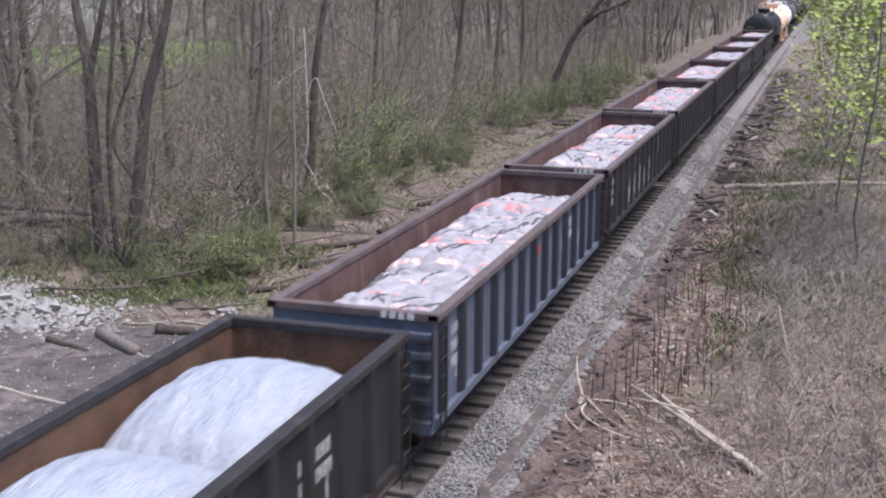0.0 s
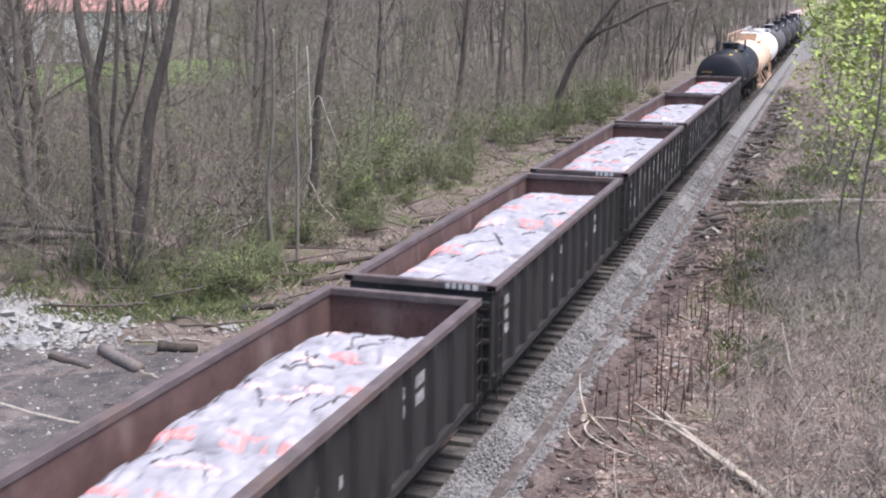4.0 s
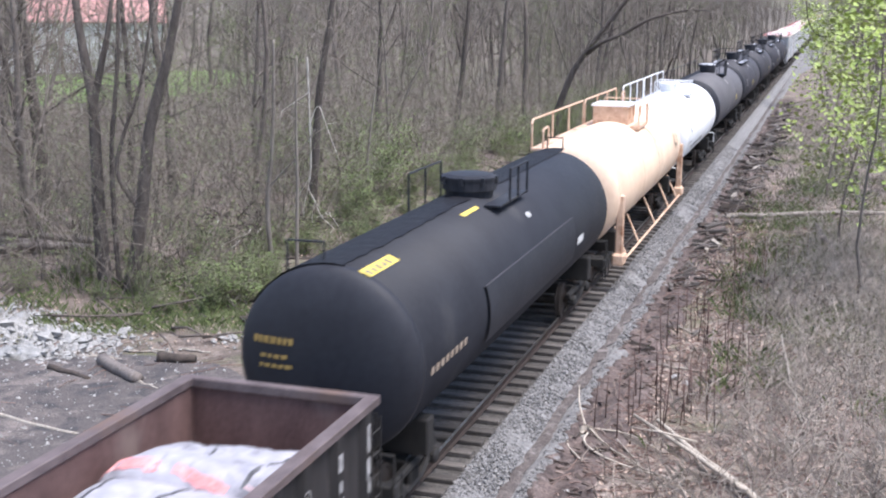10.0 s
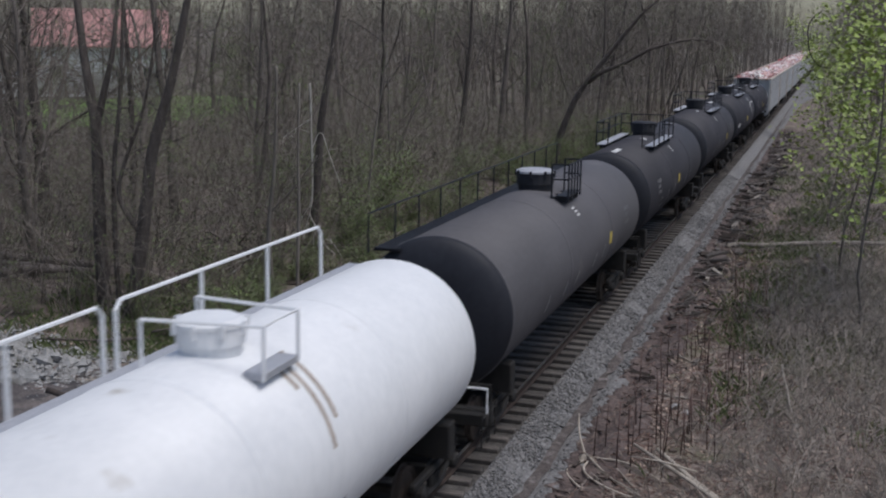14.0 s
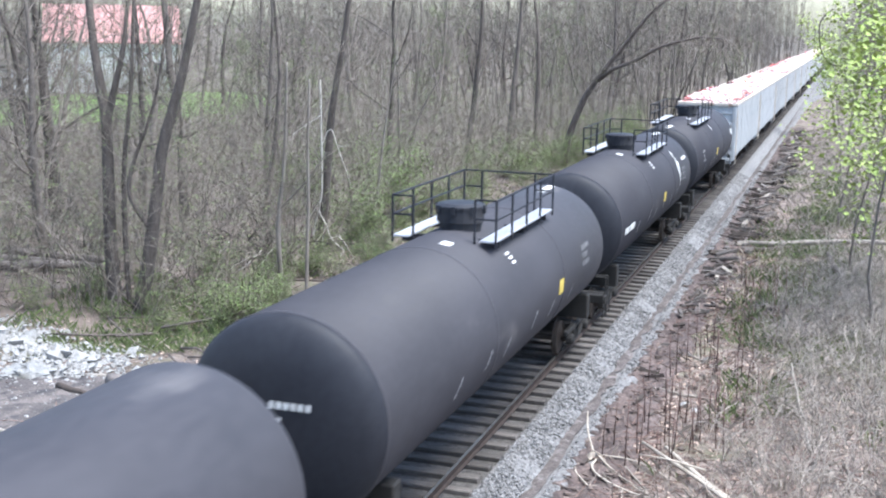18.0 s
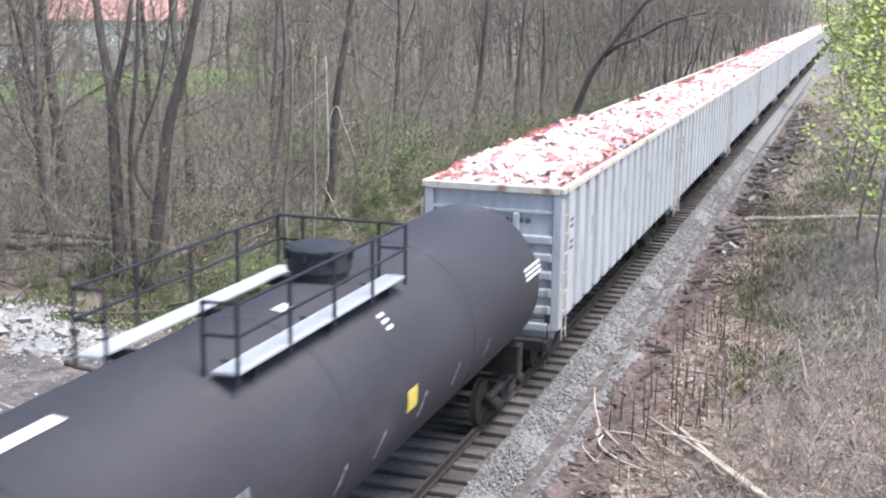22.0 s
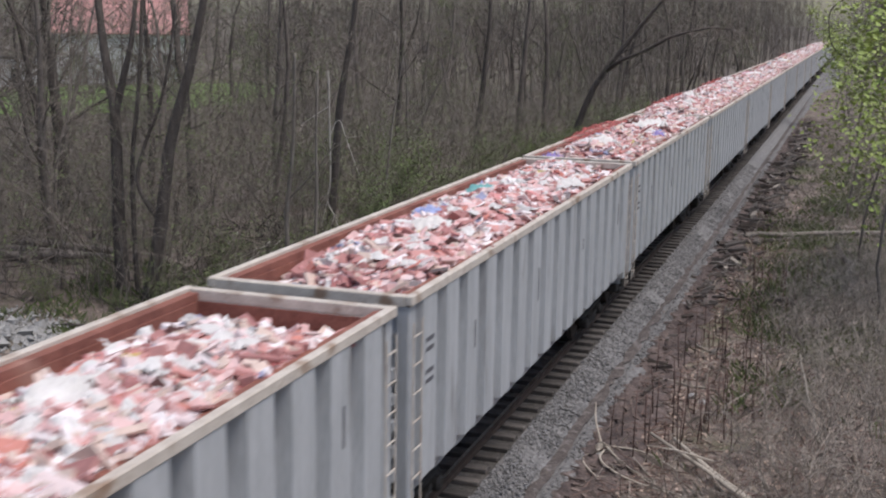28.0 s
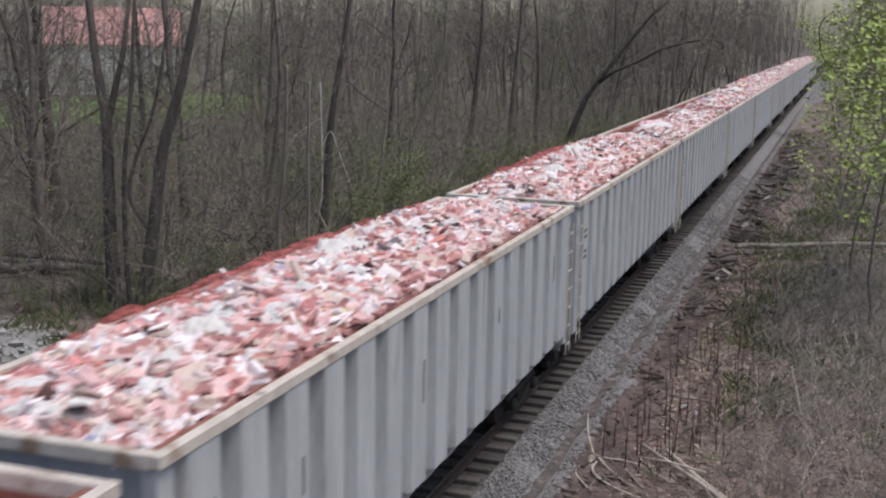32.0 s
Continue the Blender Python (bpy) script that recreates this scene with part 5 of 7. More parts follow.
def debris_load(seed, fill=0.25, peak=0.3, front=0.3, rear=0.6, far_low=0.3, hump=(0, 0, 0), scraps=(), pieces=4300):
    """A heap of broken building waste under torn red netting: a rough bed, many separate bits, larger scraps."""
    rng = random.Random(seed)
    L, W = HOP_L, HOP_W - 0.205

    def top(x, y):
        ends = smooth(-0.3, 1.6, y) * smooth(L + 0.3, L - 2.2, y)
        z = HOP_H - fill - front * (1 - smooth(0.2, 2.2, y)) - rear * (1 - smooth(L - 0.2, L - 2.6, y))
        z += peak * ends * (1 - (x / W) ** 2) - far_low * smooth(0.2, -1.3, x) + 0.06 * smooth(0.7, 1.4, x) + 0.13 * hills(x, y, seed, 1.3) + 0.07 * hills(x, y, seed + 2, 0.4)
        return z

    load = thing("debris_load", "broken red and white building debris under torn red netting", "debris", "debris loads")
    across = lambda v: -W + 2 * W * min(1.0, max(0.0, (v - 0.05) / 0.9))
    bed = Shape().sheet(lambda u, v: (across(v), 0.2 + (L - 0.4) * u, top(across(v), 0.2 + (L - 0.4) * u) - (0.8 if v < 0.01 or v > 0.99 else 0.0)), 90, 20)
    part("rubble_bed", bed, DEBRIS_BED, load, "crushed reddish rubble")
    s = Shape()
    for i in range(pieces):
        x, y = rng.uniform(-W + 0.05, W - 0.05), rng.uniform(0.3, L - 0.3)
        q = rng.random()
        if q < 0.025:
            a, b, c = rng.uniform(0.2, 0.5), rng.uniform(0.02, 0.06), rng.uniform(0.012, 0.03)
        elif q < 0.40:
            a, b, c = rng.uniform(0.10, 0.27), rng.uniform(0.07, 0.17), rng.uniform(0.012, 0.035)
        else:
            a, b, c = rng.uniform(0.05, 0.12), rng.uniform(0.04, 0.09), rng.uniform(0.03, 0.085)
        m = pose(x, y, top(x, y) + rng.uniform(0.0, 0.07), rng.gauss(0, 19), rng.gauss(0, 19), rng.uniform(0, 180))
        s.box(-a, a, -b, b, -c, c, m=m)
    part("debris_rubble", s, DEBRIS, load, "loose bits of board, wood and brick")["kind"] = "stuff"
    for name, count, size, material, label in (("torn_sheet", 120, 0.26, WHITEBOARD, "crumpled white torn sheets"), ("torn_rag", 34, 0.26, RAGPINK, "crumpled reddish rags"), ("dark_rag", 16, 0.18, MAROON, "dark maroon rags")):
        s = Shape()
        for i in range(count):
            x, y = rng.uniform(-W + 0.25, W - 0.25), rng.uniform(0.6, L - 0.8)
            a, b = size * rng.uniform(0.4, 1.25), size * rng.uniform(0.3, 0.8)
            m = pose(x, y, top(x, y) + 0.05, rng.gauss(0, 14), rng.gauss(0, 14), rng.uniform(0, 180))
            s.sheet(lambda u, v: tuple(m @ Vector((a * (2 * u - 1) * (1 + 0.5 * hills(v * 3, i, seed, 0.7)), b * (2 * v - 1) * (1 + 0.5 * hills(u * 3, i, seed + 4, 0.7)), 0.12 * math.sin(math.pi * u) * math.sin(math.pi * v) + 0.10 * hills(u * 3, v * 3, i + seed, 0.8)))), 7, 6)
        part(name, s, material, load, label)["kind"] = "stuff"
    y0, y1, high = hump
    net = Shape().sheet(lambda u, v: (-W + 0.02 + 2 * (W - 0.02) * v, 0.3 + (L - 0.6) * u, top(-W + 2 * W * v, 0.3 + (L - 0.6) * u) + 0.045 + 0.05 * hills(u * 60, v * 9, seed, 1.0)), 100, 16)
    part("netting", net, RED_NET, load, "torn red netting", smooth=True)
    if high:
        s = Shape().sheet(lambda u, v: (-HOP_W - 0.04 + (0.85 * v), y0 + (y1 - y0) * u,
                                        HOP_H - 0.04 + 0.10 * (v > 0) + high * math.sin(math.pi * min(1, u * 1.02)) ** 0.5 * math.sin(math.pi * (0.12 + 0.8 * v)) + (0.16 * hills(u * (y1 - y0), v, seed, 0.7) + 0.08 * hills(u * (y1 - y0), v * 2, seed, 0.22)) * (v > 0)), 90, 8)
        part("net_edge", s, RED_NET_DENSE, load, "red netting bunched over the far edge", smooth=True)
    for k, (name, label, material, x, y, a, b, turn, crumple) in enumerate(scraps):
        m = pose(x, y, top(x, y) + 0.06, 5, -4, turn)
        s = Shape()
        if crumple < 0:        # a flat board
            s.box(-a, a, -b, b, -0.02, 0.02, m=m)
        else:
            s.sheet(lambda u, v: tuple(m @ Vector((a * (2 * u - 1) * (1 + 0.4 * hills(v * 4, k, seed, 0.9)), b * (2 * v - 1) * (1 + 0.4 * hills(u * 4, k, seed + 5, 0.9)),
                                                   0.10 + crumple * abs(hills(u * 5, v * 5, seed + k, 0.8)) * 1.8 - 0.09 * (abs(2 * u - 1) ** 4 + abs(2 * v - 1) ** 4)))), 14, 14)
        part(name, s, material, load, label, smooth=crumple >= 0)
    return load


RAGPINK = surface("reddish rags", (0.46, 0.16, 0.16), (0.70, 0.37, 0.36), 4, 0.85, 0.2, islands=0.35)
PLANKWOOD = surface("peeled plywood", (0.55, 0.36, 0.24), (0.74, 0.54, 0.38), 3, 0.8, 0.2, stretch=(1, 4, 4))
WH = ("white_sheet", "crumpled white sheet", WHITEBOARD)
BL = ("blue_sheet", "crumpled blue plastic", BLUE)
VI = ("violet_sheet", "crumpled violet plastic", VIOLET)
YE = ("yellow_scrap", "yellow plastic scrap", YELLOW)
DK = ("dark_cloth", "bundled dark maroon cloth", MAROON)
BOARD = ("white_board", "flat white board", WHITEBOARD)
PLANK = ("plank", "peeled plywood plank", PLANKWOOD)
SCRAPS = [
    [(*YE, -0.1, 10.96, 0.2, 0.14, 20, 0.1), (*VI, -0.9, 10.15, 0.3, 0.2, 70, 0.1), (*VI, 0.15, 16.2, 0.3, 0.2, 0, 0.1), (*WH, -0.92, 3.7, 0.55, 0.25, 70, 0.12), (*WH, -0.38, 3.4, 0.5, 0.22, 75, 0.12),
     (*WH, -0.9, 5.7, 0.5, 0.25, 80, 0.12), (*WH, 0.18, 6.1, 0.3, 0.2, 70, 0.12), (*WH, -0.13, 13.5, 0.35, 0.25, 30, 0.12), (*DK, -0.7, 7.0, 0.25, 0.18, 30, 0.15), (*DK, -0.5, 13.0, 0.3, 0.15, 70, 0.12), (*WH, 0.5, 1.6, 0.4, 0.3, 30, 0.15)],
    [(*DK, -1.0, 6.4, 0.5, 0.24, 70, 0.2), (*YE, -0.2, 10.8, 0.3, 0.16, 60, 0.1), (*YE, 0.69, 1.3, 0.25, 0.12, 80, 0.1), (*WH, 0.17, 2.1, 0.6, 0.4, 60, 0.15), (*WH, -0.07, 6.0, 0.8, 0.25, 65, 0.1),
     (*BL, 0.9, 13.6, 0.2, 0.16, 20, 0.1), (*PLANK, 1.06, 4.6, 0.7, 0.16, 80, -1), (*WH, -0.8, 2.4, 0.35, 0.25, 40, 0.12), (*WH, -0.4, 12.6, 0.4, 0.25, 50, 0.12)],
    [(*WH, 0.2, 3.0, 0.8, 0.5, 70, 0.12), (*("pink_foam", "pink foam slab", PINK), -0.3, 5.4, 0.7, 0.4, 60, 0.08), (*BOARD, 0.6, 8.6, 0.5, 0.3, 40, -1), (*DK, -0.6, 10.5, 0.4, 0.2, 60, 0.15), (*WH, 0.0, 12.4, 0.5, 0.25, 80, 0.12)],
    [(*("teal_sheet", "crumpled teal plastic", TEAL), -0.37, 9.97, 0.42, 0.18, 50, 0.1), (*BL, -0.29, 6.5, 0.38, 0.26, 40, 0.15), (*WH, 1.1, 12.15, 0.4, 0.2, 60, 0.1), (*WH, -1.2, 14.7, 0.3, 0.2, 50, 0.12), (*BL, -1.3, 12.96, 0.2, 0.12, 50, 0.1), (*WH, 0.3, 4.5, 0.4, 0.25, 60, 0.12)],
    [(*VI, -1.1, 1.4, 0.35, 0.3, 50, 0.2), (*BOARD, 0.95, 10.4, 0.62, 0.45, 60, -1), (*PLANK, -0.88, 12.8, 0.75, 0.14, 62, -1), (*PLANK, 0.3, 13.15, 0.5, 0.13, 25, -1), (*PLANK, -0.3, 14.1, 0.7, 0.08, 30, -1), (*WH, 0.45, 9.0, 0.7, 0.45, 50, 0.2),
     (*VI, 1.15, 6.9, 0.25, 0.16, 60, 0.12), (*DK, 0.0, 8.8, 0.3, 0.2, 60, 0.2), (*DK, 1.05, 8.9, 0.3, 0.16, 60, 0.12), (*BL, 1.1, 7.8, 0.18, 0.12, 60, 0.1), (*WH, 0.2, 2.3, 0.4, 0.25, 60, 0.12)],
    [(*PLANK, -0.8, 5.2, 0.7, 0.07, 80, -1), (*PLANK, 0.9, 6.0, 0.6, 0.05, 110, -1), (*WH, -0.4, 9.0, 0.4, 0.3, 50, 0.15), (*WH, 0.3, 3.2, 0.3, 0.2, 50, 0.12), (*WH, -0.9, 12.5, 0.5, 0.25, 60, 0.15)]]


def build_train():
    G = [(1.75, 15.0, 3.0, GON_BLACK, GON_ORANGE, GON_GREY, "black gondola car with orange rusted inside", True),
         (18.2, 15.1, 2.86, GON_BLUE, GON_RUST, GON_TRIM, "slate blue ribbed gondola car with white stencils", False),
         (34.1, 15.0, 2.86, GON_GREY, GON_RUST, GON_TRIM, "sooty black ribbed gondola car with worn white stencils", False),
         (50.1, 15.3, 2.86, GON_GREY, GON_RUST, GON_TRIM, "sooty black ribbed gondola car with maroon inside", False),
         (66.4, 14.4, 2.86, GON_GREY, GON_RUST, GON_TRIM, "sooty black ribbed gondola car with maroon inside", False),
         (81.8, 14.3, 2.86, GON_GREY, GON_RUST, GON_TRIM, "black ribbed gondola car with a red decal", False),
         (97.1, 15.1, 2.86, GON_GREY, GON_RUST, GON_TRIM, "black ribbed gondola car with a red decal", False),
         (113.1, 14.3, 2.86, GON_GREY, GON_RUST, GON_TRIM, "worn black gondola car with chalky scratched posts", False)]
    for i, (y, L, H, out, inn, chord, label, big) in enumerate(G):
        place(gondola(L, H, 40 + i, out, inn, chord, label, decal=i in (1, 5, 6, 7), post_mat=GON_NAVY if i == 1 else GON_BLACK, tags=5 if i == 2 else 0, chalk=i > 4), y)
        place(wrapped_load(L, H - 0.2, 60 + 7 * i, BLUETARP if big else TARP, big, i < 4), y)
    place(lead_tank(18.0), 128.3)
    place(orange_tank(16.6), 146.4)
    place(white_tank(15.3), 163.2)
    place(black_tank(18.3, "chalky grey-black tank car with a long railed running board", 3, TANK_GREY, TANK_BLACK, left_rail=True, small=True, white_lid=True, roof_mark=0), 178.6)
    place(black_tank(18.6, "dusty black tank car with grey hatch walkways", 4, TANK_DUST, shift=-1.8, half=2.7, roof_mark=1.3, placard=8.6, flank=3.0), 197.15)
    place(black_tank(18.5, "dusty black tank car with white roof patch", 6, TANK_DUST, graffiti=3), 215.85)
    place(black_tank(18.3, "dusty black tank car with white scrawl on its flank", 7, TANK_SOOT, graffiti=1, placard=9.3), 234.45)
    place(black_tank(18.1, "dusty black tank car with white scrawl on its head", 9, TANK_SOOT, graffiti=2, shift=-1.9, half=2.7, roof_mark=1.1, placard=8.6, flank=3.0), 252.7)
    first = hopper("tall weathered grey ribbed hopper car with cream chords")
    shapes = [dict(fill=0.05, peak=0.22, front=0.15, rear=0.15, far_low=0.0, hump=(0.4, 17.2, 0.12)), dict(fill=0.14, peak=0.26, front=0.08, rear=0.4, far_low=0.12), dict(fill=0.2, peak=0.25, front=0.3, rear=0.4, far_low=0.3),
              dict(fill=0.18, peak=0.30, front=0.5, rear=0.4, far_low=0.25), dict(fill=0.14, peak=0.30, front=0.35, rear=0.55, far_low=0.2, hump=(4.5, 12.5, 0.12)), dict(fill=0.06, peak=0.26, front=0.2, rear=0.2, far_low=0.05, hump=(2.5, 16.0, 0.14))]
    loads = [debris_load(101 + i, scraps=SCRAPS[i], **shapes[i]) for i in range(6)]
    starts = [270.95, 289.25, 307.8, 326.15, 344.45, 362.85] + [362.85 + 18.4 * k for k in range(1, 12)]
    for i, y in enumerate(starts):
        place(first if i == 0 else copy_thing(first, pose(0, y, 0)), y)
        place(loads[i] if i < 6 else copy_thing(loads[(3, 1, 5, 2)[i % 4]], pose(0, y, 0)), y)


build_train()


# ---- the wood, the bank and the clearing ----
class Grove:
    """Branching growth: trunk, limbs, twigs and leaves collected in separate shapes."""

    def __init__(self, seed):
        self.rng = random.Random(seed)
        self.wood, self.twigs, self.leaves = Shape(), Shape(), Shape()

    def bend(self, p, d, length, n, wobble, lift=0.0):
        pts, d = [p.copy()], d.normalized()
        for _ in range(n):
            d = (d + Vector((self.rng.gauss(0, wobble), self.rng.gauss(0, wobble), self.rng.gauss(0, wobble) + lift))).normalized()
            pts.append(pts[-1] + d * length / n)
        return pts

    def aside(self, d, low, high):
        a = d.orthogonal().normalized()
        a.rotate(Matrix.Rotation(self.rng.uniform(0, 6.283), 3, d))
        t = radians(self.rng.uniform(low, high))
        return d * math.cos(t) + a * math.sin(t)

    def leaf(self, p, size):
        r = self.rng
        m = Matrix.LocRotScale(p, Euler((r.uniform(-0.9, 0.9), r.uniform(-0.9, 0.9), r.uniform(0, 6.3))), None)
        s = size * r.uniform(0.6, 1.3)
        self.leaves.add([tuple(m @ Vector(q)) for q in ((0, 0, 0), (s * 0.45, s * 0.5, s * 0.1), (0, s * 1.1, -s * 0.05), (-s * 0.45, s * 0.5, s * 0.1))], [(0, 1, 2), (0, 2, 3)])

    def twig(self, p, d, length, r, depth, leafy, size):
        pts = self.bend(p, d, length, 3, 0.16, 0.03)
        self.twigs.tube(pts, r, 3, r * 0.4, cap=False)
        for i in (1, 2, 3):
            if depth:
                for _ in range(self.rng.choice((1, 2))):
                    self.twig(pts[i], self.aside((pts[i] - pts[i - 1]).normalized(), 25, 60), length * self.rng.uniform(0.4, 0.7), r * 0.6, depth - 1, leafy, size)
            if leafy and self.rng.random() < leafy:
                for _ in range(self.rng.randint(2, 5)):
                    self.leaf(pts[i] + Vector([self.rng.gauss(0, size * 1.3) for _ in range(3)]), size)

    def tree(self, height, r, lean=(0, 0), first=0.25, limbs=12, depth=2, leafy=0.0, spread=0.45, size=0.07, sides=8, wobble=0.04, droop=0.11):
        d = Vector((lean[0], lean[1], 1))
        trunk = self.bend(Vector((0, 0, -0.3)), d, height, 9, wobble, 0.02)
        self.wood.tube(trunk, r, sides, r * 0.22)
        self.wood.tube([(0, 0, -0.35), (0, 0, 0.25)], r * 1.5, sides, r * 0.98, cap=False)
        for k in range(limbs):
            f = first + (0.98 - first) * (k + self.rng.random()) / limbs
            i = min(8, int(f * 9))
            p = trunk[i].lerp(trunk[i + 1], f * 9 - i)
            rr = r * (1 - 0.78 * f) * self.rng.uniform(0.18, 0.38)
            way = self.aside((trunk[i + 1] - trunk[i]).normalized(), 35, 75)
            ln = height * spread * (1.1 - 0.6 * f) * self.rng.uniform(0.5, 1.1)
            limb = self.bend(p, way, ln, 5, 0.11, droop)
            self.wood.tube(limb, rr, 5, rr * 0.3, cap=False)
            for j in range(1, 6):
                for _ in range(2 if depth > 1 else 1):
                    self.twig(limb[j], self.aside((limb[j] - limb[j - 1]).normalized(), 25, 65), ln * self.rng.uniform(0.25, 0.5), max(0.006, rr * 0.35), depth - 1, leafy, size)
        return self

    def build(self, name, label, category, group="", bark=None, leaf=None, twig_label="bare twigs"):
        t = thing(name, label, category, group)
        part("trunk", self.wood, bark or BARK, t, smooth=True)
        if self.twigs.v:
            part("twig_crown", self.twigs, TWIG, t)["kind"] = "stuff"
        if self.leaves.v:
            part("foliage", self.leaves, leaf or LEAF, t)["kind"] = "stuff"
        return t


def stand(ob, x, y, turn=0.0, size=1.0, sink=0.0):
    m = pose(x, y, ground_height(x, y) - sink, 0, 0, turn) @ Matrix.Diagonal((size, size, size, 1))
    ob.matrix_basis = m
    return ob


def plant(master, x, y, turn, size):
    """Another tree of the same make, at its own turn and size."""
    c = copy_thing(master, Matrix.Identity(4))
    return stand(c, x, y, turn, size)


def in_wood(x, y):
    """Whether trees grow here: the near edge of the wood runs beside the track and closes in further on."""
    edge = -11.5 + 1.2 * hills(0, y, 1, 9)
    if y > 60:
        edge = -11.5 + 3.5 * smooth(60, 110, y) + 1.0 * hills(0, y, 1, 9)
    if x > 0:
        return x > 10.5 - 2.0 * smooth(70, 140, y) + 1.0 * hills(0, y, 4, 8) and (y > 50 or x > 14)
    lawn = ((x + 68) / 14) ** 2 + ((y - 112) / 28) ** 2 < 1
    clearing = y < 31 and x > -17
    return x < edge and not lawn and not clearing


MID = []


def softened(pts):
    """Rounds the corners of a line of points."""
    pts = [Vector(p) for p in pts]
    for _ in range(2):
        cut = [pts[0]]
        for a, b in zip(pts, pts[1:]):
            cut += [a.lerp(b, 0.25), a.lerp(b, 0.75)]
        pts = cut + [pts[-1]]
    return pts


def bole(seed, stems, label, spot, bark=None, twig_from=0.35, group="trees of the wood"):
    """A tree of known form: each stem is (points, foot radius, top radius, number of side twigs)."""
    gv = Grove(seed)
    for i, (pts, r0, r1, count) in enumerate(stems):
        line = softened(pts)
        gv.wood.tube(line, r0, 9, r1)
        if i == 0:
            gv.wood.tube([line[0] - Vector((0, 0, 0.3)), line[0] + Vector((0, 0, 0.3))], r0 * 1.5, 9, r0 * 0.98, cap=False)
        for _ in range(count):
            k = min(len(line) - 2, int((twig_from + (1 - twig_from) * gv.rng.random()) * (len(line) - 1)))
            d = (line[k + 1] - line[k]).normalized()
            gv.twig(line[k], gv.aside(d, 40, 85), gv.rng.uniform(0.8, 2.3), 0.014, 2, 0.03, 0.05)
    return stand(gv.build("tree", label, "tree", group, bark), *spot)


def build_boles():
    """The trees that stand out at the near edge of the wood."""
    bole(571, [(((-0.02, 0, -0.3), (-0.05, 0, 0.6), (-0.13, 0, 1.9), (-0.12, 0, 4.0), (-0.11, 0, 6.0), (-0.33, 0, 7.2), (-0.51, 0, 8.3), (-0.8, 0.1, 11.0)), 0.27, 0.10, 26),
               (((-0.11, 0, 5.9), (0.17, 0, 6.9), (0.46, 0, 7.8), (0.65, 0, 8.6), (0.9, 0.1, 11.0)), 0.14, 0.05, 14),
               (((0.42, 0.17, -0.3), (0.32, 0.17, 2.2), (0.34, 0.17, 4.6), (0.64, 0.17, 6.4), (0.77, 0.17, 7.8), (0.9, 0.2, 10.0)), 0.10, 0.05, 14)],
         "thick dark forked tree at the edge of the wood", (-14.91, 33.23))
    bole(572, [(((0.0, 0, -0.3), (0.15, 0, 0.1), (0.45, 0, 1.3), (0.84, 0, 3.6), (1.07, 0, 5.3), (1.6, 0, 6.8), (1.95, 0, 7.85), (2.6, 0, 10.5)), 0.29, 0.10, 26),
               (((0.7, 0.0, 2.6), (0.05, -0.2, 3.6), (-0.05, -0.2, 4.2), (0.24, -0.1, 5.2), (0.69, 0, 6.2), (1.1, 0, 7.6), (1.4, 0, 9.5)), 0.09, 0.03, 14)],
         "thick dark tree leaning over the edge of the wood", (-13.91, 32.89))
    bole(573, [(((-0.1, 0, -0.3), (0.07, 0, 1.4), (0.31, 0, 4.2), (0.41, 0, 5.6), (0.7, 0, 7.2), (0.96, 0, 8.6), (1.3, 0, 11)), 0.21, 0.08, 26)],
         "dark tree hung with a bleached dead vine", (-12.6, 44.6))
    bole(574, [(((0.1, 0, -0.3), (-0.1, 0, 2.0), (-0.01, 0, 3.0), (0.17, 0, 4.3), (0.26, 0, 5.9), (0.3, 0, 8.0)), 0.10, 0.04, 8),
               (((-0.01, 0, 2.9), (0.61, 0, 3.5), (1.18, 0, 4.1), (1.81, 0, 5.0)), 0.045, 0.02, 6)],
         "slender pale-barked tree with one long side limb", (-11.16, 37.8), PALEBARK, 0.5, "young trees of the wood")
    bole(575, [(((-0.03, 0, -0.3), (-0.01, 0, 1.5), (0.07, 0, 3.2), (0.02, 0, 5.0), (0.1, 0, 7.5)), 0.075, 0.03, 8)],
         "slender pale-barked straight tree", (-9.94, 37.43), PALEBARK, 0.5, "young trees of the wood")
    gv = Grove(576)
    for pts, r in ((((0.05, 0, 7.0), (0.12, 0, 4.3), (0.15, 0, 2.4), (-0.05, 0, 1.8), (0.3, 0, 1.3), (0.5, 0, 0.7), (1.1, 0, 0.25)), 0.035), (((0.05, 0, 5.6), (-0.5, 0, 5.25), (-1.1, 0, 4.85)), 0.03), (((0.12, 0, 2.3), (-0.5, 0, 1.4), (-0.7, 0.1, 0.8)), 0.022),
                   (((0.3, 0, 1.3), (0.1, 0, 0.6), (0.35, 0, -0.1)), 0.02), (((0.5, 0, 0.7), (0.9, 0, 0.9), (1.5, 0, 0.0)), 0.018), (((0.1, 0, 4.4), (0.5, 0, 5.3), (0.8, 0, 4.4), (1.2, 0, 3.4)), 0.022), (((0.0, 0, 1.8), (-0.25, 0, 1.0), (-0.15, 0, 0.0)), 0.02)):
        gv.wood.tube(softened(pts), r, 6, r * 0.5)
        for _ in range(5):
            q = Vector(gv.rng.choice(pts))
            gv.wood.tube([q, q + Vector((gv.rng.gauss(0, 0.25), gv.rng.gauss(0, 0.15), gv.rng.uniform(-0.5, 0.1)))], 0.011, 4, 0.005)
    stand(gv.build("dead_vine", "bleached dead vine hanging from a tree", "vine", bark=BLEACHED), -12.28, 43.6)


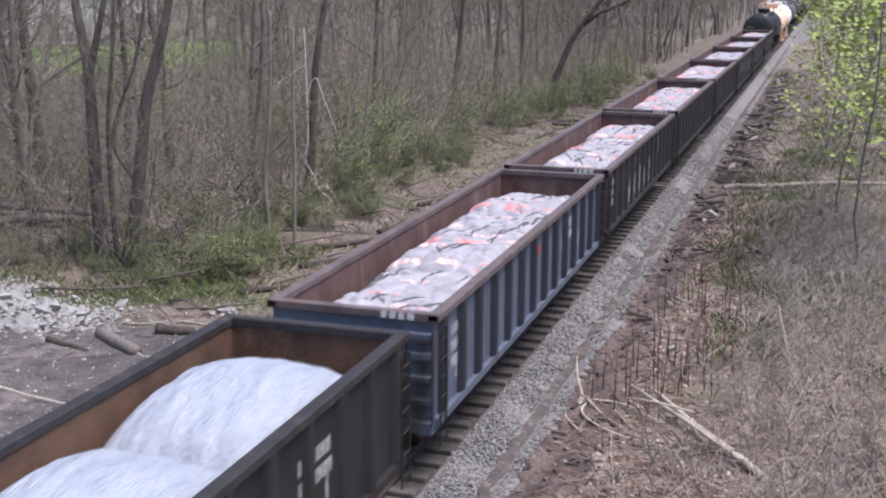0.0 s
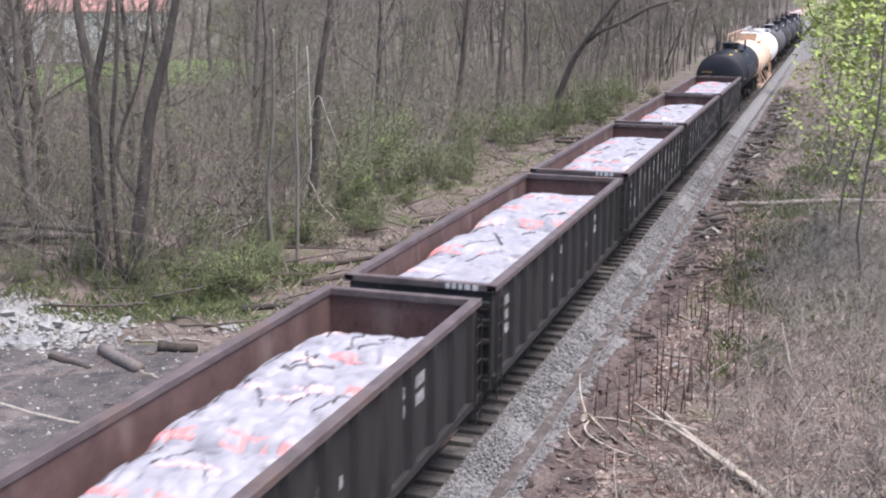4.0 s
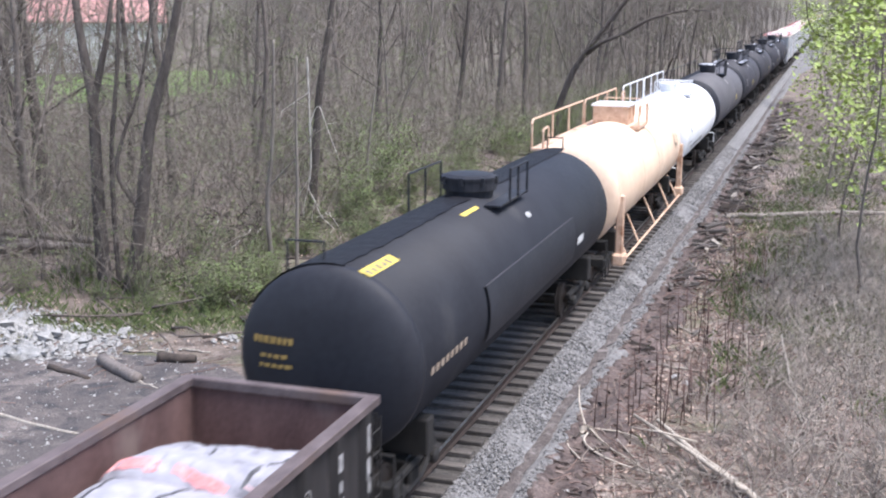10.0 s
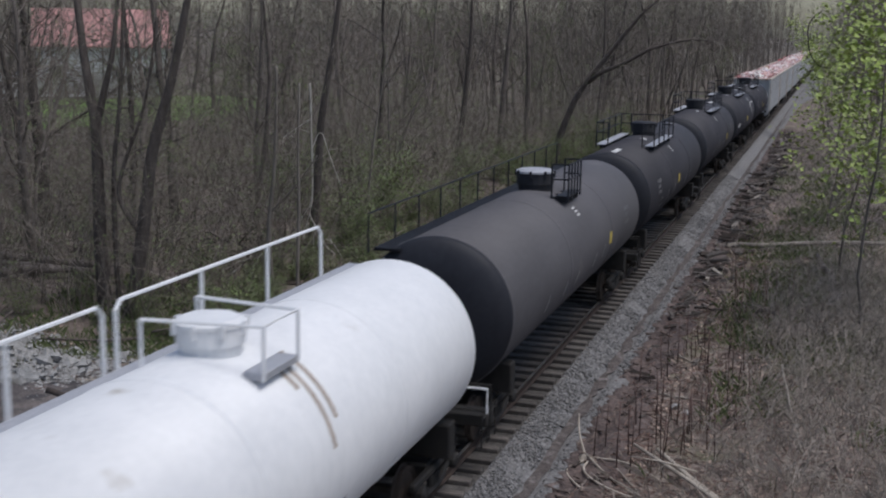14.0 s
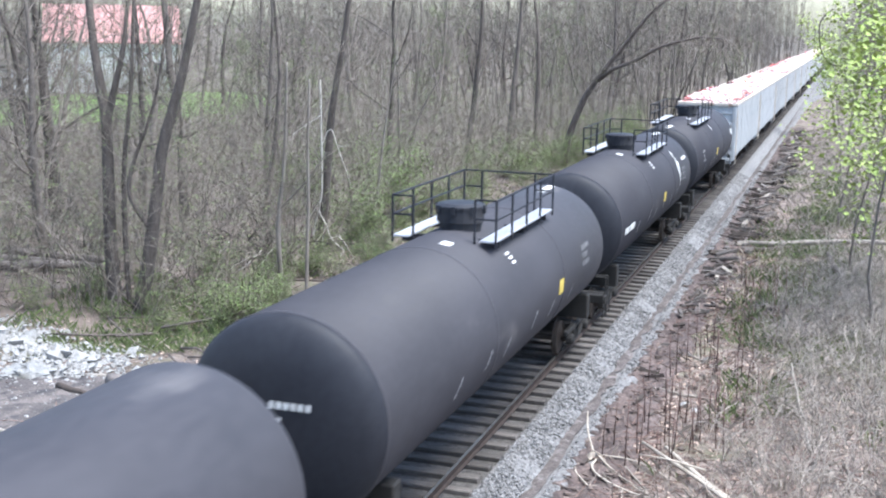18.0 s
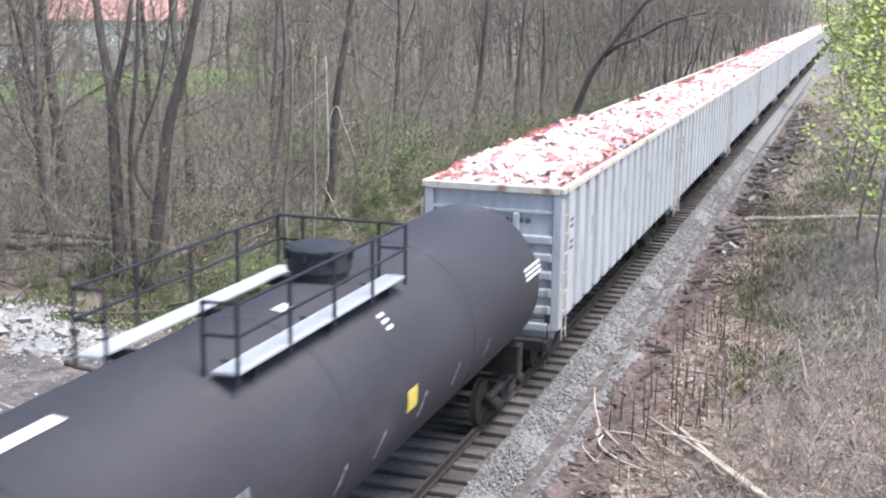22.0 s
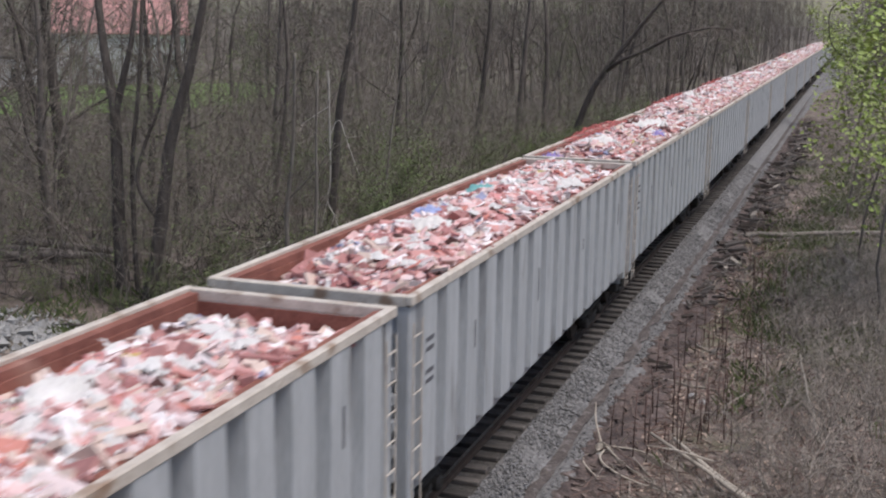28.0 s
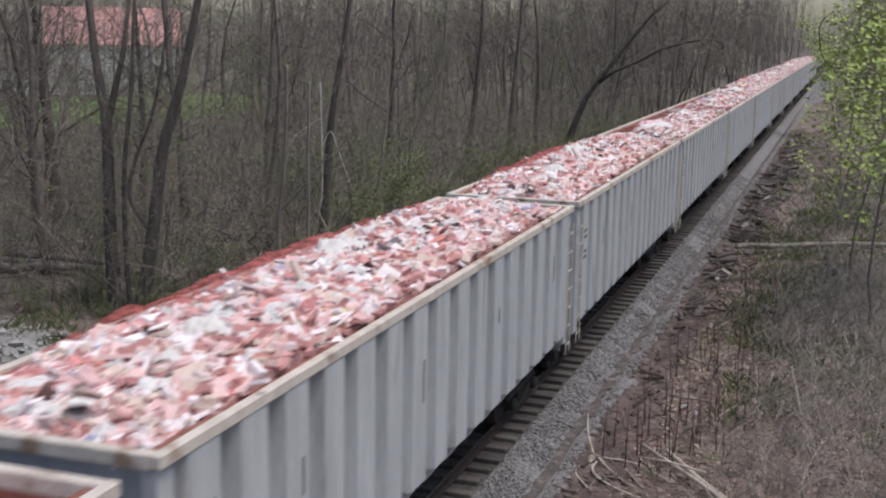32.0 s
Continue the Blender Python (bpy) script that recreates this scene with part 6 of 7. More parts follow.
def build_wood():
    rng = random.Random(21)
    big = []
    for k in range(6):
        gv = Grove(300 + k).tree(rng.uniform(12, 15), rng.uniform(0.17, 0.27), (rng.uniform(-0.10, 0.10), rng.uniform(-0.06, 0.06)), 0.2, 14, 2, 0.0 if k % 3 else 0.10, wobble=0.075, droop=0.05)
        big.append(gv.build("tree", "tall leafless grey-brown woodland tree", "tree", "trees of the wood", MIDBARK if k % 2 else BARK))
    mid = MID
    for k in range(6):
        gv = Grove(400 + k).tree(rng.uniform(8, 11), rng.uniform(0.06, 0.11), (rng.uniform(-0.12, 0.12), rng.uniform(-0.08, 0.08)), 0.12, 13, 2, 0.38 if k % 2 else 0.04, 0.32, size=0.055, sides=6, wobble=0.12, droop=0.03)
        mid.append(gv.build("tree", "slender young tree with few budding leaves", "tree", "young trees of the wood", PALEBARK if k == 3 else MIDBARK))
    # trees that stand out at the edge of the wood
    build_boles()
    pair = [(-26.5, 46.0, 0.34, (0.0, 0)), (-23.2, 48.0, 0.2, (0.02, 0.05)), (-24.5, 36.0, 0.2, (-0.03, 0)), (-17.0, 48.0, 0.16, (0.1, 0.0))]
    for i, (x, y, r, lean) in enumerate(pair):
        gv = Grove(500 + i).tree(13, r, lean, 0.28, 15, 2, 0.05, 0.4)
        stand(gv.build("tree", "thick leafless tree at the edge of the wood", "tree", "trees of the wood"), x, y)
    for i, (x, y, r) in enumerate(((-15.7, 62.0, 0.10), (-12.5, 50.0, 0.07))):
        gv = Grove(520 + i).tree(9, r, (rng.uniform(-0.03, 0.03), 0), 0.3, 10, 2, 0.03, 0.28, sides=6, wobble=0.03)
        stand(gv.build("tree", "thin pale-barked tree at the edge of the wood", "tree", "young trees of the wood", PALEBARK), x, y)
    for i, (x, y) in enumerate(((-15.6, 84.0), (-14.6, 88.0), (-17.5, 80.0), (-15.1, 120.0), (-13.0, 150.0), (-12.5, 105.0))):
        gv = Grove(540 + i).tree(15, 0.26, (rng.uniform(0.0, 0.14), 0), 0.3, 12, 2, 0.02, 0.35)
        stand(gv.build("tree", "tall dark leafless tree beside the track", "tree", "trees of the wood"), x, y)
    # the arching tree that leans over the track
    gv = Grove(560)
    trunk = [Vector(p) for p in ((-0.1, 0, -0.3), (0.2, 0, 1.9), (0.7, 0, 3.4), (1.25, 0, 4.75), (2.1, 0, 6.1), (3.4, 0.1, 7.8), (4.45, 0.1, 9.2), (5.4, 0.2, 10.4), (6.6, 0.2, 11.5))]
    arm = [Vector(p) for p in ((2.1, 0.0, 5.95), (3.1, -0.2, 6.7), (4.5, -0.4, 7.25), (6.15, -0.6, 8.2), (7.4, -0.6, 8.6), (8.8, -0.4, 8.9), (10.2, -0.3, 8.8))]
    gv.wood.tube(trunk, 0.27, 8, 0.08)
    gv.wood.tube(arm, 0.16, 7, 0.04)
    for line in (trunk[2:], arm[1:]):
        for i in range(1, len(line)):
            for _ in range(5):
                gv.twig(line[i], gv.aside((line[i] - line[i - 1]).normalized(), 25, 80), rng.uniform(1.2, 2.6), 0.022, 2, 0.06, 0.07)
    stand(gv.build("tree", "dark leaning tree with a long arching limb", "tree", "trees of the wood"), -10.47, 79.7)
    # the rest of the wood
    placed = []
    for n, sorts, gap in ((100, big, 3.2), (135, mid, 1.8)):
        k = tries = 0
        while k < n and tries < 20000:
            tries += 1
            y = 28 + 190 * rng.random() ** 1.7
            x = -10 - 58 * rng.random() ** 1.35 if rng.random() < 0.82 else rng.uniform(8, 40)
            if -15 < x < -7 and 52 < y < 79 or -20 < x < -7 and y < 51:
                continue
            if in_wood(x, y) and all((x - a) ** 2 + (y - b) ** 2 > gap * gap for a, b in placed):
                placed.append((x, y))
                src = rng.choice(sorts)
                if k < len(sorts):
                    stand(sorts[k], x, y, rng.uniform(0, 360), rng.uniform(0.85, 1.15))
                else:
                    plant(src, x, y, rng.uniform(0, 360), rng.uniform(0.8, 1.2))
                k += 1


def build_undergrowth():
    """Thin saplings, brush and briars under the trees: too many to count."""
    rng = random.Random(33)
    s, fallen, green = Shape(), Shape(), Shape()
    k = 0
    while k < 7600:
        y = 27 + 125 * rng.random() ** 1.5
        x = -9 - 46 * rng.random() ** 1.5 if rng.random() < 0.85 else rng.uniform(8.5, 26)
        if not in_wood(x + (1.5 if x < 0 else -1.5), y):
            continue
        k += 1
        z = ground_height(x, y)
        h = rng.uniform(0.4, 1.9) if rng.random() < 0.8 else rng.uniform(2.0, 4.8)
        a, b = rng.gauss(0, 0.34), rng.gauss(0, 0.34)
        r = 0.005 + 0.0035 * h
        mid = (x + a * h * 0.5 + rng.gauss(0, 0.05), y + b * h * 0.5, z + h * 0.55)
        s.tube([(x, y, z - 0.05), mid, (x + a * h, y + b * h, z + h)], r, 3, r * 0.4, cap=False)
        for _ in range(rng.randint(3, 6)):
            t = rng.uniform(0.25, 0.95)
            p = (x + a * h * t, y + b * h * t, z + h * t)
            q = rng.uniform(0, 6.3)
            ln = h * rng.uniform(0.12, 0.32)
            e = (p[0] + ln * math.cos(q), p[1] + ln * math.sin(q), p[2] + ln * rng.uniform(0.2, 1.0))
            s.tube([p, e], r * 0.55, 3, r * 0.25, cap=False)
            if rng.random() < 0.10:
                for _ in range(3):
                    u = rng.uniform(0.03, 0.07)
                    c = [e[i] + rng.gauss(0, 0.06) for i in range(3)]
                    green.add([(c[0] - u, c[1], c[2]), (c[0], c[1] + u, c[2] + u * 0.3), (c[0] + u, c[1], c[2] - u * 0.2), (c[0], c[1] - u, c[2])], [(0, 1, 2, 3)])
    k = 0
    while k < 3600:
        y = 29 + 75 * rng.random() ** 1.4
        x = -10 - 34 * rng.random() ** 1.3
        if not in_wood(x, y):
            continue
        k += 1
        z, h = ground_height(x, y), rng.uniform(2.0, 7.5)
        p, d = Vector((x, y, z)), Vector((rng.gauss(0, 0.25), rng.gauss(0, 0.25), 1))
        line = [p]
        for _ in range(4):
            d = (d + Vector((rng.gauss(0, 0.36), rng.gauss(0, 0.36), 0))).normalized()
            line.append(line[-1] + d * h / 4)
        s.tube(line, 0.016, 3, 0.006, cap=False)
        for _ in range(9):
            i = rng.randint(1, 3)
            a = line[i].lerp(line[i + 1], rng.random())
            e = a + Vector((rng.gauss(0, 0.55), rng.gauss(0, 0.55), rng.gauss(0.1, 0.3)))
            m = a.lerp(e, 0.5) + Vector((0, 0, 0.08))
            s.tube([a, m, e], 0.007, 3, 0.004, cap=False)
            if rng.random() < 0.3:
                for _ in range(3):
                    u = rng.uniform(0.02, 0.05)
                    c = [e[i] + rng.gauss(0, 0.10) for i in range(3)]
                    green.add([(c[0] - u, c[1], c[2]), (c[0], c[1] + u, c[2] + u * 0.3), (c[0] + u, c[1], c[2] - u * 0.2), (c[0], c[1] - u, c[2])], [(0, 1, 2, 3)])
    thing("undergrowth", "dense bare grey-brown saplings and brush under the trees", "undergrowth", kind="stuff", data=s.mesh("undergrowth", TWIG))
    thing("undergrowth_leaves", "scattered first green leaves on the brush", "leaves", kind="stuff", data=green.mesh("undergrowth_leaves", LEAF))
    for _ in range(420):
        y = 28 + 85 * rng.random() ** 1.3
        x = -7.4 - 30 * rng.random() ** 1.2
        ln, q = rng.uniform(0.6, 3.6), rng.uniform(-1.57, 1.57)
        r = rng.uniform(0.012, 0.05)
        pts = []
        for t in (0, 0.5, 1):
            px, py = x + ln * t * math.cos(q), y + ln * t * math.sin(q) + rng.gauss(0, 0.08)
            pts.append((px, py, ground_height(px, py) + r + rng.uniform(0, 0.25 + 0.3 * (ln > 2))))
        fallen.tube(pts, r, 5, r * 0.5)
    thing("fallen_branches", "dead fallen branches on the forest floor", "branches", kind="stuff", data=fallen.mesh("fallen_branches", BARK, True))


def shrub(seed, height, width, leafy, size, leaf, stems=14, depth=2):
    gv = Grove(seed)
    for _ in range(stems):
        q = gv.rng.uniform(0, 6.3)
        d = Vector((math.cos(q) * width / height * gv.rng.uniform(0.2, 0.8), math.sin(q) * width / height * gv.rng.uniform(0.2, 0.8), 1))
        p = Vector((0.25 * width * gv.rng.gauss(0, 0.5), 0.25 * width * gv.rng.gauss(0, 0.5), -0.05))
        line = gv.bend(p, d, height * gv.rng.uniform(0.6, 1.1), 4, 0.18, 0.0)
        gv.wood.tube(line, 0.012, 4, 0.004, cap=False)
        for i in range(1, 5):
            for _ in range(2):
                gv.twig(line[i], gv.aside((line[i] - line[i - 1]).normalized(), 25, 75), height * gv.rng.uniform(0.2, 0.4), 0.005, depth - 1, leafy, size)
    return gv


def build_shrubs():
    rng = random.Random(9)
    kinds = [shrub(600 + k, 0.8 + 0.3 * k, 1.3, 0.22, 0.05, LEAF).build("shrub", "low bush with fresh green leaves", "shrub", "green shrubs", TWIG, (GRASS, LEAF, LEAF)[k % 3]) for k in range(3)]
    tall = [shrub(620 + k, 2.8, 2.2, 0.5, 0.07, LEAF, 16).build("shrub", "tall open bush with small green leaves", "shrub", "green shrubs", TWIG, LEAF) for k in range(2)]
    spots = [(-14.0, 31.6, 0), (-12.7, 32.5, 2), (-10.2, 31.6, 0), (-11.4, 31.0, 1), (-9.3, 33.0, 1), (-15.7, 33.0, 1), (-9.8, 54.0, 0), (-13.0, 45.0, 1), (-11.3, 33.9, 2), (-16.6, 34.4, 0), (-12.2, 35.4, 1)]
    used = set()
    for x, y, k in spots:
        src = kinds[k]
        ob = src if k not in used else copy_thing(src, Matrix.Identity(4))
        used.add(k)
        stand(ob, x, y, rng.uniform(0, 360), rng.uniform(0.55, 0.95))
    for i in range(84):
        y = 31 + 78 * rng.random() ** 1.2
        x = -8.6 + 2.4 * smooth(60, 110, y) - abs(rng.gauss(0, 4.5)) - 0.6
        plant(rng.choice(kinds), x, y, rng.uniform(0, 360), rng.uniform(0.6, 1.2))
    first = set()
    for x, y, k in [(-11.0, 45.6, 0), (-12.6, 53.0, 1), (-10.4, 76.0, 0), (-11.5, 72.0, 1), (-12.4, 66.0, 0), (-14.5, 57.0, 1), (-9.8, 90.0, 0), (-9.5, 100.0, 1), (-10.8, 84.0, 1), (10.8, 58.0, 0), (11.5, 70.0, 1), (-17, 52, 0), (-19, 64, 1)]:
        ob = tall[k] if k not in first else copy_thing(tall[k], Matrix.Identity(4))
        first.add(k)
        stand(ob, x, y, rng.uniform(0, 360), rng.uniform(0.8, 1.25))


def build_bare_bushes():
    """Pale leafless bushes that crowd the bank beside the bridge."""
    rng = random.Random(83)
    kinds = []
    for k in range(4):
        gv = Grove(640 + k)
        for _ in range(9):
            q = gv.rng.uniform(0, 6.3)
            d = Vector((math.cos(q) * gv.rng.uniform(0.2, 0.8), math.sin(q) * gv.rng.uniform(0.2, 0.8), 1))
            line = gv.bend(Vector((0.15 * gv.rng.gauss(0, 1), 0.15 * gv.rng.gauss(0, 1), -0.05)), d, gv.rng.uniform(0.9, 1.9), 5, 0.22, -0.05)
            gv.wood.tube(line, 0.011, 5, 0.004, cap=False)
            for i in range(2, 6):
                for _ in range(2):
                    gv.twig(line[i], gv.aside((line[i] - line[i - 1]).normalized(), 25, 75), gv.rng.uniform(0.25, 0.6), 0.005, 1, 0.0, 0.05)
        t = thing("bare_bush", "pale leafless tangled bush on the bank", "bush", "bare bushes on the bank")
        part("stem_clump", gv.wood, PALETWIG, t)["kind"] = "stuff"
        part("twig_crown", gv.twigs, PALETWIG, t)["kind"] = "stuff"
        kinds.append(t)
    for i in range(34):
        x, y = 6.0 + 4.2 * rng.random() ** 0.8, 19 + 24 * rng.random() ** 1.1
        ob = kinds[i] if i < 4 else copy_thing(kinds[i % 4], Matrix.Identity(4))
        stand(ob, x, y, rng.uniform(0, 360), rng.uniform(0.7, 1.2))


def build_leafy_trees():
    """Trees in young yellow-green leaf beside the bridge."""
    for i, (x, y, h, seed, lean) in enumerate(((8.5, 35.0, 9.5, 700, (0.01, 0.02)), (8.0, 44.0, 9.5, 701, (-0.02, 0)), (7.5, 56.0, 9.8, 702, (-0.05, 0)), (7.4, 78.0, 9, 703, (-0.1, 0)), (6.6, 112.0, 10, 704, (-0.14, 0)), (10.0, 39.0, 9, 705, (0, 0)), (6.8, 150.0, 10, 706, (-0.14, 0)))):
        gv = Grove(seed).tree(h, 0.06, lean, 0.30, 16, 2, 0.14, 0.36, 0.17, 6, 0.11, 0.0)
        stand(gv.build("leafy_tree", "small tree in bright yellow-green spring leaf", "tree", "leafy trees by the track", PALEBARK, BRIGHTLEAF), x, y)
    gv = Grove(709)
    gv.wood.tube(softened(((0.5, 0, 2.6), (-0.1, 0, 2.1), (0.05, 0, 0.9), (0.25, 0, 0.5), (0.5, 0, 0.2), (1.0, 0, 0.15))), 0.035, 6, 0.015)
    limb = gv.build("dead_limb", "dark bare limb hanging over the far track", "branch", bark=DARKWOOD)
    limb.matrix_basis = pose(6.1, 56.0, 6.85)


def build_bank():
    """The near bank: dry grass, brambles, reddish stalks, leaves, twigs and dead wood."""
    rng = random.Random(14)
    straw, grass, canes, leaves, twigs = Shape(), Shape(), Shape(), Shape(), Shape()

    def blade(shape, x, y, h, w, lean):
        z = ground_height(x, y)
        q = rng.uniform(0, 6.3)
        dx, dy = math.cos(q), math.sin(q)
        lx, ly = rng.gauss(0, lean), rng.gauss(0, lean)
        shape.add([(x - dx * w, y - dy * w, z - 0.02), (x + dx * w, y + dy * w, z - 0.02), (x + lx * h * 0.4 + dx * w * 0.7, y + ly * h * 0.4 + dy * w * 0.7, z + h * 0.6), (x + lx * h, y + ly * h, z + h * 0.95)], [(0, 1, 2), (0, 2, 3)])

    for _ in range(15000):
        x, y = rng.uniform(-13.5, -3.2), 29 + 86 * rng.random() ** 1.3
        m = hills(x, y, 23, 1.8)
        if m > -0.12:
            green = rng.random() < (0.62 if m > 0.12 and x < -5 else 0.25)
            blade(grass if green else straw, x, y, rng.uniform(0.08, 0.34), 0.006, 0.7)
    for _ in range(10000):
        x, y = rng.uniform(3.2, 11.5), 17 + 90 * rng.random() ** 1.6
        m = hills(x, y, 11, 2.2)
        if m < -0.12 or rng.random() > smooth(3.0, 5.5, x) * 0.9 + 0.1:
            continue
        blade(straw, x, y, rng.uniform(0.10, 0.42), 0.006, 0.6)
    for _ in range(26000):
        if rng.random() < 0.80:
            x, y = (rng.uniform(4.2, 10.5), 34 + 85 * rng.random() ** 1.3) if rng.random() < 0.5 else (rng.gauss(7.0, 1.3), rng.gauss(55, 11))
            if rng.random() < 0.25:
                x, y = rng.uniform(5.0, 10.0), rng.uniform(25, 44)
            ok = hills(x, y, 17, 3.0) > -0.05
        else:
            x, y = rng.uniform(-17, -8.2), 28.4 + 8.5 * rng.random()
            ok = hills(x, y, 19, 2.0) > -0.15 and y > 28 + 0.25 * (x + 14)
        if ok:
            blade(grass, x, y, rng.uniform(0.12, 0.4), 0.008, 0.5)
    for _ in range(7000):
        x, y = rng.gauss(7.2, 1.2), rng.gauss(45, 7)
        if hills(x, y, 29, 1.6) > 0.0 and x > 4.2:
            blade(grass, x, y, rng.uniform(0.10, 0.3), 0.008, 0.6)
    for _ in range(4200):
        x, y = 3.6 + 9.0 * rng.random() ** 0.8, 16 + 95 * rng.random() ** 1.6
        if rng.random() > smooth(3.2, 7.0, x) * 0.9 + 0.08:
            continue
        z = ground_height(x, y)
        h, q = rng.uniform(0.3, 1.3), rng.uniform(0, 6.3)
        ln = rng.uniform(0.4, 1.9)
        r = rng.uniform(0.004, 0.012)
        pts = [(x + ln * t * math.cos(q) + rng.gauss(0, 0.04), y + ln * t * math.sin(q) + rng.gauss(0, 0.04), z + h * (1 - (1.55 * t - 0.75) ** 2 * 1.1) * 0.95 - 0.1) for t in (0, 0.25, 0.5, 0.75, 1)]
        canes.tube(pts, r, 3, r * 0.5, cap=False)
        for _ in range(2):
            p = pts[rng.randint(1, 3)]
            canes.tube([p, (p[0] + rng.gauss(0, 0.16), p[1] + rng.gauss(0, 0.16), p[2] + rng.uniform(-0.05, 0.3))], r * 0.6, 3, r * 0.3, cap=False)
    for _ in range(900):
        x, y = 5.8 + 5.2 * rng.random() ** 0.7, 16.5 + 30 * rng.random() ** 1.2
        z, h = ground_height(x, y), rng.uniform(0.8, 2.2)
        d = Vector((rng.gauss(0, 0.3), rng.gauss(0, 0.3), 1))
        line = [Vector((x, y, z - 0.05))]
        for _ in range(4):
            line.append(line[-1] + d.normalized() * h / 4)
            d += Vector((rng.gauss(0, 0.25), rng.gauss(0, 0.25), -0.12))
        canes.tube(line, 0.008, 3, 0.004, cap=False)
        for _ in range(4):
            p = line[rng.randint(1, 4)]
            canes.tube([p, p + Vector((rng.gauss(0, 0.25), rng.gauss(0, 0.25), rng.uniform(0.0, 0.35)))], 0.005, 3, 0.003, cap=False)
    for _ in range(15000):
        if rng.random() < 0.7:
            x, y = 2.9 + 7.5 * rng.random(), 17 + 45 * rng.random() ** 1.3
        else:
            x, y = rng.uniform(-18, -4.0), 27.5 + 40 * rng.random()
        u = rng.uniform(0.03, 0.075)
        m = pose(x, y, ground_height(x, y) + 0.025, rng.gauss(0, 25), rng.gauss(0, 25), rng.uniform(0, 360))
        leaves.add([tuple(m @ Vector(p)) for p in ((-u, 0, 0), (0, -u * 0.6, 0.012), (u, 0, 0), (0, u * 0.6, 0.012))], [(0, 1, 2), (0, 2, 3)])
    for _ in range(3400):
        if rng.random() < 0.75:
            x, y = 2.8 + 6.5 * rng.random() ** 1.1, 17 + 40 * rng.random() ** 1.3
        else:
            x, y = rng.uniform(-14, -3.5), 20 + 60 * rng.random()
        ln, q, r = rng.uniform(0.15, 1.1), rng.uniform(0, 6.3), rng.uniform(0.005, 0.016)
        a = (x, y, ground_height(x, y) + r + 0.01)
        bx, by = x + ln * math.cos(q), y + ln * math.sin(q)
        twigs.tube([a, ((x + bx) / 2 + rng.gauss(0, 0.04), (y + by) / 2, ground_height((x + bx) / 2, (y + by) / 2) + r + rng.uniform(0.0, 0.12)), (bx, by, ground_height(bx, by) + r + rng.uniform(0, 0.15))], r, 4, r * 0.6)
    thing("dry_grass", "thin bleached dry grass on the bank", "dry grass", kind="stuff", data=straw.mesh("dry_grass", STRAW))
    thing("new_grass", "patches of fresh green grass", "grass", kind="stuff", data=grass.mesh("new_grass", GRASS))
    thing("brambles", "tangle of bare arching brambles on the bank", "brambles", kind="stuff", data=canes.mesh("brambles", PALETWIG))
    thing("fallen_leaves", "fallen brown leaves on the soil", "leaves", kind="stuff", data=leaves.mesh("fallen_leaves", DEADLEAF))
    thing("loose_twigs", "short dead twigs strewn on the soil", "twigs", kind="stuff", data=twigs.mesh("loose_twigs", STEM))


def build_stalks():
    """Dead reddish stalks that stand on the bank."""
    rng = random.Random(18)
    spots = [(3.1, 24.1, 1.2), (3.25, 24.6, 1.0), (3.7, 23.4, 1.5), (3.1, 30.2, 0.9), (4.5, 26.8, 1.5), (4.3, 26.9, 1.0), (5.2, 39.0, 0.9)]
    for _ in range(84):
        y = 23 + 20 * rng.random()
        spots.append((3.0 + 0.06 * (y - 20) + 2.6 * rng.random() ** 1.4, y, rng.uniform(0.6, 1.5)))
    for x, y, h in spots:
        z = ground_height(x, y)
        a = rng.gauss(0, 0.05)
        s = Shape().tube([(0, 0, -0.05), (a * 0.5 + rng.gauss(0, 0.015), 0, h * 0.5), (a, rng.gauss(0, 0.04), h)], 0.016, 5, 0.009)
        stalk = thing("dead_stalk", "upright dry reddish-brown weed stalk", "weed stalk", "dead stalks on the bank", data=s.mesh("dead_stalk", STALK, True))
        stalk.matrix_basis = pose(x, y, z)


def lying(name, label, category, ends, r0, r1, material, lift=0.0, group="", sag=0.05, sides=8, seed=1):
    """A dead branch or log that lies on the ground between two points."""
    (x0, y0), (x1, y1) = ends
    rng = random.Random(seed)
    base = Vector((x0, y0, ground_height(x0, y0)))
    pts = []
    for i in range(7):
        t = i / 6
        x, y = x0 + (x1 - x0) * t, y0 + (y1 - y0) * t
        r = r0 + (r1 - r0) * t
        wob = 0.0 if i in (0, 6) else sag
        pts.append(Vector((x + rng.gauss(0, wob), y + rng.gauss(0, wob), ground_height(x, y) + r * 0.85 + lift * t)) - base)
    ob = thing(name, label, category, group, data=Shape().tube(pts, r0, sides, r1).mesh(name, material, True))
    ob.matrix_basis = Matrix.Translation(base)
    return ob


PALEWOOD = surface("dry tan dead wood", (0.32, 0.275, 0.225), (0.55, 0.49, 0.42), 4, 0.9, 0.4)
GREYLOG = surface("grey weathered log", (0.10, 0.085, 0.078), (0.24, 0.21, 0.195), 4, 0.9, 0.6, stretch=(3, 3, 0.6))


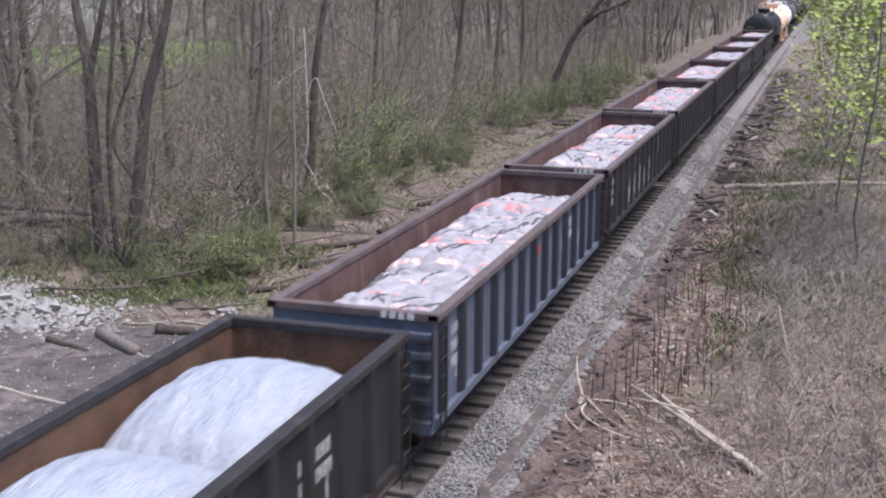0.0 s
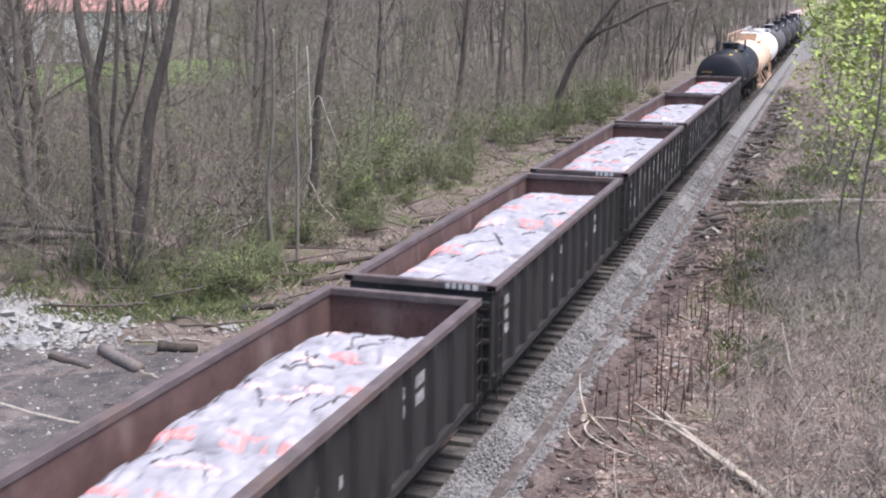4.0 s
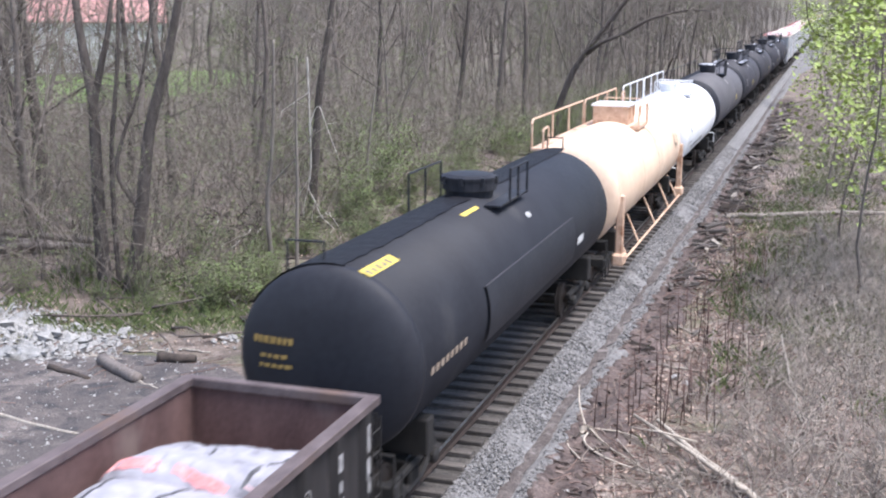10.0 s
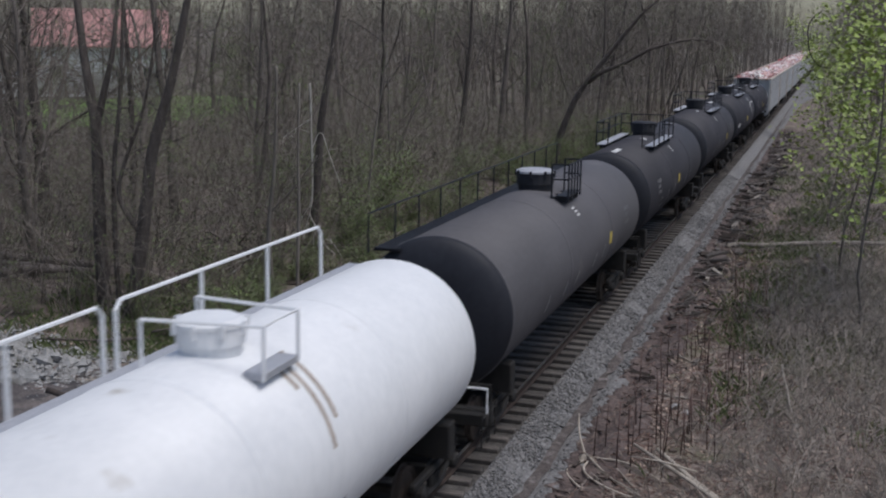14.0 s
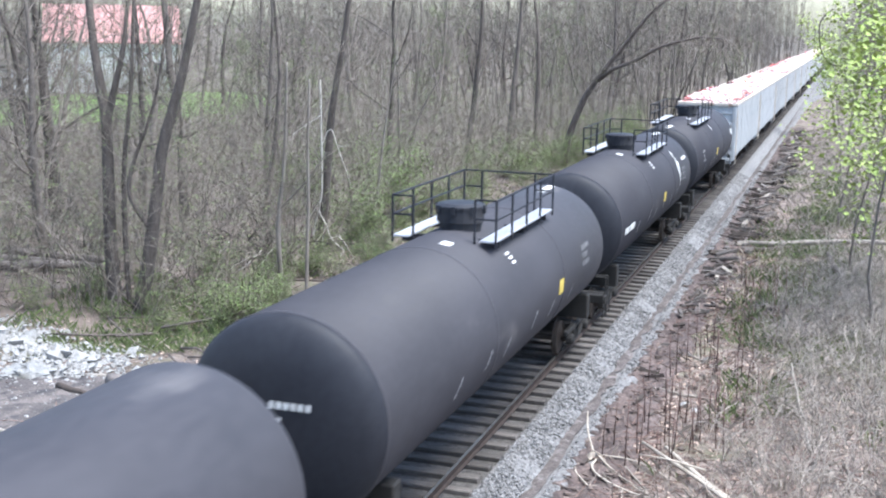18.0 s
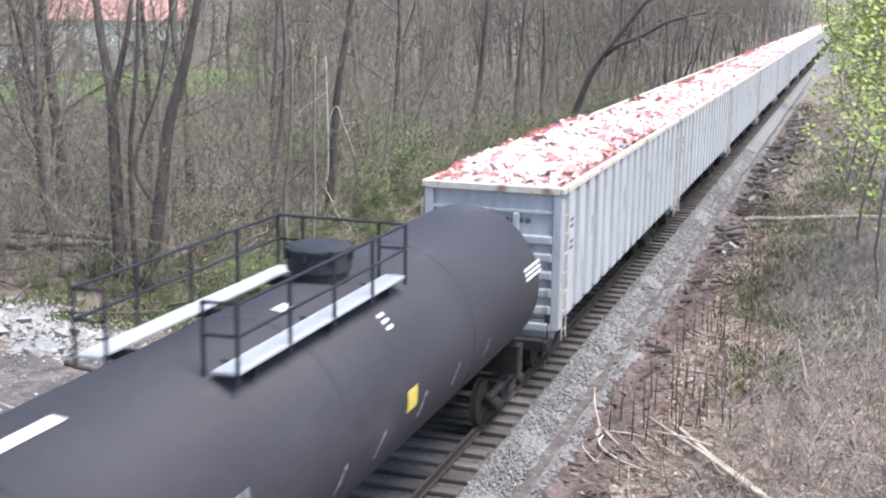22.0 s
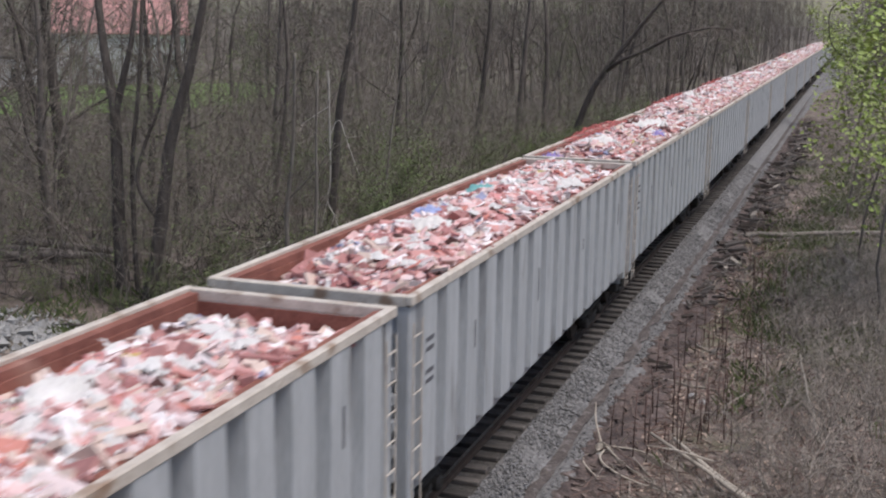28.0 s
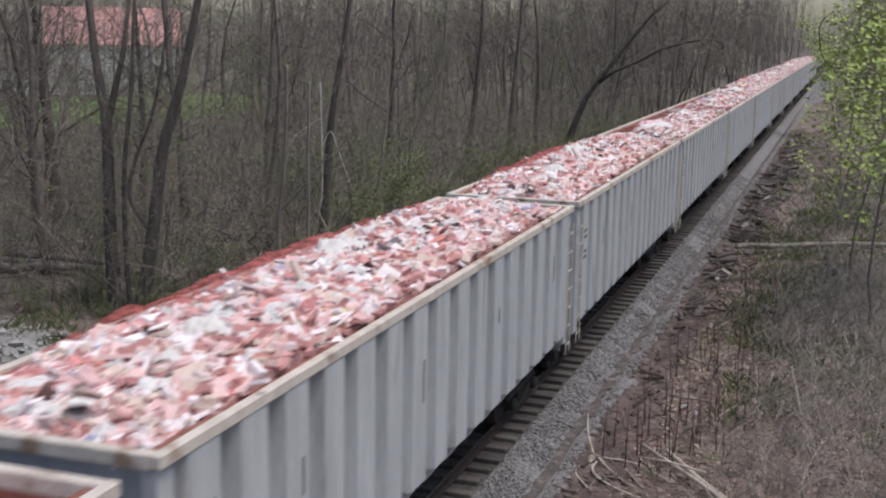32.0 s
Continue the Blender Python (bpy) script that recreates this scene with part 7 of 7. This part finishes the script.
def build_deadwood():
    rng = random.Random(6)
    lying("log", "short grey sawn log on the cinders", "log", ((-10.1, 25.75), (-8.2, 24.4)), 0.17, 0.15, GREYLOG, sag=0.01, sides=12)
    lying("stick", "thin pale broken stick", "stick", ((-8.4, 24.6), (-7.4, 24.0)), 0.05, 0.03, DEADWOOD)
    lying("log", "dark rotten split log", "log", ((-11.1, 24.9), (-9.6, 24.4)), 0.10, 0.06, DARKWOOD, seed=3)
    lying("log", "dark rotten log stub", "log", ((-8.8, 26.3), (-7.8, 26.5)), 0.15, 0.12, DARKWOOD, seed=4)
    lying("pole", "long weathered grey pole on the cinders", "pole", ((-10.6, 21.7), (-7.5, 20.9)), 0.06, 0.045, DEADWOOD, sag=0.02)
    for i, e in enumerate((((-11.2, 26.2), (-9.9, 26.35)), ((-10.1, 27.0), (-9.1, 27.1)), ((-8.8, 27.5), (-7.9, 27.5)), ((-11.0, 26.5), (-10.2, 26.4)), ((-9.7, 27.4), (-8.9, 27.2)))):
        lying("branch", "bleached broken branch on the cinders", "branch", e, 0.045, 0.025, DEADWOOD, group="bleached branches", seed=30 + i)
    for i, e in enumerate((((-8.6, 30.5), (-7.0, 31.2)), ((-8.2, 34.0), (-7.0, 36.0)), ((-8.9, 37.0), (-7.2, 38.6)), ((-7.6, 39.5), (-6.6, 42.5)), ((-8.0, 45.0), (-6.8, 47.5)), ((-9.0, 75.0), (-6.2, 74.0)), ((-8.8, 73.0), (-6.3, 72.4)))):
        lying("log", "dark rotting log beside the track", "log", e, 0.11, 0.07, DARKWOOD, group="rotting logs", seed=50 + i)
    for i, e in enumerate((((-24.0, 36.6), (-17.4, 36.0)), ((-23.0, 38.0), (-17.6, 37.2)), ((-21.5, 35.4), (-18.4, 35.9)))):
        lying("log", "long mossy fallen trunk on the woodland floor", "log", e, 0.20, 0.12, GREYLOG, lift=0.25, group="fallen trunks in the wood", seed=90 + i)
    s = Shape()
    for _ in range(120):
        p = Vector((rng.gauss(0, 1.3), rng.gauss(0, 0.8), rng.uniform(0.0, 1.2)))
        d = Vector((rng.gauss(0, 1), rng.gauss(0, 0.6), rng.gauss(0.2, 0.45))).normalized() * rng.uniform(0.5, 1.5)
        s.tube([p, p + d * 0.5 + Vector((0, 0, 0.08)), p + d], rng.uniform(0.015, 0.05), 5, 0.01)
    pile = thing("brush_pile", "heap of dark dead branches in the wood", "brush", kind="stuff", data=s.mesh("brush_pile", DARKWOOD))
    pile.matrix_basis = pose(-13.6, 40.5, ground_height(-13.6, 40.5))
    for i in range(5):
        x = -14.6 + 0.55 * i
        lying("branch", "bleached broken branch on a brush pile", "branch", ((x, 38.9 + 0.2 * (i % 2)), (x + rng.uniform(0.4, 1.0), 39.4)), 0.035, 0.02, BLEACHED, lift=rng.uniform(0.3, 1.2), group="bleached branches", seed=110 + i)
    # the bank
    fork = lying("forked_branch", "bleached forked branch propped on the bank", "branch", ((6.9, 20.3), (4.45, 24.0)), 0.075, 0.045, PALEWOOD, lift=0.28, sag=0.02)
    s = Shape().tube([(-0.25, 0.3, 0.12), (-1.6, 1.9, 0.25), (-2.9, 3.4, 0.32)], 0.055, 7, 0.035)
    part("second_limb", s, PALEWOOD, fork, smooth=True)
    part("side_twig", Shape().tube([(-1.5, 2.3, 0.3), (-2.2, 2.1, 0.5), (-2.8, 2.3, 0.45)], 0.028, 6, 0.012), PALEWOOD, fork, smooth=True)
    lump = thing("root_stump", "pale broken root stump with long curling roots", "stump")
    v, f = rock(rng, 0.2, 0.8)
    part("stump", Shape().add([(a * 1.3, b * 0.8, c + 0.12) for a, b, c in v], f), PALEWOOD, lump)
    for pts in (((0.05, 0, 0.2), (0.5, -0.9, 0.25), (1.2, -1.6, 0.12), (2.0, -2.3, 0.15)), ((0, 0, 0.2), (-0.25, 0.5, 0.5), (-0.35, 1.0, 0.75)), ((0.1, 0, 0.1), (0.1, -1.0, 0.2), (0.9, -2.0, 0.25), (2.2, -2.4, 0.2), (3.0, -1.9, 0.3)),
                ((0, -0.1, 0.1), (-0.3, -0.8, 0.1), (0.2, -1.7, 0.15), (0.9, -2.6, 0.1)), ((0.2, 0, 0.15), (1.0, -0.4, 0.3), (1.9, -1.0, 0.12))):
        part("root", Shape().tube(softened(pts), 0.028, 6, 0.012), PALEWOOD, lump, smooth=True)
    lump.matrix_basis = pose(2.95, 23.9, ground_height(2.95, 23.9))
    lying("fallen_trunk", "long pale fallen trunk across the bank", "log", ((4.0, 51.2), (10.6, 50.2)), 0.13, 0.07, DEADWOOD, lift=0.3, seed=7)
    lying("fallen_trunk", "dark rotten fallen trunk on the bank", "log", ((2.9, 49.0), (7.0, 51.6)), 0.12, 0.09, DARKWOOD, seed=8)
    lying("branch", "dark crooked branch on the bank", "branch", ((4.7, 39.9), (6.3, 37.3)), 0.09, 0.05, DARKWOOD, sag=0.12, lift=0.15, seed=9)
    lying("stump", "leaning dark dead stem", "branch", ((7.9, 42.2), (7.2, 46.4)), 0.14, 0.08, DARKWOOD, lift=0.4, seed=10)
    for i, (e, r, l) in enumerate(((((7.3, 25.0), (6.7, 28.0)), 0.03, 1.1), (((2.9, 25.2), (4.5, 21.6)), 0.022, 0.1), (((3.0, 23.6), (5.4, 20.8)), 0.018, 0.25), (((3.4, 21.6), (5.8, 20.4)), 0.016, 0.3), (((7.0, 24.0), (9.4, 21.0)), 0.02, 0.5), (((7.5, 29.0), (9.5, 25.0)), 0.02, 0.5), (((3.2, 34.0), (5.2, 31.0)), 0.03, 0.05), (((3.4, 29.0), (5.0, 28.6)), 0.04, 0.02))):
        lying("branch", "thin pale dead branch on the bank", "branch", e, r, r * 0.6, DEADWOOD, lift=l, group="pale branches", seed=70 + i)
    # pale lumps among the litter
    for i, (x, y, r) in enumerate(((3.0, 23.6, 0.16), (3.15, 23.3, 0.11), (4.3, 28.0, 0.22), (4.6, 27.7, 0.15), (2.75, 26.4, 0.06), (6.2, 30.5, 0.09), (3.3, 20.5, 0.16), (5.6, 33.5, 0.08))):
        v, f = rock(rng, r, 0.5)
        ob = thing("pale_stone", "pale broken stone on the bank", "stone", "pale stones on the bank", data=Shape().add(v, f).mesh("pale_stone", STONE))
        ob.matrix_basis = pose(x, y, ground_height(x, y) + r * 0.25)


def build_old_ties():
    """Worn-out ties and broken wood dumped along the edge of the stone bed."""
    rng = random.Random(27)
    for i in range(290):
        y = 37 + 75 * rng.random() ** 1.25 if i < 276 else rng.uniform(24, 38)
        x = 2.95 + abs(rng.gauss(0, 0.62)) + 0.006 * (y - 40)
        ln, w = rng.uniform(0.3, 0.7 + 1.2 * smooth(40, 52, y)), rng.uniform(0.035, 0.06 + 0.06 * smooth(40, 52, y))
        h = w * rng.uniform(0.5, 0.9)
        s = Shape()
        s.add([(-ln / 2, -w, -h), (-ln / 2 + rng.uniform(0, 0.2), w, -h), (ln / 2 - rng.uniform(0, 0.25), w, -h), (ln / 2, -w, -h), (-ln / 2 + rng.uniform(0, 0.15), -w * 0.9, h), (-ln / 2 + rng.uniform(0, 0.25), w * 0.8, h),
               (0, w * 0.9, h * rng.uniform(0.6, 1)), (ln / 2 - rng.uniform(0, 0.3), w * 0.8, h * rng.uniform(0.3, 1)), (ln / 2 - rng.uniform(0, 0.1), -w * 0.9, h), (0, -w, h * rng.uniform(0.7, 1))],
              [(3, 2, 1, 0), (0, 1, 5, 4), (1, 2, 7, 6, 5), (2, 3, 8, 7), (3, 0, 4, 9, 8), (4, 5, 6, 9), (9, 6, 7, 8)])
        ob = thing("old_tie", "dumped rotten dark railway tie" if ln > 1.3 else "broken piece of a rotten tie", "railway tie", "dumped ties", data=s.mesh("old_tie", (TIE, DARKWOOD, DARKWOOD, TIE, GREYLOG, DEADWOOD)[min(5, int(rng.random() * 5.4))]))
        ob.matrix_basis = pose(x, y, ground_height(x, y) + 0.08 + rng.uniform(0, 0.2), rng.gauss(0, 12), rng.gauss(0, 9), rng.choice((rng.gauss(35, 25), rng.gauss(80, 25), rng.uniform(0, 180))))


BOULDER = surface("grey lichened stone", (0.15, 0.15, 0.148), (0.36, 0.36, 0.355), 3, 0.9, 0.8, stain=(0.12, 0.11, 0.09), bump_size=0.06)


def build_clearing():
    """Dark cinders, pale rocks and rubble beside the track on the wood's side."""
    s = Shape()

    def spot(u, v):
        t = 2 * math.pi * u
        x, y = -9.2 + 5.8 * v * math.cos(t) * (1 + 0.12 * hills(math.cos(t), math.sin(t), 2, 0.5)), 20.5 + 6.6 * v * math.sin(t) * (1 + 0.12 * hills(math.cos(t), math.sin(t), 5, 0.5))
        return x, y, ground_height(x, y) + 0.05 * (1 - v ** 6) - 0.03 * (v > 0.99)
    s.sheet(spot, 60, 16)
    thing("cinder_patch", "dark cinder ground strewn with pale chips", "ground", kind="structure", data=s.mesh("cinder_patch", CINDER, True))
    rng = random.Random(41)
    chips = Shape()
    for _ in range(1300):
        x, y = rng.gauss(-9.5, 2.6), rng.uniform(15.5, 28.5)
        v, f = rock(rng, rng.uniform(0.012, 0.035) if rng.random() < 0.9 else rng.uniform(0.04, 0.08))
        z = ground_height(x, y) + 0.055
        chips.add([(a + x, b + y, c + z) for a, b, c in v], f)
    thing("stone_chips", "small pale stone chips on the cinders", "stone chips", kind="stuff", data=chips.mesh("stone_chips", STONE))
    gravel = Shape()
    for _ in range(2600):
        t = rng.random()
        x, y = -17.0 + 5.9 * t + rng.gauss(0, 0.5), 28.6 - 1.2 * t + rng.gauss(-0.4, 0.9)
        v, f = rock(rng, rng.uniform(0.025, 0.10))
        z = ground_height(x, y) + 0.03
        gravel.add([(a + x, b + y, c + z) for a, b, c in v], f)
    thing("white_gravel", "small pale broken limestone strewn by the wood", "gravel", kind="stuff", data=gravel.mesh("white_gravel", STONE))
    for i in range(230):
        if i < 208:
            t = rng.random()
            x, y = -16.8 + 5.6 * t + rng.gauss(0, 0.5), 28.6 - 1.2 * t + rng.gauss(-0.4, 0.8)
            r = rng.uniform(0.06, 0.17) if rng.random() < 0.93 else rng.uniform(0.2, 0.34)
        else:
            x, y, r = -8.0 + rng.gauss(0, 0.25), 28.8 + rng.gauss(0, 0.3), rng.uniform(0.07, 0.15)
        v, f = rock(rng, r, 0.75)
        ob = thing("rock", "pale broken limestone rock in a loose heap", "rock", "pale rock heap", data=Shape().add(v, f).mesh("rock", STONE))
        ob.matrix_basis = pose(x, y, ground_height(x, y) + 0.35 * r + (0.12 if i < 120 and rng.random() < 0.4 else 0.0))
    s = Shape()

    def face(u, v):
        c, q, e = math.cos(6.283 * u), math.sin(6.283 * u), math.sin(1.57 * (1 - v)) ** 0.7
        b = 1 + 0.55 * hills(c, q, v * 2, 0.55)
        return 0.7 * c * e * b, 0.5 * q * e * b, 0.30 * math.sin(1.57 * v) * (1 + 0.5 * hills(c * v, q, 3, 0.4))
    s.sheet(face, 16, 7)
    ob = thing("boulder", "large pale grey boulder half sunk in the earth", "rock", data=s.mesh("boulder", BOULDER))
    ob.matrix_basis = pose(-12.7, 25.7, ground_height(-12.7, 25.7) - 0.05)


# bark made paler than the near trees': distance haze painted into the colour
HAZEBARK = surface("grey bark paled for haze", (0.13, 0.11, 0.096), (0.24, 0.208, 0.18), 4, 0.95, 0.3, stretch=(1, 1, 0.25), islands=0.3)


def build_far_wood():
    """Distant trees on both sides and round the end of the straight."""
    rng = random.Random(52)
    s, t = Shape(), Shape()
    k = 0
    while k < 2400:
        y = 110 + 330 * rng.random() ** 1.2 if k < 2100 else rng.uniform(612, 690)
        x = rng.choice((-1, -1, 1)) * (9 + 125 * rng.random() ** 1.3) if y < 330 else rng.uniform(-80, 80)
        if not in_wood(x, y) and y < 330 or abs(x) < 7 and y < 600:
            continue
        k += 1
        z, h = ground_height(x, y), rng.uniform(14, 20) + (0.03 * y if y < 320 else 0.03 * y if y < 600 else 13)
        a, r = rng.gauss(0, 0.12), rng.uniform(0.04, 0.12)
        s.tube([(x, y, z - 0.2), (x + a * h * 0.5 + rng.gauss(0, 0.5), y, z + h * 0.5), (x + a * h, y, z + h)], r, 5, r * 0.12, cap=False)
        for _ in range(17):
            f = rng.uniform(0.12, 1.0)
            p = Vector((x + a * h * f, y, z + h * f))
            q, ln = rng.uniform(0, 6.3), rng.uniform(0.8, 3.2) * (1.2 - 0.6 * f)
            e = p + Vector((math.cos(q), math.sin(q), rng.uniform(0.1, 0.9))) * ln
            t.tube([p, e], r * 0.28, 3, r * 0.12, cap=False)
            for _ in range(3):
                g2 = p.lerp(e, rng.uniform(0.3, 1))
                t.tube([g2, g2 + Vector((rng.gauss(0, 0.5), rng.gauss(0, 0.5), rng.uniform(0.1, 0.9)))], 0.022, 3, 0.012, cap=False)
    thing("far_wood", "distant bare trees beyond the bend", "trees", kind="stuff", data=s.mesh("far_wood", HAZEBARK, True))
    thing("far_branches", "bare branches of the distant trees", "branches", kind="stuff", data=t.mesh("far_branches", TWIG))


LAWN = surface("bright lawn", (0.10, 0.18, 0.035), (0.16, 0.26, 0.055), 0.6, 0.9, 0.2)
ROOF_RED = surface("faded red roof", (0.44, 0.20, 0.185), (0.56, 0.30, 0.28), 2, 0.6, 0.2, stretch=(6, 0.4, 1))
WALL_WHITE = surface("white boarding", (0.62, 0.62, 0.62), (0.76, 0.76, 0.76), 2, 0.7, 0.2, stretch=(0.3, 0.3, 6))
GLASS = surface("dark window glass", (0.03, 0.035, 0.04), (0.07, 0.08, 0.09), 1, 0.2, 0.0)


def build_beyond():
    """A lawn and a house behind the wood."""
    s = Shape()
    s.sheet(lambda u, v: (lambda x, y: (x, y, ground_height(x, y) + 0.12 * (1 - v ** 8) - 0.25 * (v > 0.97)))(-68 + 17 * v * math.cos(6.283 * u), 112 + 32 * v * math.sin(6.283 * u)), 40, 10)
    thing("lawn", "bright mown grass beyond the trees", "lawn", kind="structure", data=s.mesh("lawn", LAWN, True))
    hedge = []
    house = thing("house", "white boarded house with a faded red roof", "house")
    W, D, H, R = 16.0, 9.0, 5.4, 4.4
    part("wall", Shape().box(-W / 2, W / 2, -D / 2, D / 2, -2.0, H), WALL_WHITE, house)
    roof = Shape()
    o = 0.5
    for sgn in (-1, 1):
        roof.add([(-W / 2 - o, sgn * (D / 2 + o), H - 0.3), (W / 2 + o, sgn * (D / 2 + o), H - 0.3), (W / 2 + o, 0, H + R), (-W / 2 - o, 0, H + R),
                  (-W / 2 - o, sgn * (D / 2 + o), H - 0.15), (W / 2 + o, sgn * (D / 2 + o), H - 0.15), (W / 2 + o, 0, H + R + 0.15), (-W / 2 - o, 0, H + R + 0.15)],
                 [(0, 1, 2, 3), (4, 5, 6, 7), (0, 1, 5, 4), (1, 2, 6, 5), (2, 3, 7, 6), (3, 0, 4, 7)])
    part("roof", roof, ROOF_RED, house, "faded red metal roof")
    part("gable", Shape().add([(-W / 2, -D / 2, H), (-W / 2, D / 2, H), (-W / 2, 0, H + R), (W / 2, -D / 2, H), (W / 2, D / 2, H), (W / 2, 0, H + R)], [(0, 1, 2), (3, 4, 5)]), WALL_WHITE, house)
    for x in (-5.5, -2, 2, 5.5):
        win = part("window", Shape().box(x - 0.6, x + 0.6, -D / 2 - 0.06, -D / 2 - 0.01, 1.2, 2.8, c=0.02), WALL_WHITE, house)
        part("pane", Shape().box(x - 0.48, x + 0.48, -D / 2 - 0.075, -D / 2 - 0.055, 1.32, 2.68), GLASS, win)
    for i in range(16):
        u = -10 + 1.3 * i
        bush = shrub(800 + i % 4, 3.4, 2.4, 0.08, 0.07, LEAF, 12) if i < 4 else None
        if bush:
            hedge.append(bush.build("hedge_bush", "tall bare bush in front of the house", "shrub", "bushes before the house", TWIG))
        ob = hedge[i] if i < 4 else copy_thing(hedge[i % 4], Matrix.Identity(4))
        stand(ob, -79.5 + 0.83 * u + 0.6 * hills(i, 2, 3), 130 + 0.56 * u, 40 * i, 1.0 + 0.25 * hills(i, 1, 1, 0.7))
    for i in range(13):
        u = -11 + 1.7 * i
        plant(MID[i % 6], -77.5 + 0.83 * u + 1.5 * hills(i, 4, 3), 126 + 0.56 * u + 1.5 * hills(i, 8, 2), 70 * i, 0.75 + 0.2 * hills(i, 1, 7, 0.7))
    house.matrix_basis = pose(-84, 137, 0.45, 0, 0, 34)
    shed = thing("shed", "small white shed with a dark door", "shed")
    part("wall", Shape().box(-2.2, 2.2, -2, 2, -0.5, 3.2, c=0.03), WALL_WHITE, shed)
    part("roof", Shape().box(-2.5, 2.5, -2.3, 2.3, 3.203, 3.4, c=0.05), STEEL, shed, "dark flat roof")
    part("door", Shape().box(-0.5, 0.5, -2.06, -2.0, 0, 2.05, c=0.01), GLASS, shed, "dark door")
    shed.matrix_basis = pose(-88, 121, ground_height(-88, 121), 0, 0, 34)


build_clearing()
build_old_ties()
build_deadwood()
build_stalks()
build_bank()
build_bare_bushes()
build_leafy_trees()
build_shrubs()
build_wood()
build_undergrowth()
build_far_wood()
build_beyond()


# ---- movement ----
def motions():
    """The whole train rolls along the track towards the bridge."""
    for ob, y in TURNING:
        walk(ob, [(k / FPS, pose(0, y, 0.46, math.degrees(travelled(k / FPS) / 0.46) % 360)) for k in range(int(DURATION * FPS) + 1)])
    for ob, x, y, z in MOVING:
        walk(ob, [(t, pose(x, y - travelled(t), z)) for t in range(0, 33, 2)])


motions()
